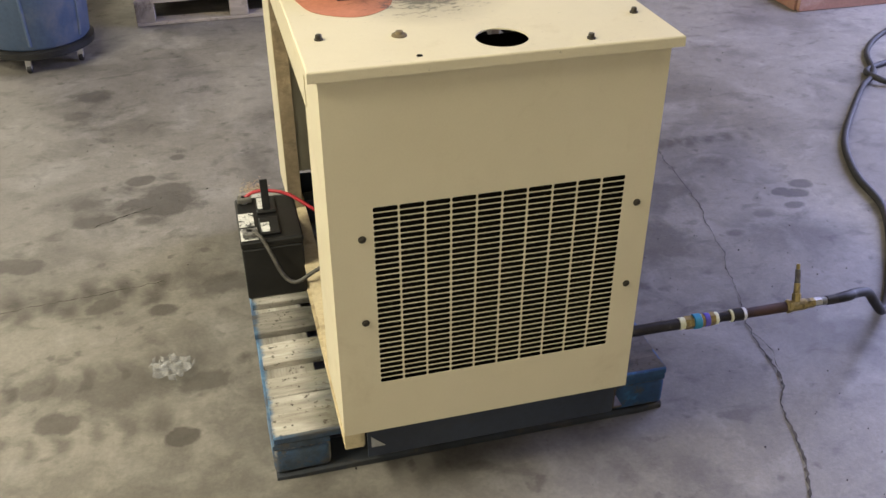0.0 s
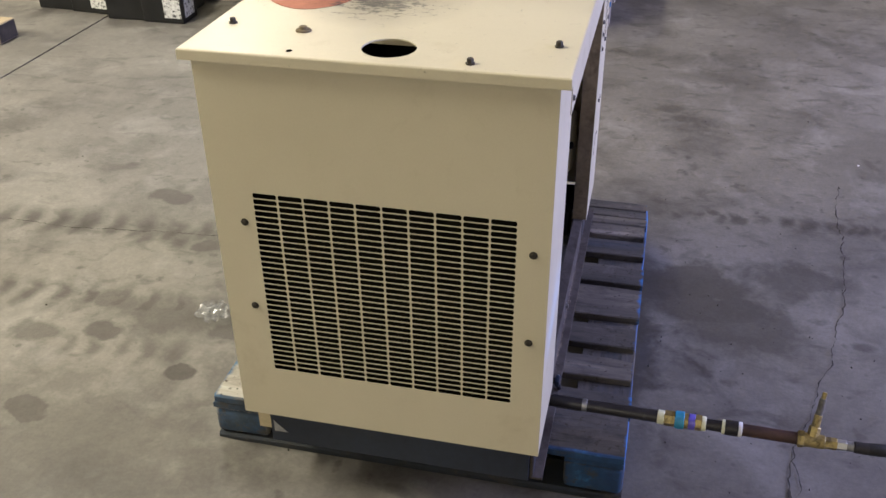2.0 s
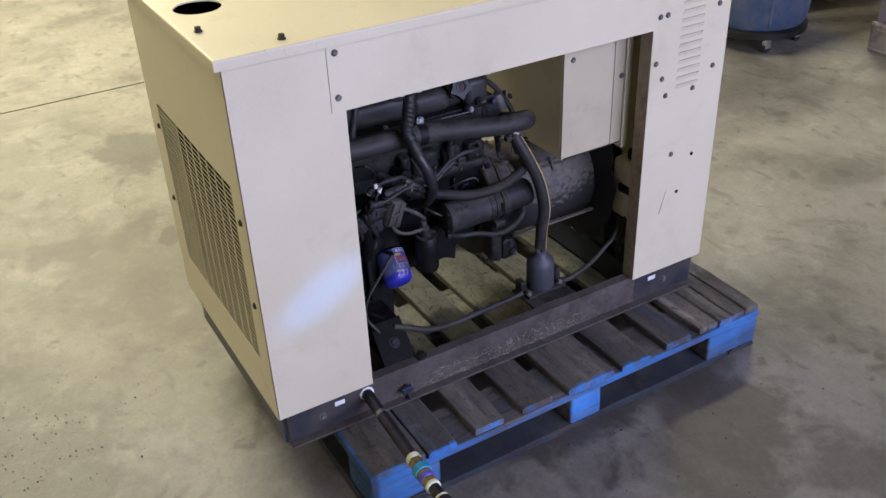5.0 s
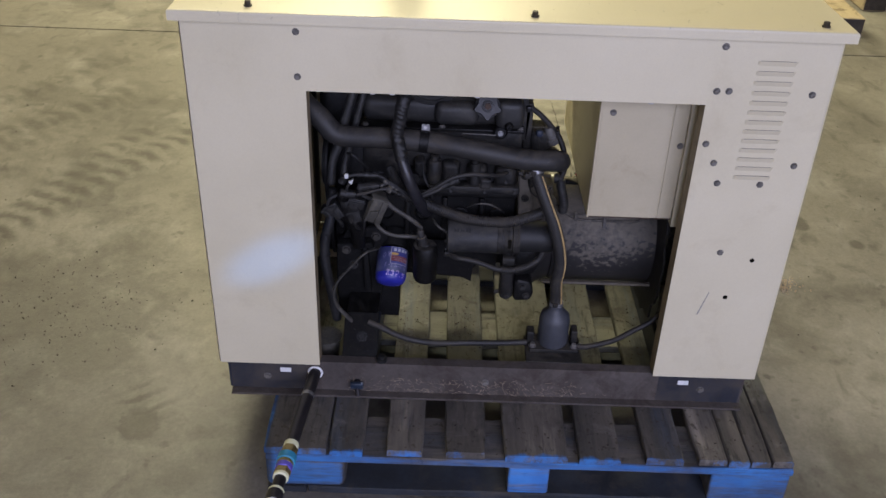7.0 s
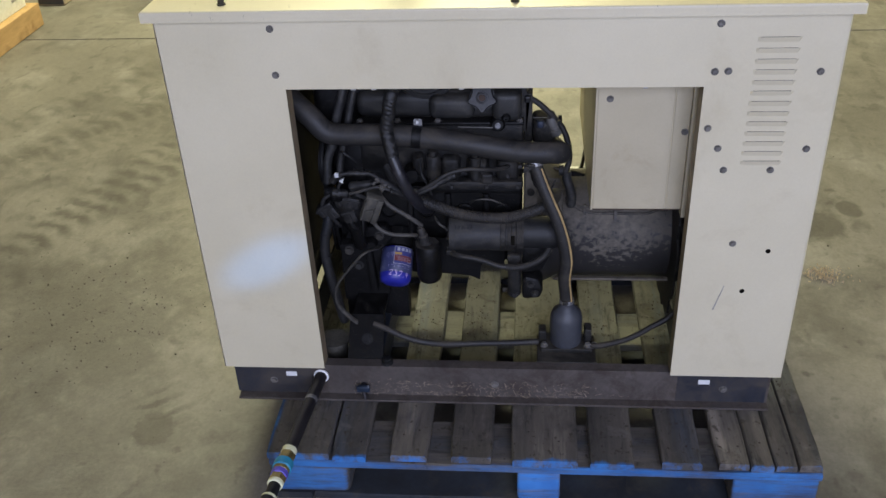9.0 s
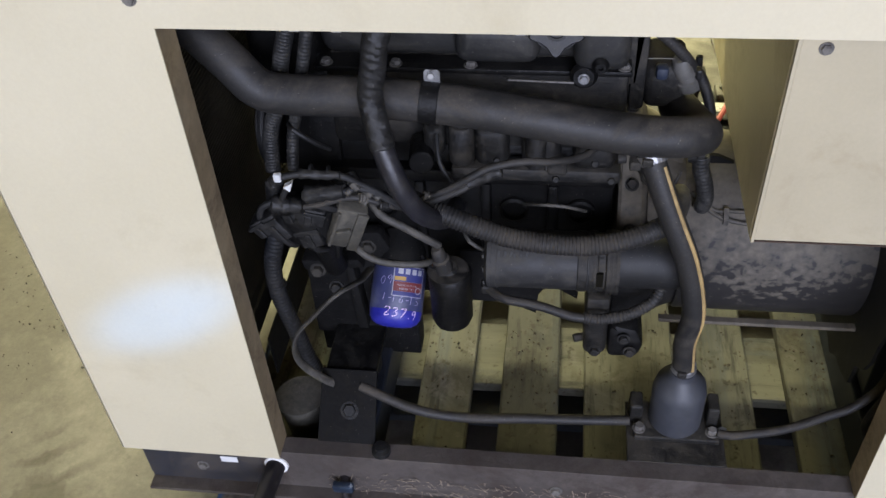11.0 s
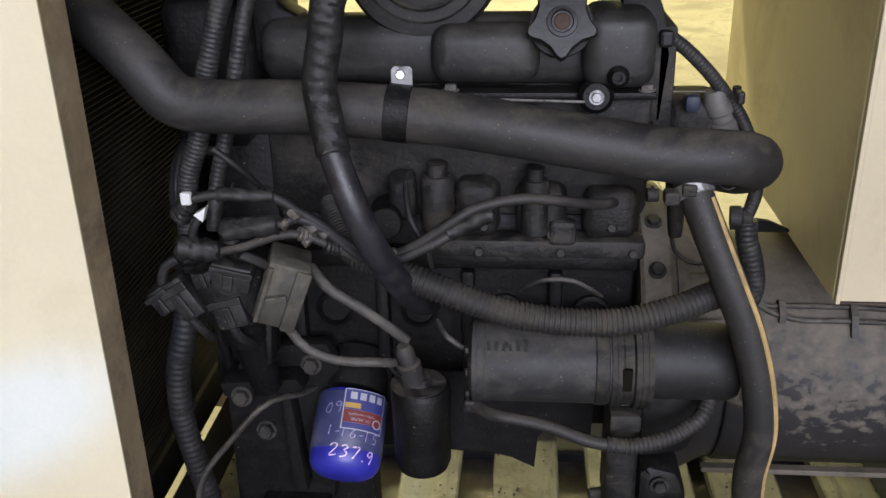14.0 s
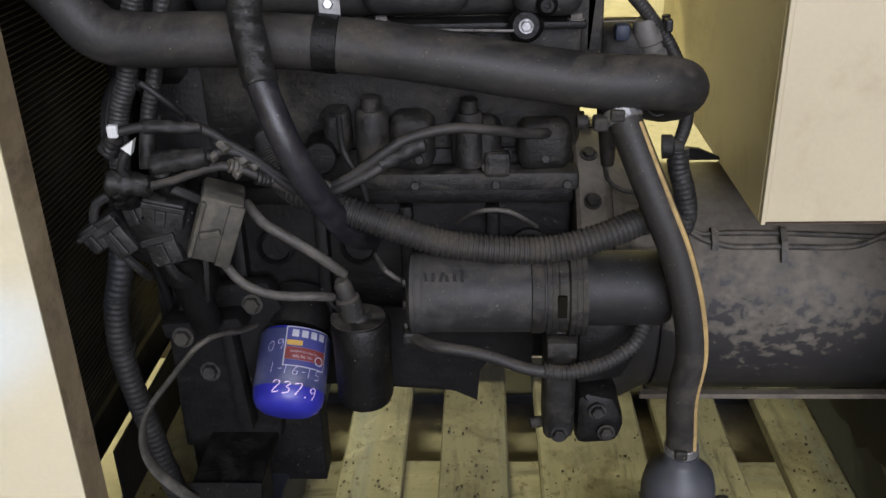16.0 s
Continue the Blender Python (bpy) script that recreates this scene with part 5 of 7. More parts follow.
part("bracket_stud", rod((0.16, 0.672, 0.357), (0.165, 0.655, 0.357), 0.006), ENGINE_DUSTY, bk)
bm = bmesh.new()
for k in range(6):
    h = random.uniform(0.005, 0.009)
    add_box(bm, (0.0, -0.0014, 0.0), (0.0016, 0.0014, h), 0.0, Matrix.Translation((SX + 0.0262, 0.553 + k * 0.0068, SZ + 0.0245)) @ Matrix.Rotation(radians(-42), 4, "Y") @ Matrix.Rotation(radians(random.uniform(-28, 28)), 4, "X"))
part("paint_marks", bm, BLACK_PLASTIC, st)
part("starter_cable", tube([(0.195, 0.535, 0.484), (0.216, 0.556, 0.486), (0.220, 0.577, 0.484), (0.220, 0.609, 0.477), (0.220, 0.646, 0.462), (0.218, 0.668, 0.457)], 0.0062, 10), RUBBER, gen, smooth=True)
part("starter_cable_sleeve", tube([(0.218, 0.664, 0.458), (0.216, 0.689, 0.455), (0.212, 0.725, 0.464), (0.203, 0.752, 0.480), (0.185, 0.765, 0.497)], 0.0082, 12, ribs=0.0045), RUBBER, gen, smooth=True)
part("cable_lug", box((0.187, 0.528, 0.486), (0.203, 0.546, 0.499), 0.003), ENGINE_DUSTY, st)

fat = Matrix.Translation((SX, 0, SZ - 0.0055)) @ Matrix.Diagonal((1.05, 1.0, 1.07, 1)) @ Matrix.Translation((-SX, 0, -SZ))
for ob in [st] + list(st.children_recursive):
    ob.data.transform(fat)
# ---- oil filter ----
FX, FY = 0.141, 0.402
BLUE_CAN = material("blue_filter_enamel", (0.014, 0.016, 0.22), (0.020, 0.024, 0.28), 12, 0.42, bump=0.03, dirt=(0.05, 0.058, 0.18), dirt_scale=20, coat=0.05)
BLUE_LABEL = material("faded_blue_wrap", (0.028, 0.034, 0.095), (0.042, 0.049, 0.12), 14, 0.42, bump=0.03, dirt=(0.09, 0.095, 0.15), dirt_scale=18)
fil = part("oil_filter", turned(((0, 0), (0.016, 0.0008), (0.026, 0.0035), (0.0335, 0.009), (0.0375, 0.017), (0.0388, 0.027), (0.0388, 0.100), (0.036, 0.106), (0, 0.106)), (FX, FY, 0.368), (FX, FY, 1), 44), BLUE_CAN, gen, "blue spin-on oil filter with handwritten numbers", smooth=True)
part("filter_wrap", turned(((0.0389, 0.031), (0.0393, 0.032), (0.0393, 0.101), (0.0389, 0.102)), (FX, FY, 0.368), (FX, FY, 1), 44), BLUE_LABEL, fil, "faded blue printed wrap", smooth=True)
part("filter_mount", turned(((0, 0), (0.033, 0), (0.034, 0.008), (0.034, 0.020), (0.030, 0.045), (0, 0.045)), (0.112, 0.404, 0.4405), (0.035, 0.413, 0.5055), 32), SHADE, gen, smooth=True)


def on_filter(bm, r):
    """Lays a flat drawing (u along the girth, v up) on the can."""
    for v in bm.verts:
        u, w = v.co.x, v.co.y
        rr = r + v.co.z
        if w < 0.395:
            rr -= (0.395 - w) ** 2 * 16
        a = u / 0.0388
        v.co = Vector((FX + rr * math.cos(a), FY + rr * math.sin(a), w))
    return bm


def flat_rect(bm, u0, v0, u1, v1, z=0.0):
    n = max(1, int(abs(u1 - u0) / 0.003))
    for k in range(n):
        a, b = u0 + (u1 - u0) * k / n, u0 + (u1 - u0) * (k + 1) / n
        bm.faces.new([bm.verts.new(p) for p in ((a, v0, z), (b, v0, z), (b, v1, z), (a, v1, z))])
    return bm


def text_mesh(words, size, at, turn=0.0, slant=0.0):
    cu = bpy.data.curves.new("words", "FONT")
    cu.body, cu.size, cu.align_x, cu.align_y, cu.shear = words, size, "CENTER", "CENTER", slant
    ob = bpy.data.objects.new("words", cu)
    scene.collection.objects.link(ob)
    bpy.context.view_layer.update()
    me = bpy.data.meshes.new_from_object(ob.evaluated_get(bpy.context.evaluated_depsgraph_get()))
    bm = bmesh.new()
    bm.from_mesh(me)
    bpy.data.objects.remove(ob), bpy.data.curves.remove(cu), bpy.data.meshes.remove(me)
    bmesh.ops.transform(bm, matrix=Matrix.Translation((at[0], at[1], 0)) @ Matrix.Rotation(radians(turn), 4, "Z"), verts=bm.verts)
    return bm


def paint(name, a, rough=0.5):
    return material(name, a, tuple(min(1, v * 1.12) for v in a), 40, rough, bump=0.0)


P_WHITE, P_RED, P_YEL, P_PINK, P_NAVY = paint("label_white", (0.30, 0.30, 0.33)), paint("label_red", (0.13, 0.022, 0.022)), paint("label_yellow", (0.36, 0.22, 0.05)), paint("marker_pink_white", (0.66, 0.50, 0.74)), paint("label_navy", (0.03, 0.035, 0.14))
U = 0.0176
lab = part("filter_label", on_filter(flat_rect(bmesh.new(), U - 0.0225, 0.4215, U + 0.0265, 0.4720), 0.0396), P_WHITE, fil, "white red and yellow printed label", smooth=True)
part("label_field", on_filter(flat_rect(bmesh.new(), U - 0.0212, 0.4300, U + 0.0252, 0.4460), 0.03985), P_RED, lab)
part("label_field", on_filter(flat_rect(bmesh.new(), U - 0.0212, 0.4462, U + 0.0252, 0.4708), 0.03985), P_NAVY, lab)
part("label_field", on_filter(flat_rect(bmesh.new(), U - 0.0212, 0.4228, U + 0.0252, 0.4298), 0.03985), P_NAVY, lab)
part("label_field", on_filter(flat_rect(bmesh.new(), U - 0.0205, 0.4480, U - 0.004, 0.4545), 0.0400), P_YEL, lab)
part("label_words", on_filter(text_mesh("OIL FILTER", 0.0046, (U - 0.002, 0.4345), 180), 0.0401), P_WHITE, lab)
part("label_words", on_filter(text_mesh("FILTRO DE ACEITE", 0.0036, (U - 0.001, 0.4405), 180), 0.0401), P_WHITE, lab)
bm = bmesh.new()
for k in range(4):
    flat_rect(bm, U - 0.016 + k * 0.010, 0.4590, U - 0.009 + k * 0.010, 0.4680)
part("label_bars", on_filter(bm, 0.0401), P_WHITE, lab)
part("label_ring", on_filter(add_lathe(bmesh.new(), ((0.0045, 0.0), (0.0060, 0.0)), Matrix.Translation((U + 0.0175, 0.4330, 0)), 20), 0.0401), P_WHITE, lab)
GLYPH = {"2": [[(0, .8), (.2, 1), (.6, .95), (.65, .7), (.1, .05), (.3, .0), (.8, .1)]], "3": [[(.05, .9), (.4, 1), (.65, .8), (.3, .55), (.65, .4), (.6, .1), (.1, 0)]],
         "7": [[(0, .95), (.7, .98), (.25, 0)]], ".": [[(.2, 0), (.3, .06)]], "9": [[(.65, .85), (.3, 1), (.05, .75), (.3, .5), (.65, .8), (.6, 0)]],
         "0": [[(.4, 1), (.05, .6), (.2, .05), (.6, .1), (.7, .7), (.4, 1)]], "1": [[(.3, 1), (.35, 0)]], "6": [[(.6, 1), (.15, .5), (.15, .1), (.55, .05), (.6, .4), (.2, .4)]],
         "5": [[(.7, 1), (.2, .95), (.15, .55), (.6, .5), (.6, .1), (.1, 0)]], "-": [[(0, .4), (.45, .45)]]}


def handwriting(words, u0, v0, size, drop, width):
    """Marker strokes: u along the girth, v up, drop per sign."""
    bm = bmesh.new()
    u, v = u0, v0
    for ch_ in words:
        for stroke in GLYPH[ch_]:
            path = smooth_path([(u + (x + 0.18 * y) * size * 0.75, v + y * size, 0) for x, y in stroke], size / 6)
            rows_h = []
            for i, p in enumerate(path):
                d = (path[min(i + 1, len(path) - 1)] - path[max(i - 1, 0)]).normalized()
                w = Vector((-d.y, d.x, 0)) * width * (0.75 + 0.25 * math.sin(i * 1.7))
                rows_h.append((bm.verts.new(p + w), bm.verts.new(p - w)))
            for p, q in zip(rows_h, rows_h[1:]):
                bm.faces.new((p[0], p[1], q[1], q[0]))
        u += size * (0.40 if ch_ in ".-" else 0.82)
        v -= drop
    return bm


FAINT = paint("faint_marker", (0.33, 0.30, 0.46))
part("marker_number", on_filter(handwriting("237.9", -0.0140, 0.3885, 0.0145, 0.0010, 0.00075), 0.0393), P_PINK, fil, "handwritten number 237.9")
part("marker_number", on_filter(handwriting("1-16-15", -0.0200, 0.4130, 0.0125, 0.0007, 0.0005), 0.0397), FAINT, fil, "faint handwritten numbers")
part("marker_number", on_filter(handwriting("09", -0.0250, 0.4400, 0.0130, -0.002, 0.0005), 0.0397), FAINT, fil)
lean = Matrix.Translation((0.150, 0.4015, 0.4080)) @ Matrix.Rotation(radians(-5), 4, "X") @ Matrix.Rotation(radians(-48), 4, "Y") @ Matrix.Diagonal((0.97, 0.97, 0.84, 1)) @ Matrix.Translation((-FX, -FY, -0.421))
for ob in [fil] + list(fil.children_recursive):
    ob.data.transform(lean)

# ---- canister beside the filter ----
CX, CY = 0.178, 0.482
can = part("fuel_canister", turned(((0, 0), (0.018, 0), (0.026, 0.004), (0.0288, 0.012), (0.0292, 0.070), (0.0300, 0.094), (0.0270, 0.099), (0, 0.100)), (CX - 0.004, CY + 0.002, 0.3920), (CX, CY, 1), 32), ENGINE, gen, "black canister with cable on top", smooth=True)
part("canister_top", turned(((0, 0), (0.0275, 0), (0.0275, 0.002), (0.014, 0.003), (0.012, 0.009), (0, 0.009)), (CX, CY, 0.4935), (CX, CY, 1), 28), ENGINE_DUSTY, can, smooth=True)
part("canister_terminal", turned(((0, 0), (0.012, 0), (0.012, 0.022), (0.009, 0.024), (0.009, 0.038), (0.006, 0.044), (0, 0.044)), (CX + 0.004, CY - 0.004, 0.499), (CX + 0.010, CY - 0.014, 0.55), 18), RUBBER, can, smooth=True)
part("canister_lug", box((0.176, 0.462, 0.506), (0.186, 0.474, 0.514), 0.002, None), material("copper_lug", (0.14, 0.09, 0.065), (0.20, 0.135, 0.10), 40, 0.6, 0.4), can, "copper cable lug")
GREY_WIRE = grimy("dusty_grey_cable", (0.034, 0.032, 0.028), (0.052, 0.049, 0.043), (0.095, 0.088, 0.074), 22, 0.55, 0.56, 0.12)
for r_, pts, mt in (
        (0.0052, [(CX + 0.010, 0.474, 0.548), (0.196, 0.456, 0.568), (0.200, 0.430, 0.590), (0.200, 0.404, 0.608), (0.18, 0.385, 0.62)], GREY_WIRE),
        (0.0046, [(0.225, 0.367, 0.585), (0.222, 0.372, 0.573), (0.222, 0.385, 0.556), (0.220, 0.413, 0.543), (0.215, 0.452, 0.539), (0.200, 0.462, 0.530)], GREY_WIRE),
        (0.0020, [(0.200, 0.452, 0.540), (0.200, 0.462, 0.520), (0.190, 0.468, 0.510)], BLACK_PLASTIC),
        (0.0048, [(0.205, 0.455, 0.638), (0.207, 0.490, 0.656), (0.207, 0.520, 0.678), (0.203, 0.545, 0.691), (0.198, 0.582, 0.697), (0.190, 0.616, 0.692), (0.16, 0.65, 0.678), (0.12, 0.67, 0.665)], RUBBER),
        (0.0048, [(0.210, 0.450, 0.632), (0.210, 0.480, 0.646), (0.208, 0.511, 0.661), (0.200, 0.530, 0.672)], RUBBER),
        (0.0030, [(0.140, 0.472, 0.690), (0.165, 0.478, 0.665), (0.170, 0.492, 0.640), (0.165, 0.497, 0.615)], RUBBER_DARK),
        (0.0022, [(0.130, 0.58, 0.575), (0.16, 0.60, 0.600), (0.165, 0.63, 0.603), (0.14, 0.66, 0.575)], GREY_WIRE),
        (0.0028, [(0.150, 0.500, 0.55), (0.175, 0.512, 0.545), (0.175, 0.530, 0.532)], GREY_WIRE),
        (0.0042, [(0.274, 0.312, 0.722), (0.270, 0.338, 0.7255), (0.266, 0.379, 0.722), (0.262, 0.395, 0.710), (0.258, 0.414, 0.696), (0.25, 0.436, 0.674), (0.225, 0.47, 0.645)], RUBBER_DARK),
        (0.0042, [(0.266, 0.340, 0.692), (0.265, 0.384, 0.698), (0.262, 0.398, 0.702), (0.258, 0.418, 0.690), (0.245, 0.445, 0.660), (0.21, 0.47, 0.635)], RUBBER_DARK),
        (0.0038, [(0.266, 0.328, 0.672), (0.266, 0.350, 0.677), (0.264, 0.381, 0.687), (0.263, 0.402, 0.687), (0.256, 0.426, 0.673), (0.24, 0.445, 0.655)], RUBBER),
        (0.0038, [(0.272, 0.318, 0.705), (0.272, 0.310, 0.690), (0.262, 0.316, 0.672)], RUBBER_DARK),
        (0.0030, [(0.19, 0.305, 0.735), (0.215, 0.318, 0.745), (0.21, 0.338, 0.725), (0.19, 0.35, 0.70)], RUBBER_DARK)):
    part("engine_wire", tube(pts, r_, 10), mt, gen, smooth=True)
part("ground_strap", tube([(0.165, 0.372, 0.478), (0.205, 0.368, 0.495), (0.232, 0.358, 0.508), (0.246, 0.342, 0.505), (0.250, 0.311, 0.470), (0.250, 0.281, 0.430), (0.248, 0.271, 0.392), (0.244, 0.276, 0.358), (0.236, 0.296, 0.322), (0.228, 0.31, 0.300)], 0.0066, 12, flat=0.45), GREY_WIRE, gen, "flat grey braided ground strap", smooth=True)

LUG = grimy("dirty_beige_lug", (0.030, 0.028, 0.024), (0.055, 0.051, 0.044), (0.11, 0.10, 0.082), 60, 0.5, 0.55, 0.1)
# ---- distributor, coil and plug boots ----
dist = part("distributor_body", turned(((0, 0), (0.020, 0), (0.022, 0.03), (0.040, 0.045), (0.040, 0.085), (0.034, 0.095), (0, 0.098)), (0.190, 0.318, 0.550), (0.215, 0.318, 0.66), 26), ENGINE, gen, "black distributor with plug wires", smooth=True)
part("distributor_stem", rod((0.165, 0.325, 0.480), (0.195, 0.320, 0.560), 0.016), ENGINE, gen, smooth=True)
for p, q, r_, mt in (((0.266, 0.294, 0.676), (0.264, 0.331, 0.672), 0.0112, CONNECTOR), ((0.266, 0.334, 0.692), (0.264, 0.383, 0.697), 0.0100, CONNECTOR), ((0.270, 0.334, 0.7255), (0.266, 0.381, 0.722), 0.0060, CONNECTOR),
                     ((0.266, 0.398, 0.690), (0.258, 0.410, 0.684), 0.0062, LUG), ((0.262, 0.419, 0.677), (0.255, 0.430, 0.672), 0.0062, CONNECTOR), ((0.240, 0.300, 0.650), (0.262, 0.300, 0.672), 0.013, ENGINE),
                     ((0.238, 0.338, 0.660), (0.262, 0.340, 0.688), 0.012, ENGINE), ((0.262, 0.297, 0.700), (0.266, 0.309, 0.716), 0.0090, CONNECTOR), ((0.200, 0.556, 0.685), (0.204, 0.516, 0.665), 0.0085, CONNECTOR),
                     ((0.250, 0.386, 0.712), (0.262, 0.398, 0.702), 0.0075, CONNECTOR), ((0.205, 0.462, 0.646), (0.206, 0.474, 0.644), 0.0065, LUG)):
    p, q = Vector(p), Vector(q)
    bm = turned([(0, 0), (r_ * 0.8, 0), (r_, r_ * 0.25)] + [(r_ * (1 - 0.10 * (k % 3 == 2) - 0.012 * k), r_ * 0.25 + k * ((q - p).length - r_ * 0.5) / 9) for k in range(1, 9)] + [(r_ * 0.86, (q - p).length - r_ * 0.2), (r_ * 0.6, (q - p).length), (0, (q - p).length)], p, q, 18)
    part("plug_boot", lumpy(bm, r_ * 0.22, 130), mt, dist, smooth=True)
part("white_terminal", box((0.272, 0.3065, 0.7180), (0.279, 0.3155, 0.7290), 0.002, None), paint("white_plastic", (0.50, 0.51, 0.51)), dist, "small white terminal")
part("white_terminal", prism(((0.315, 0.709), (0.322, 0.713), (0.326, 0.716), (0.322, 0.703)), 0.268, 0.276, "x"), paint("white_plastic_b", (0.5, 0.51, 0.50)), dist)
coilm = Matrix.Translation((0.226, 0.369, 0.622)) @ Matrix.Rotation(radians(-21), 4, "X") @ Matrix.Rotation(radians(12), 4, "Z")
bm = add_box(bmesh.new(), (-0.026, -0.019, -0.034), (0.018, 0.019, 0.030), 0.004, coilm)
add_box(bm, (0.016, 0.006, -0.034), (0.021, 0.020, 0.028), 0.002, coilm)
coil = part("ignition_module", bm, MODULE, gen, "dull grey cast ignition module", smooth=True)
part("module_ridge", add_box(bmesh.new(), (0.0185, -0.018, -0.030), (0.023, -0.014, 0.026), 0.001, coilm), MODULE, coil)
part("module_rib", add_box(bmesh.new(), (0.0185, -0.014, -0.004), (0.024, 0.004, 0.002), 0.001, coilm @ Matrix.Rotation(radians(25), 4, "X")), MODULE, coil)
for y, z, wy, wz, tilt in ((0.322, 0.603, 0.030, 0.034, 16), (0.262, 0.612, 0.022, 0.026, 35), (0.281, 0.614, 0.024, 0.042, 32), (0.326, 0.636, 0.040, 0.026, -12), (0.302, 0.640, 0.022, 0.030, 14)):
    m = Matrix.Translation((0.232, y, z)) @ Matrix.Rotation(radians(tilt), 4, "X")
    cn = part("connector", add_box(bmesh.new(), (-0.016, -wy / 2, -wz / 2), (0.012, wy / 2, wz / 2), 0.004, m), CONNECTOR, gen, smooth=True)
    part("connector_lip", add_box(bmesh.new(), (0.010, -wy / 2 - 0.0012, wz * 0.18), (0.0145, wy / 2 + 0.0012, wz * 0.38), 0.001, m), CONNECTOR, cn)
    part("connector_rib", add_box(bmesh.new(), (0.012, -wy * 0.12, -wz * 0.42), (0.0150, wy * 0.12, wz * 0.18), 0.0012, m), CONNECTOR, cn)
for pts in ([(0.232, 0.281, 0.592), (0.225, 0.290, 0.575), (0.205, 0.29, 0.555)], [(0.236, 0.322, 0.586), (0.228, 0.325, 0.570), (0.205, 0.33, 0.55)], [(0.236, 0.262, 0.626), (0.238, 0.268, 0.645), (0.235, 0.290, 0.656)], [(0.24, 0.31, 0.654), (0.245, 0.325, 0.665), (0.25, 0.345, 0.662), (0.24, 0.362, 0.648)]):
    part("connector_wire", tube(pts, 0.0045, 8), RUBBER_DARK, gen, smooth=True)
for p, q in (((0.262, 0.392, 0.709), (0.266, 0.400, 0.702)), ((0.258, 0.405, 0.698), (0.262, 0.412, 0.690)), ((0.264, 0.385, 0.700), (0.266, 0.390, 0.696)), ((0.256, 0.414, 0.690), (0.259, 0.421, 0.684)), ((0.262, 0.402, 0.684), (0.264, 0.407, 0.680))):
    part("wire_terminal", lumpy(rod(p, q, 0.0052, 0.001, 12), 0.001, 200), LUG, dist, smooth=True)
for y, z in ((0.345, 0.7250), (0.365, 0.7235), (0.300, 0.600), (0.247, 0.47), (0.2525, 0.53)):
    part("cable_tie", rod((0.262 if z > 0.65 else 0.197, y, z), (0.262 if z > 0.65 else 0.197, y + (0.003 if z > 0.65 else 0), z + (0 if z > 0.65 else 0.003)), 0.0072 if z > 0.65 else 0.0130, 0.0005, 14), BLACK_PLASTIC, gen, smooth=True)
# Dark block standing in for the shadow and cross beam beside the bracket.
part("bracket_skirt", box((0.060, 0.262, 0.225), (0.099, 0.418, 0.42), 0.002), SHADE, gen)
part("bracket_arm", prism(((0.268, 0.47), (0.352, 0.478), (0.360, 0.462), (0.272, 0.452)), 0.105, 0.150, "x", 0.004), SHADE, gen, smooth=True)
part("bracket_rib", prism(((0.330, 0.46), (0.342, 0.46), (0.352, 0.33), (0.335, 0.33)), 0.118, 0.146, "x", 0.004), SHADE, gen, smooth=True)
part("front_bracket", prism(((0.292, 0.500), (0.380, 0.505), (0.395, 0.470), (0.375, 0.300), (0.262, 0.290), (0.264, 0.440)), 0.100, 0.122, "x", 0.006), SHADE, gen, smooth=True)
for at in ((0.150, 0.292, 0.456), (0.123, 0.306, 0.396), (0.123, 0.362, 0.48)):
    part("bracket_bolt", hex_bolt(bmesh.new(), at, (1, 0, 0.15), 0.0085, 0.010), ENGINE_DUSTY, gen)
part("front_bracket_lug", prism(((0.318, 0.575), (0.346, 0.575), (0.340, 0.515), (0.326, 0.515)), 0.15, 0.19, "x", 0.005), ENGINE, gen, smooth=True)
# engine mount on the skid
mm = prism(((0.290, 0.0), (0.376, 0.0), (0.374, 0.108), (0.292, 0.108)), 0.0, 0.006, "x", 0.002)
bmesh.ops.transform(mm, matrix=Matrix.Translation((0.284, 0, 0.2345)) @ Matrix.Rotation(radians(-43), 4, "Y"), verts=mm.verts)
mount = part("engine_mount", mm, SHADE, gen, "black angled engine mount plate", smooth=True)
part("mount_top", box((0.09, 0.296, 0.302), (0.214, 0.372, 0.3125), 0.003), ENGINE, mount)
part("mount_cushion", rod((0.14, 0.334, 0.235), (0.14, 0.334, 0.302), 0.028), RUBBER_DARK, mount, smooth=True)
part("mount_nut", hex_bolt(bmesh.new(), (0.2560, 0.336, 0.274), (0.73, 0, 0.68), 0.010, 0.005), ENGINE, mount)
part("mount_bolt", turned(((0, 0), (0.014, 0), (0.014, 0.008), (0.009, 0.010), (0.009, 0.016), (0, 0.017)), (0.296, 0.386, 0.2336), (0.296, 0.386, 1), 12), RUBBER_DARK, mount)
part("mount_arm", box((0.06, 0.31, 0.3135), (0.110, 0.36, 0.345), 0.006), ENGINE, mount, smooth=True)
part("drain_cup", turned(((0, 0), (0.026, 0), (0.030, 0.05), (0.034, 0.085), (0.038, 0.086), (0.038, 0.092), (0, 0.092)), (0.205, 0.243, 0.1425), (0.205, 0.243, 1), 24), MODULE, gen, "grey metal cup", smooth=True)

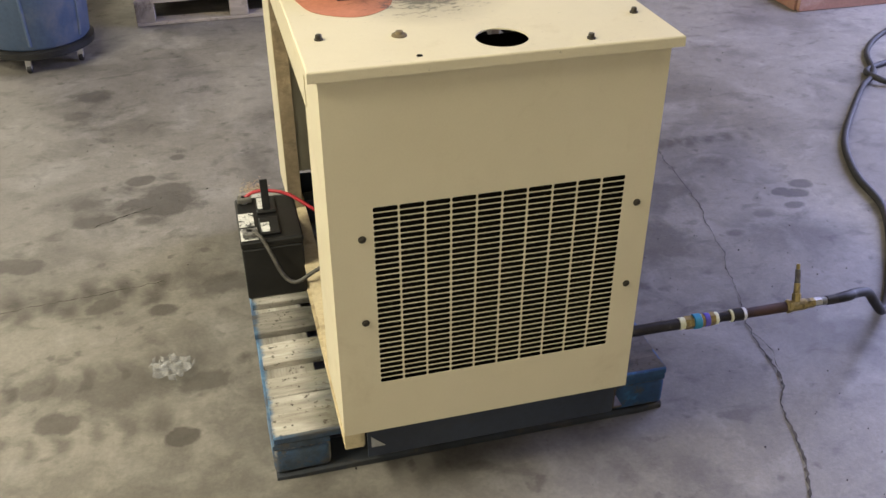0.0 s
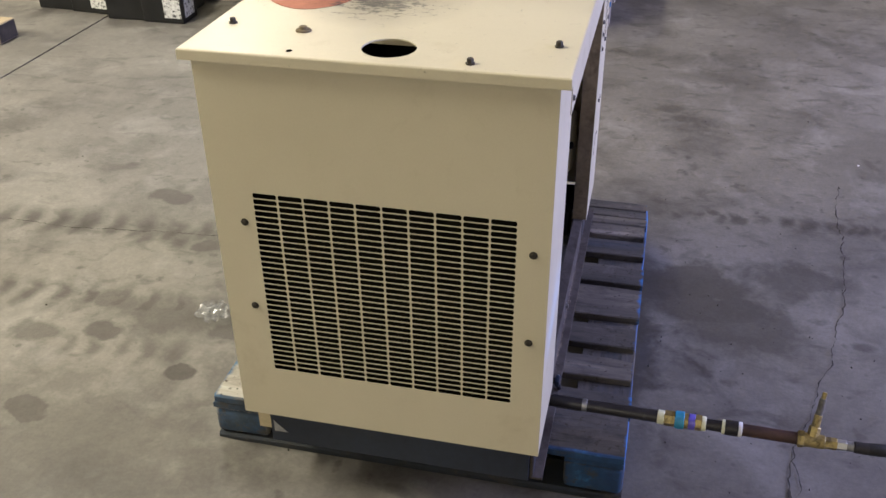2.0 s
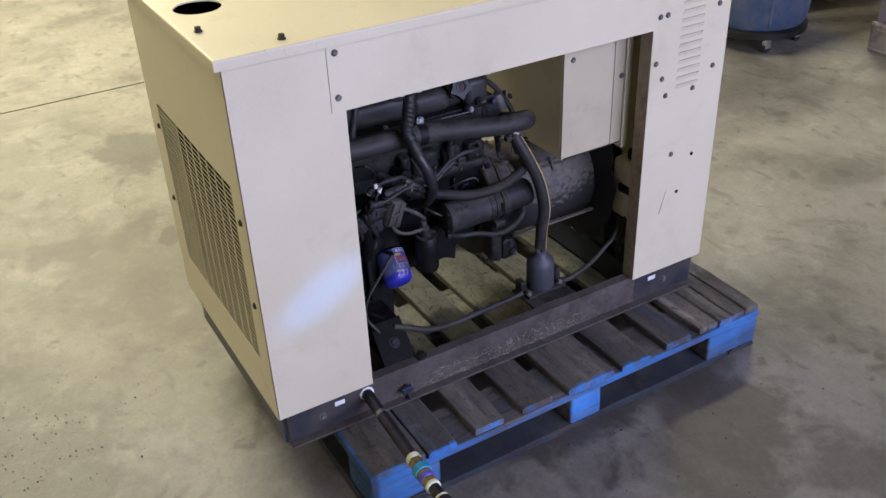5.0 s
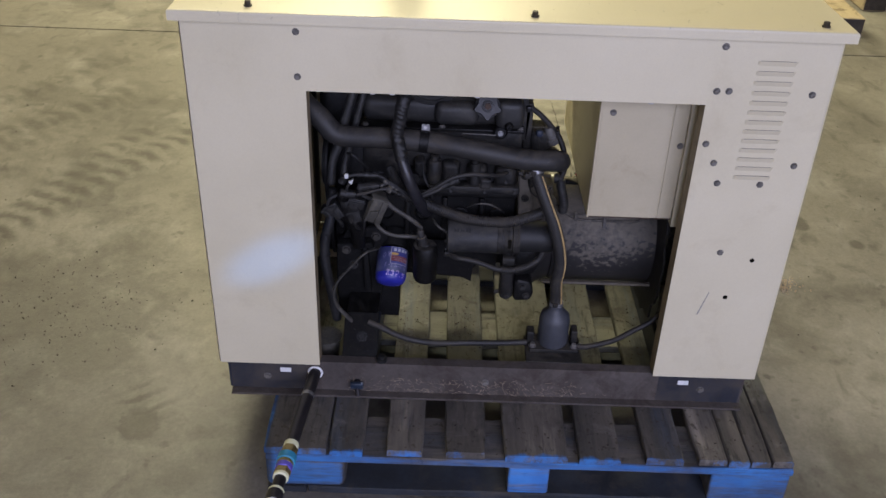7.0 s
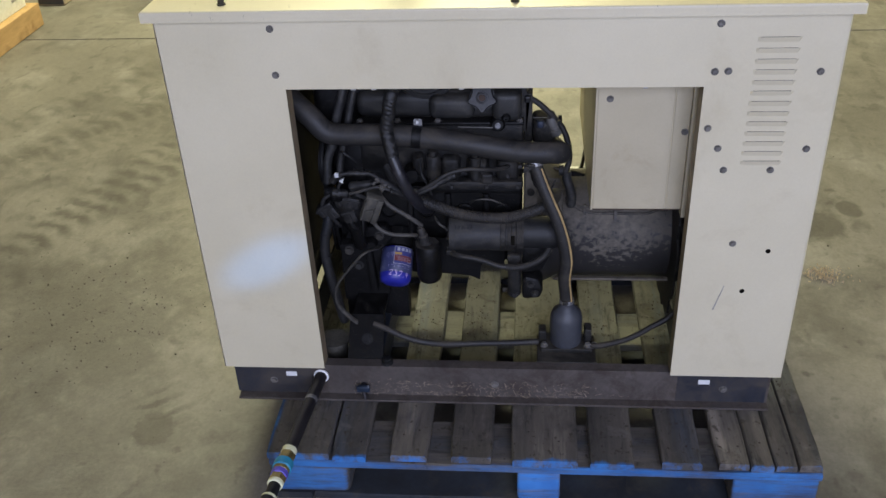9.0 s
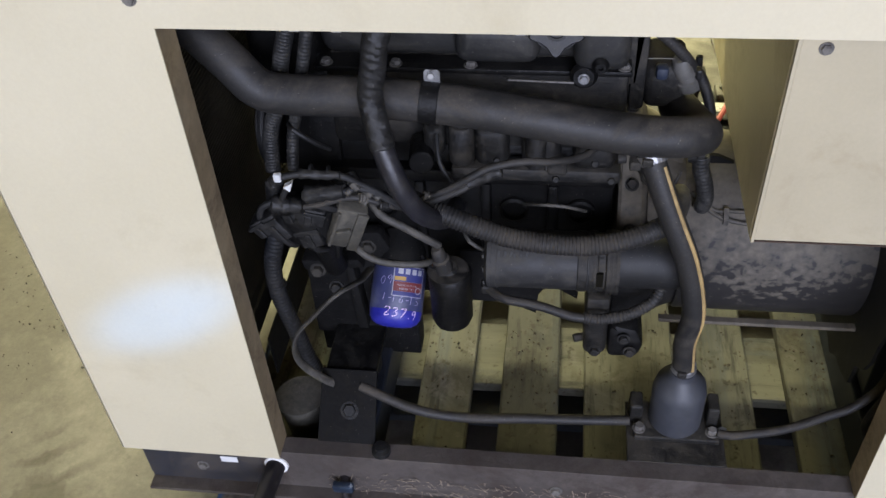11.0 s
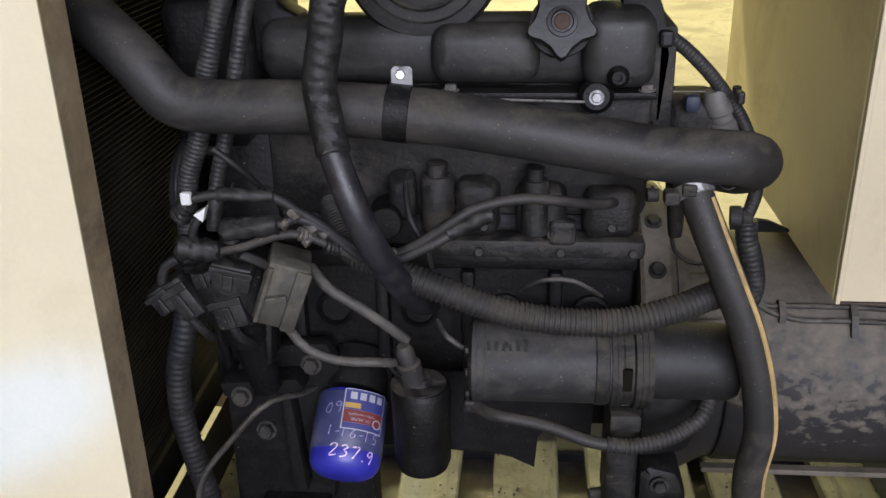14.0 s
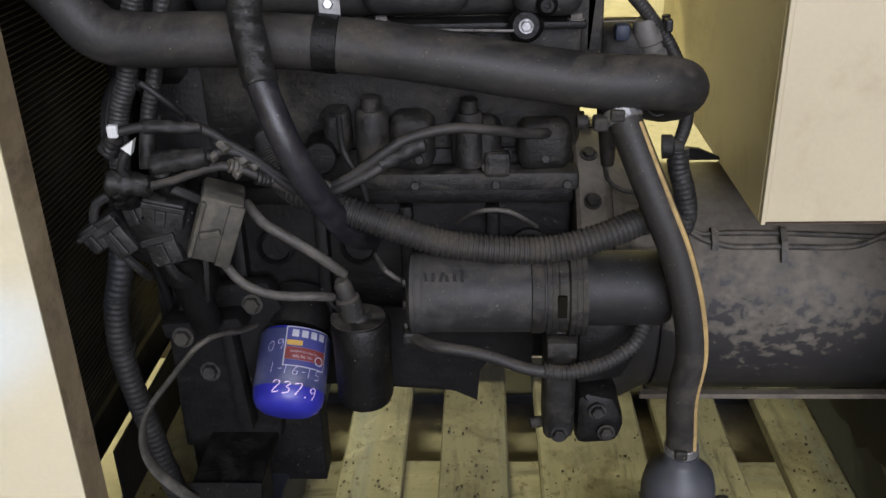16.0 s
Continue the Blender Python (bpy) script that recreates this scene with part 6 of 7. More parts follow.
# ---- alternator barrel, bell housing and rails ----
def barrel_material():
    m = bpy.data.materials.new("black_barrel_with_dust")
    m.use_nodes = True
    nt = m.node_tree
    bsdf = nt.nodes["Principled BSDF"]
    g = nt.nodes.new("ShaderNodeNewGeometry")
    sx = nt.nodes.new("ShaderNodeSeparateXYZ")
    nt.links.new(g.outputs["Position"], sx.inputs[0])
    n = noise_tex(nt, 85, 2, 0.5, (1, 0.8, 1), distort=0.2)
    big = noise_tex(nt, 9, 3, 0.5)
    lvl = maths(nt, "ADD", maths(nt, "MULTIPLY", maths(nt, "SUBTRACT", sx.outputs["Z"], maths(nt, "MULTIPLY_ADD", maths(nt, "ABSOLUTE", maths(nt, "SUBTRACT", sx.outputs["Y"], 0.90)), 0.30, 0.430)), 8.0), maths(nt, "MULTIPLY", maths(nt, "SUBTRACT", n, 0.5), 2.2))
    lvl = maths(nt, "ADD", lvl, maths(nt, "MULTIPLY", maths(nt, "SUBTRACT", big, 0.5), 1.2))
    fade = maths(nt, "MULTIPLY", maths(nt, "SUBTRACT", 1.10, sx.outputs["Y"]), 4.5)
    lvl = maths(nt, "MINIMUM", lvl, fade)
    mask = ramp(nt, lvl, ((0.0, (0.12, 0.12, 0.12)), (0.14, (0.50, 0.50, 0.50)), (0.8, (1, 1, 1))))
    dust = ramp(nt, big, ((0.3, (0.105, 0.092, 0.073)), (0.7, (0.150, 0.133, 0.106))))
    nt.links.new(mix(nt, mask, (0.010, 0.0105, 0.013), mix(nt, 0.45, dust, ramp(nt, noise_tex(nt, 40, 8, 0.75, offset=(4, 4, 1)), ((0.3, (0.2, 0.2, 0.2)), (0.7, (0.8, 0.8, 0.8)))), "OVERLAY")), bsdf.inputs["Base Color"])
    nt.links.new(maths(nt, "MULTIPLY_ADD", mask, 0.35, 0.46), bsdf.inputs["Roughness"])
    bsdf.inputs["Specular IOR Level"].default_value = 0.35
    return m


BARREL = barrel_material()
FOOT = material("dusty_steel_strip", (0.085, 0.072, 0.054), (0.13, 0.112, 0.086), 12, 0.7, dirt=(0.035, 0.03, 0.027), dirt_scale=14)
bm = bmesh.new()
add_lathe(bm, ((0, 0), (0.128, 0), (0.131, 0.004), (0.131, 0.300), (0.126, 0.306), (0.116, 0.345), (0, 0.346)), axis((0.0, 0.794, 0.449), (0.0, 2, 0.449)), 56)
part("alternator_barrel", bm, BARREL, gen, "black alternator barrel with dusty top", smooth=True)
bm = bmesh.new()
add_lathe(bm, ((0, 0), (0.171, 0), (0.175, 0.004), (0.175, 0.030), (0.166, 0.038), (0, 0.038)), axis((-0.030, 0.7035, 0.449), (-0.030, 2, 0.449)), 56)
part("bell_housing", bm, BARREL, gen, "dusty bell housing", smooth=True)
part("bell_cone", turned(((0, 0), (0.158, 0), (0.138, 0.040), (0.134, 0.052), (0, 0.052)), (-0.012, 0.7418, 0.449), (-0.012, 2, 0.449), 48), BARREL, gen, smooth=True)
for k in range(7):
    a = radians(8 + k * 20)
    c_, s_ = math.cos(a), math.sin(a)
    part("bell_bolt", hex_bolt(bmesh.new(), (-0.030 + 0.1752 * c_, 0.720, 0.449 + 0.1752 * s_), (c_, 0, s_), 0.007, 0.007), ENGINE_DUSTY, gen)
    part("bell_rib", box((0.130, 0.744, -0.004), (0.145, 0.790, 0.004), 0.002, Matrix.Translation((0.0, 0, 0.449)) @ Matrix.Rotation(-a - 0.15, 4, "Y")), BARREL, gen, smooth=True)
CONDUIT = grimy("dusty_brown_cable", (0.020, 0.018, 0.015), (0.040, 0.036, 0.030), (0.13, 0.115, 0.092), 20, 0.6, 0.54, 0.12)
part("conduit", tube([(0.075, 0.800, 0.560), (0.092, 0.830, 0.5445), (0.093, 0.848, 0.5445), (0.094, 0.913, 0.5445), (0.096, 0.996, 0.5415), (0.098, 1.03, 0.540), (0.09, 1.07, 0.55)], 0.0028, 8), CONDUIT, gen, smooth=True)
part("conduit", tube([(0.080, 0.805, 0.555), (0.097, 0.833, 0.5400), (0.101, 0.847, 0.5370), (0.104, 0.865, 0.5340), (0.104, 0.912, 0.5340), (0.104, 0.981, 0.5330), (0.099, 1.012, 0.541), (0.09, 1.05, 0.552)], 0.0030, 8), CONDUIT, gen, smooth=True)
for y, z0_ in ((0.842, 0.5310), (0.912, 0.5200)):
    cx_ = math.sqrt(0.131 ** 2 - (z0_ - 0.449) ** 2)
    clip = part("conduit_clip", prism(((0.0905, 0.5500), (cx_ + 0.001, z0_), (cx_ + 0.0055, z0_ + 0.001), (0.1065, 0.541), (0.0955, 0.5515)), y, y + 0.0065, "y"), CONDUIT, gen)
part("barrel_bolt", hex_bolt(bmesh.new(), (0.026, 0.885, 0.5775), (0.2, 0, 1), 0.007, 0.007), ENGINE_DUSTY, gen)
bm = box((0.121, 0.775, 0.365), (0.132, 1.150, 0.371), 0.001)
part("alternator_foot", bm, FOOT, gen, "rusty steel foot rail")
part("alternator_foot", box((-0.132, 0.775, 0.365), (-0.121, 1.150, 0.371), 0.001), SKID_DIRTY, gen)
for x in (-0.12, 0.12):
    part("foot_post", box((x - 0.02, 1.085, 0.2335), (x + 0.02, 1.125, 0.3655), 0.003), SKID, gen)
part("cross_beam", box((-0.300, 1.075, 0.150), (0.266, 1.135, 0.2335), 0.004), SKID, gen)
part("cross_beam", box((-0.300, 0.300, 0.150), (0.266, 0.372, 0.2345), 0.004), SKID, gen)
part("alternator_end", turned(((0, 0), (0.10, 0), (0.105, 0.01), (0.09, 0.04), (0, 0.042)), (0, 1.1415, 0.449), (0, 2, 0.449), 32), ENGINE, gen, smooth=True)
outline = [(0.045 + (0.172 + 0.010 * math.sin(k * 2.3) + 0.006 * math.sin(k * 5.1)) * math.cos(a), 0.455 + (0.198 + 0.010 * math.sin(k * 2.3) + 0.006 * math.sin(k * 5.1)) * math.sin(a)) for k, a in ((k, 2 * math.pi * k / 36) for k in range(36))]
part("torn_shield", prism(outline, 1.045, 1.050, "y"), RUBBER_DARK, gen, "torn black rubber shield")

# ---- control box hung over the alternator ----
STAINED = material("stained_olive_cream", (0.50, 0.445, 0.29), (0.56, 0.50, 0.34), 3, 0.45, bump=0.05, fine=200, dirt=(0.30, 0.25, 0.155), dirt_scale=5, dirt_at=(0.50, 0.82), grain_mix=0.05)
BOX_FACE = material("dusty_cream_box_face", (0.41, 0.36, 0.245), (0.47, 0.415, 0.285), 4, 0.5, bump=0.05, fine=200, dirt=(0.33, 0.27, 0.17), dirt_scale=8, dirt_at=(0.55, 0.85), grain_mix=0.05)
bm = box((-0.280, 0.847, 0.6165), (0.226, 1.030, 0.985), 0.002)
cb = part("control_box", bm, STAINED, gen, "cream sheet-metal control box")
part("control_box_door", prism(((0.852, 0.6185), (1.004, 0.6185), (1.004, 0.980), (0.852, 0.980)), 0.2265, 0.2300, "x", 0.001), BOX_FACE, cb)
part("box_edge", prism(((1.007, 0.6185), (1.038, 0.6185), (1.038, 0.980), (1.007, 0.980)), 0.2265, 0.2290, "x"), BOX_FACE, cb)
part("box_lip", box((0.2265, 0.8475, 0.6170), (0.2330, 0.8515, 0.9820), 0.0008), BOX_FACE, cb)
part("box_lip", box((0.2265, 0.8520, 0.6170), (0.2318, 1.0380, 0.6182), 0.0004), RUST, cb, "thin rusty lower lip")
for y, z in ((0.876, 0.873), (1.030, 0.80)):
    part("box_screw", hex_bolt(bmesh.new(), (0.230, y, z), (1, 0, 0), 0.0055, 0.004), BOLT, cb)
part("box_post", box((0.205, 1.0395, 0.60), (0.235, 1.058, 1.07), 0.001), CREAM, gen)
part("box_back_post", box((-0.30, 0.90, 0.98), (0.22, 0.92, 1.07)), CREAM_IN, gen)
# coolant bottle behind the rear sheet
BOTTLE = material("yellowed_translucent_plastic", (0.60, 0.56, 0.43), (0.68, 0.64, 0.50), 10, 0.4)
bt = part("coolant_bottle", box((0.170, 1.070, 0.372), (0.262, 1.165, 0.545), 0.016, seg=3), BOTTLE, gen, "yellowed plastic coolant bottle", smooth=True)
part("bottle_cap", turned(((0, 0), (0.028, 0), (0.028, 0.018), (0.024, 0.022), (0, 0.022)), (0.222, 1.115, 0.546), (0.222, 1.115, 1), 24), BLACK_PLASTIC, bt, smooth=True)
part("bottle_strap", box((0.205, 1.066, 0.455), (0.262, 1.0705, 0.478), 0.004), BLACK_PLASTIC, bt)
part("bottle_tube", tube([(0.235, 1.075, 0.385), (0.238, 1.062, 0.34), (0.232, 1.058, 0.29), (0.22, 1.07, 0.25)], 0.006, 10), RUBBER, gen, smooth=True)

# ---- lift pump under the fuel hose, cable along the rail ----
pb = box((0.180, 0.748, 0.2345), (0.246, 0.868, 0.244), 0.002)
add_box(pb, (0.185, 0.742, 0.236), (0.215, 0.760, 0.272), 0.003)
add_box(pb, (0.190, 0.850, 0.236), (0.222, 0.866, 0.284), 0.003)
pump = part("pump_base", pb, ENGINE_DUSTY, gen, "grimy pump bracket bolted to the skid")
part("pump_bulb", turned(((0, 0), (0.034, 0), (0.0375, 0.006), (0.0375, 0.070), (0.034, 0.086), (0.020, 0.100), (0.0175, 0.104), (0.0175, 0.112), (0, 0.112)), (0.212, 0.806, 0.2445), (0.210, 0.806, 1), 32), material("grey_black_rubber_bulb", (0.035, 0.038, 0.046), (0.055, 0.058, 0.066), 10, 0.55), pump, "smooth grey-black rubber bulb", smooth=True)
for y in (0.755, 0.858, 0.872):
    part("pump_bolt", hex_bolt(bmesh.new(), (0.232, y, 0.2445), (0, 0, 1), 0.007, 0.009), STEEL if y > 0.86 else BOLT, pump)
cb_pts = [(0.230, 0.350, 0.300), (0.238, 0.382, 0.290), (0.240, 0.420, 0.270), (0.238, 0.463, 0.254), (0.232, 0.520, 0.243), (0.226, 0.600, 0.2425), (0.222, 0.680, 0.2425), (0.220, 0.742, 0.246)]
part("rail_cable", tube(cb_pts, 0.0075, 12), RUBBER, gen, "grey cable lying along the skid rail", smooth=True)
part("rail_cable", tube([(0.235, 0.866, 0.250), (0.240, 0.885, 0.252), (0.240, 0.950, 0.274), (0.240, 1.000, 0.310), (0.238, 1.030, 0.330), (0.225, 1.060, 0.355), (0.20, 1.08, 0.366)], 0.0065, 12), RUBBER, gen, smooth=True)

# ---- gas pipe from the skid to the hose ----
BLACK_IRON = material("black_iron_pipe", (0.014, 0.013, 0.015), (0.03, 0.027, 0.028), 14, 0.42, 0.3, dirt=(0.10, 0.09, 0.085), dirt_scale=18, dirt_at=(0.6, 0.75))
RUST_IRON = material("rusty_iron_nipple", (0.045, 0.024, 0.02), (0.075, 0.04, 0.032), 18, 0.6, 0.3)
BRASS = material("yellow_brass", (0.30, 0.235, 0.09), (0.38, 0.30, 0.13), 24, 0.42, 0.7, bump=0.08, dirt=(0.11, 0.085, 0.04), dirt_scale=40, dirt_at=(0.48, 0.66))
TAPE = material("pale_yellow_thread_tape", (0.66, 0.66, 0.42), (0.76, 0.76, 0.52), 30, 0.7)
WHITE_TAPE = material("white_thread_tape", (0.7, 0.7, 0.68), (0.8, 0.8, 0.78), 40, 0.7, dirt=(0.3, 0.3, 0.3), dirt_scale=40)
BLUE_BAND = material("blue_valve_band", (0.03, 0.22, 0.36), (0.04, 0.28, 0.44), 20, 0.5)
VIOLET = material("violet_print_band", (0.10, 0.08, 0.42), (0.14, 0.11, 0.5), 20, 0.4)
A, B = Vector((0.272, 0.229, 0.199)), Vector((0.905, 0.186, 0.228))


def along(d):
    return A + (B - A).normalized() * d


def ring(name, d0, d1, r, mat, label="", seg=24, bev=0.0015):
    return part(name, rod(along(d0), along(d1), r, bev, seg), mat, pipe, label, smooth=seg > 8)


pipe = thing("gas_pipe", (0.56, 0.21, 0.1405), "black iron gas pipe with brass valve and tee on the pallet", "pipe")
ring("elbow_collar", 0.020, 0.040, 0.0185, WHITE_TAPE, "white-taped coupling at the skid")
ring("pipe", 0.030, 0.300, 0.0145, BLACK_IRON)
ring("tape_patch", 0.122, 0.136, 0.0150, ZINC)
ring("tape_wrap", 0.296, 0.312, 0.0165, TAPE, "pale yellow tape")
ring("hex_fitting", 0.311, 0.336, 0.0180, BRASS, "brass hexagon", 6)
ring("valve_band", 0.335, 0.356, 0.0205, BLUE_BAND, "blue band")
ring("brass_body", 0.355, 0.366, 0.0175, BRASS)
ring("print_band", 0.365, 0.380, 0.0182, VIOLET, "violet printed band")
ring("hex_fitting", 0.379, 0.395, 0.0182, BRASS, "", 6)
ring("tape_wrap", 0.394, 0.404, 0.0168, TAPE)
ring("nipple", 0.403, 0.440, 0.0130, BLACK_IRON)
ring("tape_wrap", 0.438, 0.446, 0.0168, TAPE)
ring("coupling", 0.445, 0.474, 0.0175, BLACK_IRON)
ring("tape_wrap", 0.473, 0.482, 0.0168, WHITE_TAPE)
ring("nipple", 0.480, 0.605, 0.0138, RUST_IRON, "rusty iron nipple")
ring("tee_body", 0.598, 0.655, 0.0155, BRASS, "brass tee")
ring("tee_nut", 0.600, 0.612, 0.0190, BRASS, "", 6)
ring("hex_fitting", 0.654, 0.680, 0.0135, BRASS, "", 6)
ring("zinc_fitting", 0.679, 0.700, 0.0125, STEEL, "", 6)
ring("zinc_fitting", 0.699, 0.715, 0.0110, ZINC)
ring("ferrule", 0.714, 0.745, 0.0130, BLACK_IRON)
T0 = along(0.628)
T1 = T0 + Vector((0.012, 0.040, 0.088))
for nm, a, b, r_, mt, sg in (("stem_hex", 0.00, 0.34, 0.0125, BRASS, 6), ("stem", 0.33, 0.62, 0.0085, BRASS, 16), ("stem_cap", 0.60, 1.0, 0.0074, CAST, 12), ("stem_tip", 0.99, 1.15, 0.0052, BRASS, 10)):
    part(nm, rod(T0.lerp(T1, a), T0.lerp(T1, b), r_, 0.001, sg), mt, pipe, smooth=sg > 6)

# small blue petcock beside the pipe
pet = thing("drain_petcock", (0.330, 0.328, 0.148), "small dark blue drain petcock on the skid rail", "valve")
part("petcock_body", rod((0.276, 0.328, 0.176), (0.322, 0.328, 0.176), 0.008), BLACK_IRON, pet, smooth=True)
# Pale flecks in the navy are painted glints.
part("petcock_handle", box((0.318, 0.312, 0.168), (0.330, 0.344, 0.186), 0.004, None), material("navy_handle_glints", (0.010, 0.016, 0.028), (0.022, 0.034, 0.055), 60, 0.35, dirt=(0.30, 0.33, 0.36), dirt_scale=110, dirt_at=(0.60, 0.64)), pet, smooth=True)
part("petcock_spout", rod((0.322, 0.328, 0.176), (0.330, 0.332, 0.150), 0.006), BLACK_IRON, pet, smooth=True)

hose = thing("floor_hose", (1.8, 1.1, 0), "black rubber air hose snaking over the concrete", "hose")
E0 = along(0.740)
part("hose_tube", tube([E0, E0 + Vector((0.05, 0.002, 0.002)), (1.08, 0.200, 0.222), (1.160, 0.232, 0.192), (1.225, 0.262, 0.125), (1.310, 0.310, 0.045), (1.42, 0.42, 0.0175), (1.58, 0.62, 0.0165), (1.740, 0.880, 0.0165), (1.800, 1.120, 0.0165), (1.930, 1.380, 0.0165), (2.150, 1.640, 0.0165), (2.360, 1.860, 0.018), (2.50, 1.98, 0.020), (2.66, 2.25, 0.0165), (2.93, 2.47, 0.0165), (3.4, 2.7, 0.0165)], 0.0140, 14, 0.02), RUBBER_DARK, hose, smooth=True)
part("hose_tube", tube([(3.3, 1.95, 0.0165), (2.85, 1.90, 0.0165), (2.55, 1.86, 0.0165), (2.46, 1.90, 0.030), (2.52, 2.04, 0.0165), (2.9, 2.15, 0.0165), (3.4, 2.2, 0.0165)], 0.0140, 14, 0.02), RUBBER_DARK, hose, smooth=True)

# ---- battery on the pallet ----
BATT_LABEL = material("worn_white_label", (0.50, 0.50, 0.48), (0.60, 0.60, 0.58), 30, 0.5, dirt=(0.06, 0.06, 0.06), dirt_scale=55, dirt_at=(0.52, 0.58))


def lead_battery(name, at, label, group=""):
    """A starter battery, 0.17 by 0.25 by 0.2 metres."""
    b = thing(name, at, label, "battery", group)
    bm = box((-0.085, -0.125, 0.0), (0.085, 0.125, 0.168), 0.006)
    bmesh.ops.transform(bm, matrix=at if isinstance(at, Matrix) else pose(*at), verts=bm.verts)
    part("case", bm, BLACK_PLASTIC, b)
    m = at if isinstance(at, Matrix) else pose(*at)
    for nm, lo, hi, bv, mt in (("cover", (-0.087, -0.127, 0.168), (0.087, 0.127, 0.192), 0.006, BLACK_PLASTIC), ("vent_cap", (-0.028, -0.105, 0.192), (0.028, -0.015, 0.203), 0.004, BLACK_PLASTIC),
                               ("vent_cap", (-0.028, 0.015, 0.192), (0.028, 0.105, 0.203), 0.004, BLACK_PLASTIC)):
        part(nm, add_box(bmesh.new(), lo, hi, bv, m), mt, b)
    return b, m


bat, bmx = lead_battery("starter_battery", pose(-0.432, 0.835, 0.1412), "black starter battery with red and grey cables on the pallet")
for lo, hi in (((-0.083, -0.120, 0.1925), (-0.035, -0.055, 0.1945)), ((-0.083, -0.045, 0.1925), (-0.040, 0.030, 0.1945)), ((-0.024, -0.100, 0.2032), (0.000, -0.050, 0.2045)), ((-0.024, 0.03, 0.2032), (0.005, 0.095, 0.2045))):
    part("label", add_box(bmesh.new(), lo, hi, 0.0004, bmx), BATT_LABEL, bat, "worn white sticker")
for y, c in ((-0.100, "front"), (0.095, "rear")):
    part("post", rod(bmx @ Vector((-0.058, y, 0.192)), bmx @ Vector((-0.058, y, 0.214)), 0.009), STEEL, bat, smooth=True)
    part("terminal_clamp", add_box(bmesh.new(), (-0.078, y - 0.016, 0.198), (-0.036, y + 0.016, 0.214), 0.004, bmx), CAST if y > 0 else ZINC, bat)
part("carry_strap", add_box(bmesh.new(), (-0.010, -0.004, 0.196), (0.012, 0.004, 0.296), 0.002, bmx @ Matrix.Rotation(radians(-8), 4, "X")), BLACK_PLASTIC, bat, "upright black carry handle")
RED_CABLE = material("red_battery_cable", (0.28, 0.012, 0.02), (0.36, 0.018, 0.024), 14, 0.45)
part("red_cable", tube([(-0.487, 0.930, 0.350), (-0.470, 0.933, 0.362), (-0.430, 0.930, 0.368), (-0.370, 0.905, 0.364), (-0.310, 0.865, 0.335), (-0.25, 0.82, 0.30)], 0.0052, 10), RED_CABLE, bat, "red battery cable", smooth=True)
part("grey_cable", tube([(-0.482, 0.728, 0.352), (-0.462, 0.700, 0.350), (-0.440, 0.668, 0.310), (-0.415, 0.640, 0.255), (-0.385, 0.620, 0.240), (-0.340, 0.620, 0.262), (-0.28, 0.63, 0.29)], 0.0058, 10), GREY_WIRE, bat, "grey earth cable", smooth=True)

# ---- things on the far side of the hall ----
CAN_BLUE = material("grey_blue_bin_plastic", (0.045, 0.070, 0.125), (0.058, 0.088, 0.15), 5, 0.5, bump=0.1, dirt=(0.12, 0.13, 0.16), dirt_scale=4)
bin_ = thing("rubbish_bin", (-1.335, 3.275, 0), "grey-blue plastic rubbish bin on a castered dolly", "bin")
body = part("bin_body", turned(((0, 0), (0.235, 0), (0.245, 0.012), (0.300, 0.66), (0.315, 0.665), (0.315, 0.69), (0.292, 0.69), (0.230, 0.02), (0, 0.02)), (-1.335, 3.275, 0.115), (-1.335, 3.275, 1), 44), CAN_BLUE, bin_, smooth=True)
for k in range(6):
    a = k * math.pi / 3 + 0.5
    c, s = math.cos(a), math.sin(a)
    part("rib", rod((-1.335 + 0.246 * c, 3.275 + 0.246 * s, 0.14), (-1.335 + 0.300 * c, 3.275 + 0.300 * s, 0.76), 0.008, seg=8), CAN_BLUE, bin_, smooth=True)
dolly = part("dolly", turned(((0, 0), (0.250, 0), (0.262, 0.006), (0.262, 0.034), (0.250, 0.040), (0, 0.040)), (-1.335, 3.275, 0.073), (-1.335, 3.275, 1), 40), BLACK_PLASTIC, bin_, smooth=True)
for k in range(5):
    a = k * 2 * math.pi / 5 - 1.75
    x, y = -1.335 + 0.215 * math.cos(a), 3.275 + 0.215 * math.sin(a)
    cst = part("caster", box((x - 0.014, y - 0.018, 0.022), (x + 0.014, y + 0.018, 0.072), 0.004), STEEL, bin_)
    part("wheel", rod((x - 0.011, y, 0.024), (x + 0.011, y, 0.024), 0.0235, 0.003, 18), RUBBER, cst, smooth=True)


def stringer_pallet(name, x0, y0, w, d, label, mats, rz=0.0):
    """A four-way wooden pallet, its boards across x."""
    p = thing(name, (x0 + w / 2, y0 + d / 2, 0), label, "pallet", "pallets by the far wall")
    n = 7
    for k in range(n):
        y = y0 + k * (d - 0.10) / (n - 1)
        part("deck_board", box((x0, y, 0.122), (x0 + w, y + 0.10, 0.141), 0.003), mats[0], p)
    for x in (x0, x0 + w / 2 - 0.05, x0 + w - 0.10):
        part("stringer_board", box((x, y0, 0.103), (x + 0.10, y0 + d, 0.1215), 0.002), mats[1], p)
        for y in (y0, y0 + d / 2 - 0.05, y0 + d - 0.12):
            part("block", box((x, y, 0.0195), (x + 0.10, y + 0.12, 0.1025), 0.004), mats[1], p)
    for y in (y0, y0 + d / 2 - 0.05, y0 + d - 0.1):
        part("bottom_board", box((x0, y, 0.001), (x0 + w, y + 0.10, 0.019), 0.003), mats[0], p)
    return p


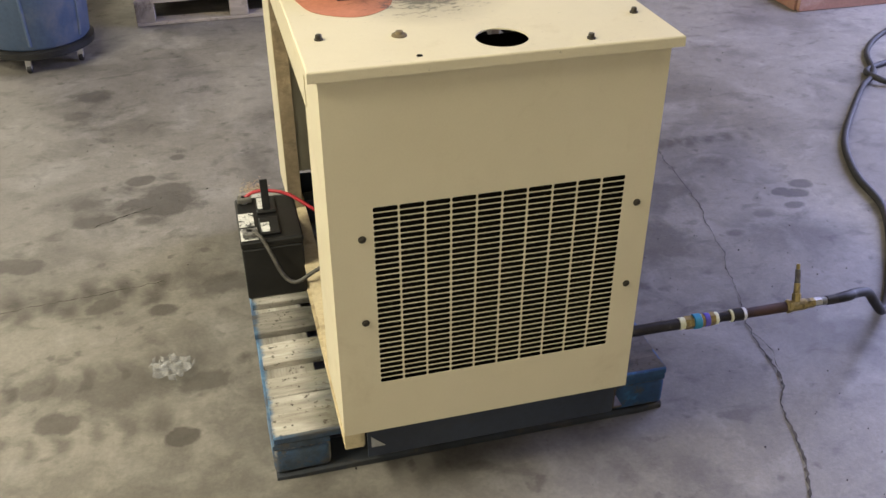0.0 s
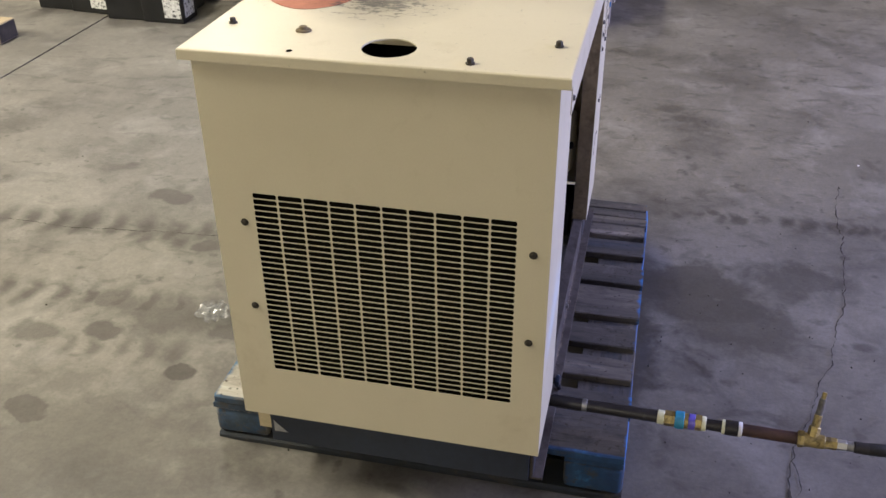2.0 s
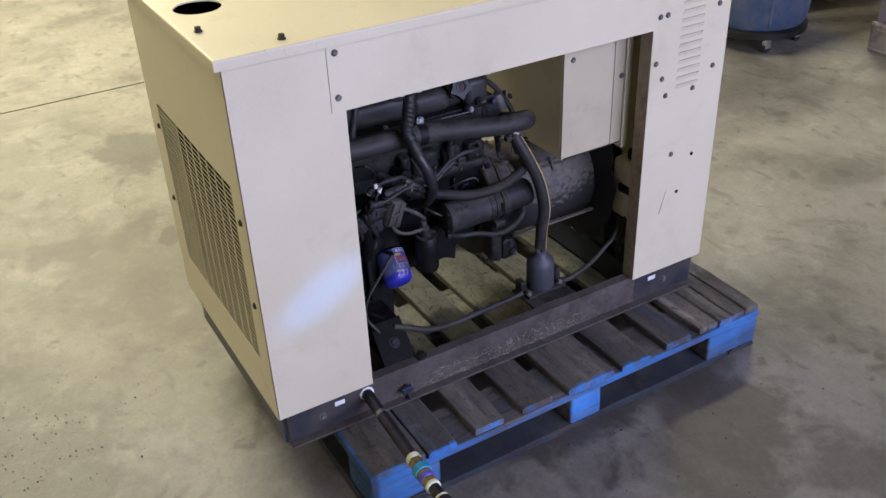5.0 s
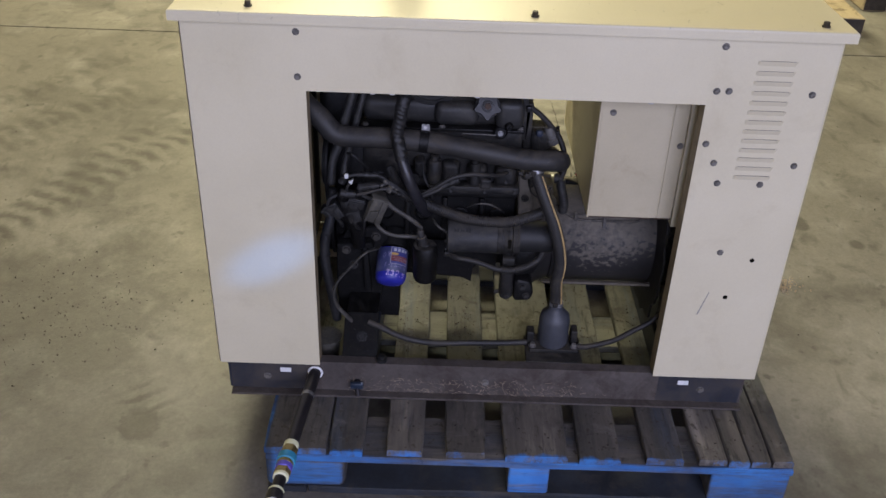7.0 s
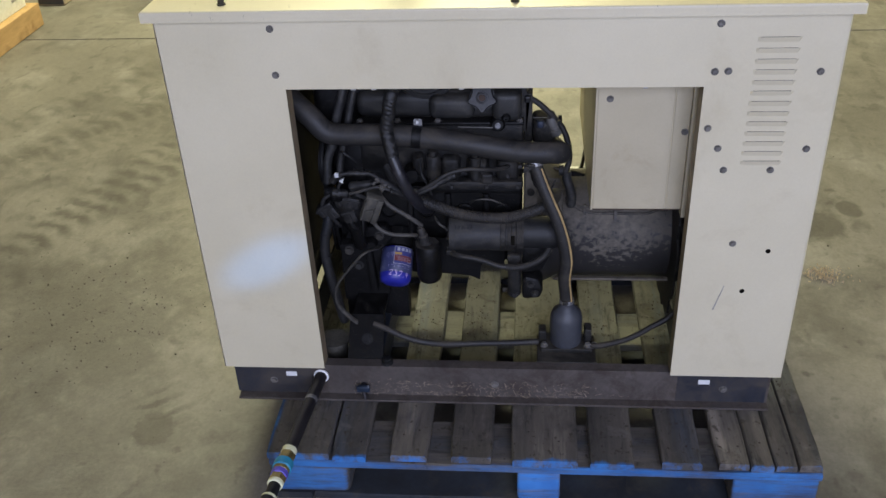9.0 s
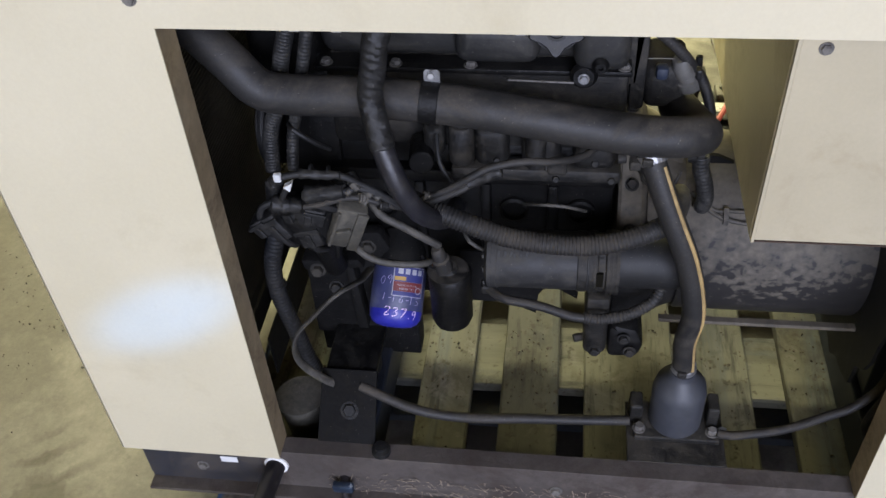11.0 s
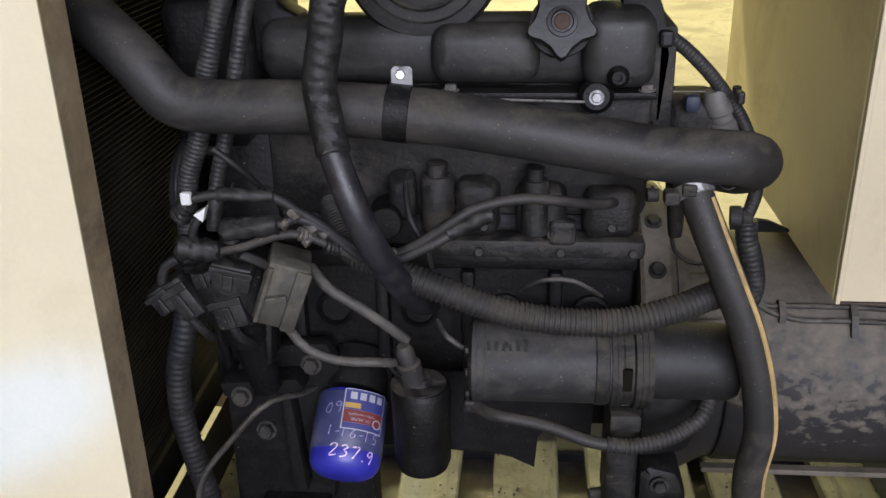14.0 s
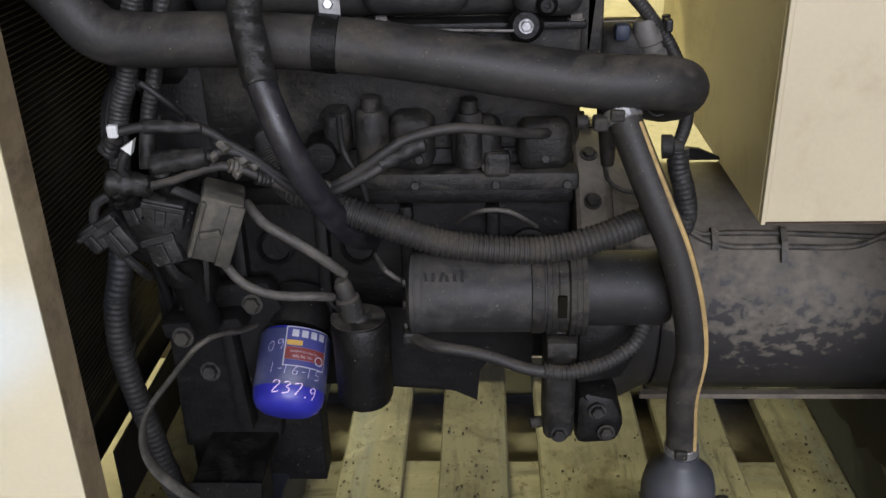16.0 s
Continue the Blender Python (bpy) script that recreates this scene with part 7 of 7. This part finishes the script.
PALE = material("pale_grey_pallet_wood", (0.24, 0.21, 0.18), (0.34, 0.30, 0.26), 5, 0.82, fine=38, dirt=(0.12, 0.10, 0.085), dirt_scale=6, stretch=(0.15, 1, 1), vary=0.3)
pal_b = stringer_pallet("loaded_pallet", -0.885, 3.60, 1.09, 1.0, "pale wooden pallet stacked with brown boards", (PALE, PALE))
part("blue_corner", box((0.105, 3.595, 0.118), (0.207, 3.5995, 0.143), 0.001), BLUE_WOOD, pal_b, "blue painted corner")
BROWN_BOARD = material("brown_stacked_boards", (0.17, 0.115, 0.06), (0.28, 0.20, 0.11), 6, 0.78, fine=50, dirt=(0.09, 0.06, 0.035), dirt_scale=7, stretch=(0.12, 1, 1), vary=0.6)
for k in range(9):
    z = 0.1415 + k * 0.024
    dx = random.uniform(-0.03, 0.03)
    tagged(part("brown_board", box((-0.52 + dx, 3.63 + random.uniform(-0.02, 0.02), z), (0.17 + dx, 4.55, z + 0.022), 0.003), BROWN_BOARD), "rough brown board in a stack on a pallet", "board", "stacked boards")
tagged(part("grey_crate", box((-0.875, 3.62, 0.1415), (-0.60, 4.3, 0.62), 0.006), material("mauve_grey_board", (0.17, 0.15, 0.16), (0.23, 0.20, 0.21), 4, 0.8)), "plain mauve-grey crate on a pallet", "crate")
pal_a = stringer_pallet("tote_pallet", -2.62, 3.62, 1.12, 1.0, "weathered wooden pallet under a caged tank", (PALE, PALE))
tote = thing("caged_tank", (-2.06, 4.1, 0.1415), "white plastic tank in a galvanised cage on a pallet", "tank")
part("tank", box((-2.56, 3.68, 0.16), (-1.56, 4.58, 1.02), 0.06, seg=3), material("milky_tank_plastic", (0.52, 0.52, 0.46), (0.6, 0.6, 0.54), 3, 0.5), tote, smooth=True)
for k in range(6):
    x = -2.57 + k * 0.2
    part("cage_bar", rod((x, 3.655, 0.142), (x, 3.655, 1.05), 0.009, seg=10), STEEL, tote, smooth=True)
for z in (0.165, 0.42, 0.72, 1.04):
    part("cage_bar", rod((-2.59, 3.655, z), (-1.55, 3.655, z), 0.010, seg=10), STEEL, tote, smooth=True)
for k, (x, y, rz) in enumerate(((-2.245, 3.250, 90), (-2.475, 3.262, 92), (-2.745, 3.330, 86), (-2.98, 3.36, 88), (-2.30, 3.46, 90))):
    b, m = lead_battery("spare_battery", pose(x, y, 0.0015, 0, 0, rz), "black lead battery standing on the concrete floor", "spare batteries")
    if k in (0, 2):
        part("label", add_box(bmesh.new(), (-0.0865, -0.112, 0.03), (-0.0853, -0.01, 0.135), 0.0002, m), BATT_LABEL, b, "white paper label")
    if k == 0:
        part("label", add_box(bmesh.new(), (-0.06, -0.1265, 0.03), (0.05, -0.1253, 0.14), 0.0002, m), BATT_LABEL, b, "white paper label")
    for y_ in (-0.09, 0.09):
        part("post", rod(m @ Vector((-0.058, y_, 0.192)), m @ Vector((-0.058, y_, 0.21)), 0.009), STEEL, b, smooth=True)
TIMBER = material("rough_old_timber", (0.30, 0.24, 0.15), (0.42, 0.34, 0.22), 4, 0.85, bump=0.6, fine=30, dirt=(0.12, 0.085, 0.05), dirt_scale=6, dirt_at=(0.5, 0.62), stretch=(0.15, 1, 1))
TIMBER_END = material("dark_timber_end", (0.035, 0.03, 0.027), (0.07, 0.06, 0.05), 16, 0.9, bump=0.5)


def timber(x0, x1, y0, y1, h):
    o = tagged(part("timber_beam", box((x0, y0, 0.0015), (x1, y1, h), 0.008), TIMBER), "rough old timber beam lying on the concrete", "timber")
    part("sawn_end", box((x1 + 0.0003, y0 + 0.006, 0.008), (x1 + 0.003, y1 - 0.006, h - 0.006), 0.001), TIMBER_END, o, "dark sawn end")
    return o


timber(-4.4, -2.925, 2.645, 2.80, 0.105)
timber(-4.7, -3.215, -2.175, -2.010, 0.10)
timber(-4.9, -3.4, 2.98, 3.12, 0.105)
ORANGE_WOOD = material("varnished_skid_wood", (0.38, 0.23, 0.09), (0.50, 0.32, 0.14), 5, 0.6, fine=40, dirt=(0.22, 0.12, 0.05), dirt_scale=5, stretch=(0.2, 1, 1))
skid_w = tagged(part("wooden_skid", box((-2.88, -2.62, 0.0015), (-1.90, -1.985, 0.125), 0.004), ORANGE_WOOD), "orange-brown wooden skid under a printed carton", "skid")
CARTON = paint("white_carton", (0.62, 0.61, 0.52), 0.6)
ct = tagged(part("printed_carton", box((-2.83, -2.60, 0.1255), (-1.95, -2.03, 0.55), 0.004), CARTON), "white printed carton standing on a wooden skid", "carton")
GREY_INK = paint("grey_print", (0.22, 0.22, 0.19), 0.7)
bm = bmesh.new()
for k in range(7):
    z = 0.18 + k * 0.045
    for j in range(3):
        x = -2.79 + j * 0.27
        add_box(bm, (x, -2.0298, z), (x + random.uniform(0.08, 0.22), -2.0290, z + 0.014))
tagged(part("print_bars", bm, GREY_INK, ct), kind="stuff")
# new lumber, a brown bin and a paint pail to the east
NEW_LUMBER = material("fresh_pale_lumber", (0.58, 0.45, 0.24), (0.68, 0.54, 0.31), 4, 0.65, fine=36, dirt=(0.42, 0.30, 0.13), dirt_scale=6, stretch=(1, 0.12, 1), vary=0.15)
rot = Matrix.Translation((2.375, 3.395, 0)) @ Matrix.Rotation(radians(3), 4, "Z")
for i, j in ((0, 0), (1, 0), (2, 0), (0, 1), (1, 1), (0, 2), (1, 2), (0, 3), (1, 3)):
    tagged(part("lumber_beam", add_box(bmesh.new(), (i * 0.094, random.uniform(0, 0.012), 0.0015 + j * 0.094), (i * 0.094 + 0.091, 2.4, 0.0925 + j * 0.094), 0.004, rot), NEW_LUMBER), "fresh pale lumber beam in a stack", "lumber", "lumber stack")
RUST_BROWN = material("brown_red_painted_steel", (0.17, 0.085, 0.06), (0.23, 0.12, 0.085), 4, 0.6, dirt=(0.30, 0.2, 0.16), dirt_scale=5)
bb = thing("brown_bin", (3.0, 3.4, 0), "brown-red steel bin standing on the concrete", "bin")
part("bin_floor", box((2.70, 2.93, 0.02), (3.45, 3.9, 0.06), 0.003), RUST_BROWN, bb)
part("bin_lip", box((2.69, 2.90, 0.0015), (3.46, 2.93, 0.075), 0.004), RUST_BROWN, bb)
part("bin_lip", box((2.675, 2.93, 0.0015), (2.70, 3.90, 0.075), 0.004), RUST_BROWN, bb)
part("bin_back", box((2.70, 3.90, 0.0015), (3.45, 3.93, 0.8), 0.004), RUST_BROWN, bb)
pl = thing("paint_pail", (2.93, 3.15, 0.0605), "white pail with yellow and black label", "pail")
part("pail", turned(((0, 0), (0.10, 0), (0.108, 0.22), (0.113, 0.225), (0.113, 0.24), (0, 0.24)), (2.93, 3.15, 0.0605), (2.93, 3.15, 1), 32), CARTON, pl, smooth=True)
part("wrap", turned(((0.1032, 0.05), (0.1040, 0.051), (0.1085, 0.200), (0.1078, 0.201)), (2.93, 3.15, 0.0605), (2.93, 3.15, 1), 32), P_YEL, pl, "yellow label", smooth=True)
part("wrap_bar", turned(((0.1050, 0.075), (0.1057, 0.076), (0.1070, 0.120), (0.1066, 0.121)), (2.93, 3.15, 0.0605), (2.93, 3.15, 1), 32), BLACK_PLASTIC, pl, smooth=True)


# ---- cracks in the slab, scraps and crumbs ----
def crack(pts, w, seed):
    rnd = random.Random(seed)
    path = smooth_path([(x, y, 0) for x, y in pts], 0.012)
    bm = bmesh.new()
    prev = None
    off = 0.0
    for i, p in enumerate(path):
        t = (path[min(i + 1, len(path) - 1)] - path[max(i - 1, 0)]).normalized()
        s = Vector((-t.y, t.x, 0))
        off = off * 0.85 + rnd.uniform(-0.0045, 0.0045)
        hw = w * rnd.uniform(0.08, 1.0) * (0.45 + 0.55 * abs(math.sin(i * 0.11 + seed))) * (0.3 if i in (0, len(path) - 1) else 1)
        c = p + s * off
        z = 0.0032
        cur = [bm.verts.new((c + s * hw) + Vector((0, 0, z))), bm.verts.new((c - s * hw) + Vector((0, 0, z)))]
        if prev:
            bm.faces.new((prev[0], prev[1], cur[1], cur[0]))
        prev = cur
    return part("crack", bm, CRACK, floor)


CRACK = material("dark_crack", (0.016, 0.014, 0.012), (0.07, 0.06, 0.048), 26, 0.95)
crack(((1.17, 1.49), (1.14, 1.21), (1.08, 0.9), (0.99, 0.58), (0.91, 0.365), (0.890, 0.22)), 0.0030, 7)
crack(((0.900, 0.26), (0.875, 0.135), (0.808, 0.014), (0.766, -0.143), (0.707, -0.246), (0.60, -0.42)), 0.0068, 1)
crack(((0.91, 0.365), (0.92, 0.28), (0.898, 0.196)), 0.003, 2)
crack(((-2.608, 1.013), (-2.41, 1.021), (-2.14, 0.997), (-1.915, 0.996), (-1.72, 1.01), (-1.46, 1.0), (-1.1, 1.05), (-0.77, 1.08)), 0.0034, 3)
crack(((-1.02, 1.48), (-0.92, 1.53), (-0.80, 1.57)), 0.0045, 4)
crack(((1.2, 1.9), (1.17, 1.7), (1.17, 1.49)), 0.003, 5)
SCRAP = paint("white_scrap", (0.75, 0.76, 0.78), 0.4)
bm = bmesh.new()
for x, y, r in ((-2.016, 0.845, 0.03), (1.3, 2.1, 0.007)):
    n = 7
    vs = [bm.verts.new((x + r * random.uniform(0.4, 1) * math.cos(a), y + r * random.uniform(0.4, 1) * math.sin(a), 0.004 + random.uniform(0, r * 0.15))) for a in (2 * math.pi * k / n for k in range(n))]
    bm.faces.new(vs)
tagged(part("paper_scraps", bm, SCRAP), "small white paper and plastic scraps on the concrete", "litter", kind="stuff")
FILM = bpy.data.materials.new("clear_plastic_film")
FILM.use_nodes = True
fb = FILM.node_tree.nodes["Principled BSDF"]
for k, v in (("Base Color", (0.42, 0.43, 0.45, 1)), ("Roughness", 0.14), ("Alpha", 0.32), ("Specular IOR Level", 0.9)):
    fb.inputs[k].default_value = v
bm = bmesh.new()
g = [[bm.verts.new((-0.815 + i * 0.0105, 0.565 + j * 0.0105, 0.004 + 0.020 * abs(noise.noise((i * 0.7, j * 0.7, 2))) + random.uniform(0, 0.018))) for j in range(12)] for i in range(13)]
for i in range(12):
    for j in range(11):
        if math.hypot((i - 5.5) / 6.2, (j - 5) / 5.6) < 0.9 + 0.25 * noise.noise((i * 0.8, j * 0.8, 5)):
            bm.faces.new((g[i][j], g[i + 1][j], g[i + 1][j + 1], g[i][j + 1]))
for v in [v for v in bm.verts if not v.link_faces]:
    bm.verts.remove(v)
tagged(part("plastic_film", bm, FILM), "crumpled clear plastic film lying on the concrete", "litter")
CRUMB = material("dark_crumbs", (0.02, 0.018, 0.015), (0.06, 0.05, 0.04), 60, 0.9)
bm = bmesh.new()
for k in range(520):
    if k < 260:
        x, y = random.gauss(-0.17, 0.17), random.gauss(-0.55, 0.16)
    elif k < 420:
        x, y = random.uniform(-2.2, 2.0), random.uniform(-1.5, 2.8)
    else:
        x, y = random.gauss(0.9, 0.35), random.gauss(0.7, 0.5)
    r = random.choice((0.0010, 0.0014, 0.0018, 0.0024)) if k < 260 else random.uniform(0.0008, 0.0026)
    m = pose(x, y, 0.0028 + r * 0.4, random.uniform(0, 90), random.uniform(0, 90), random.uniform(0, 90)) @ Matrix.Diagonal((1, random.uniform(0.5, 1.4), 0.6, 1))
    bmesh.ops.create_cube(bm, size=r * 1.5, matrix=m)
bd = bmesh.new()
for k in range(1700):
    y0_, y1_ = random.choice(BOARDS)
    x, y = (random.uniform(-0.33, 0.26) if k % 3 else random.gauss(0.06, 0.07)), random.uniform(y0_ + 0.006, y1_ - 0.006)
    r = random.choice((0.0005, 0.0006, 0.0007, 0.0009, 0.0011, 0.0014, 0.0019))
    bmesh.ops.create_cube(bd, size=r * 1.5, matrix=pose(x, y, 0.1425 + r * 0.4, random.uniform(0, 90), random.uniform(0, 90), random.uniform(0, 90)) @ Matrix.Diagonal((1, random.uniform(0.5, 1.6), 0.6, 1)))
tagged(part("pallet_dirt", bd, material("brown_dirt_crumbs", (0.035, 0.028, 0.019), (0.085, 0.068, 0.046), 90, 0.95)), "dark dirt crumbs lying on the pallet boards", "dirt", kind="stuff")
CHIPS = material("pale_wood_chip", (0.34, 0.26, 0.16), (0.46, 0.37, 0.25), 40, 0.9)
bc = bmesh.new()
for k in range(260):
    x, y = random.gauss(-0.44, 0.022), random.gauss(1.61, 0.032)
    r = random.uniform(0.0015, 0.0045)
    bmesh.ops.create_cube(bc, size=r, matrix=pose(x, y, 0.003 + abs(random.gauss(0, 0.004)) + r * 0.3, random.uniform(0, 90), random.uniform(0, 90), random.uniform(0, 360)) @ Matrix.Diagonal((2.4, 0.7, 0.3, 1)))
tagged(part("wood_chips", bc, CHIPS), "small heap of pale wood chips on the concrete", "litter", kind="stuff")
tagged(part("floor_crumbs", bm, CRUMB), "dark crumbs of dirt scattered on the concrete", "dirt", kind="stuff")
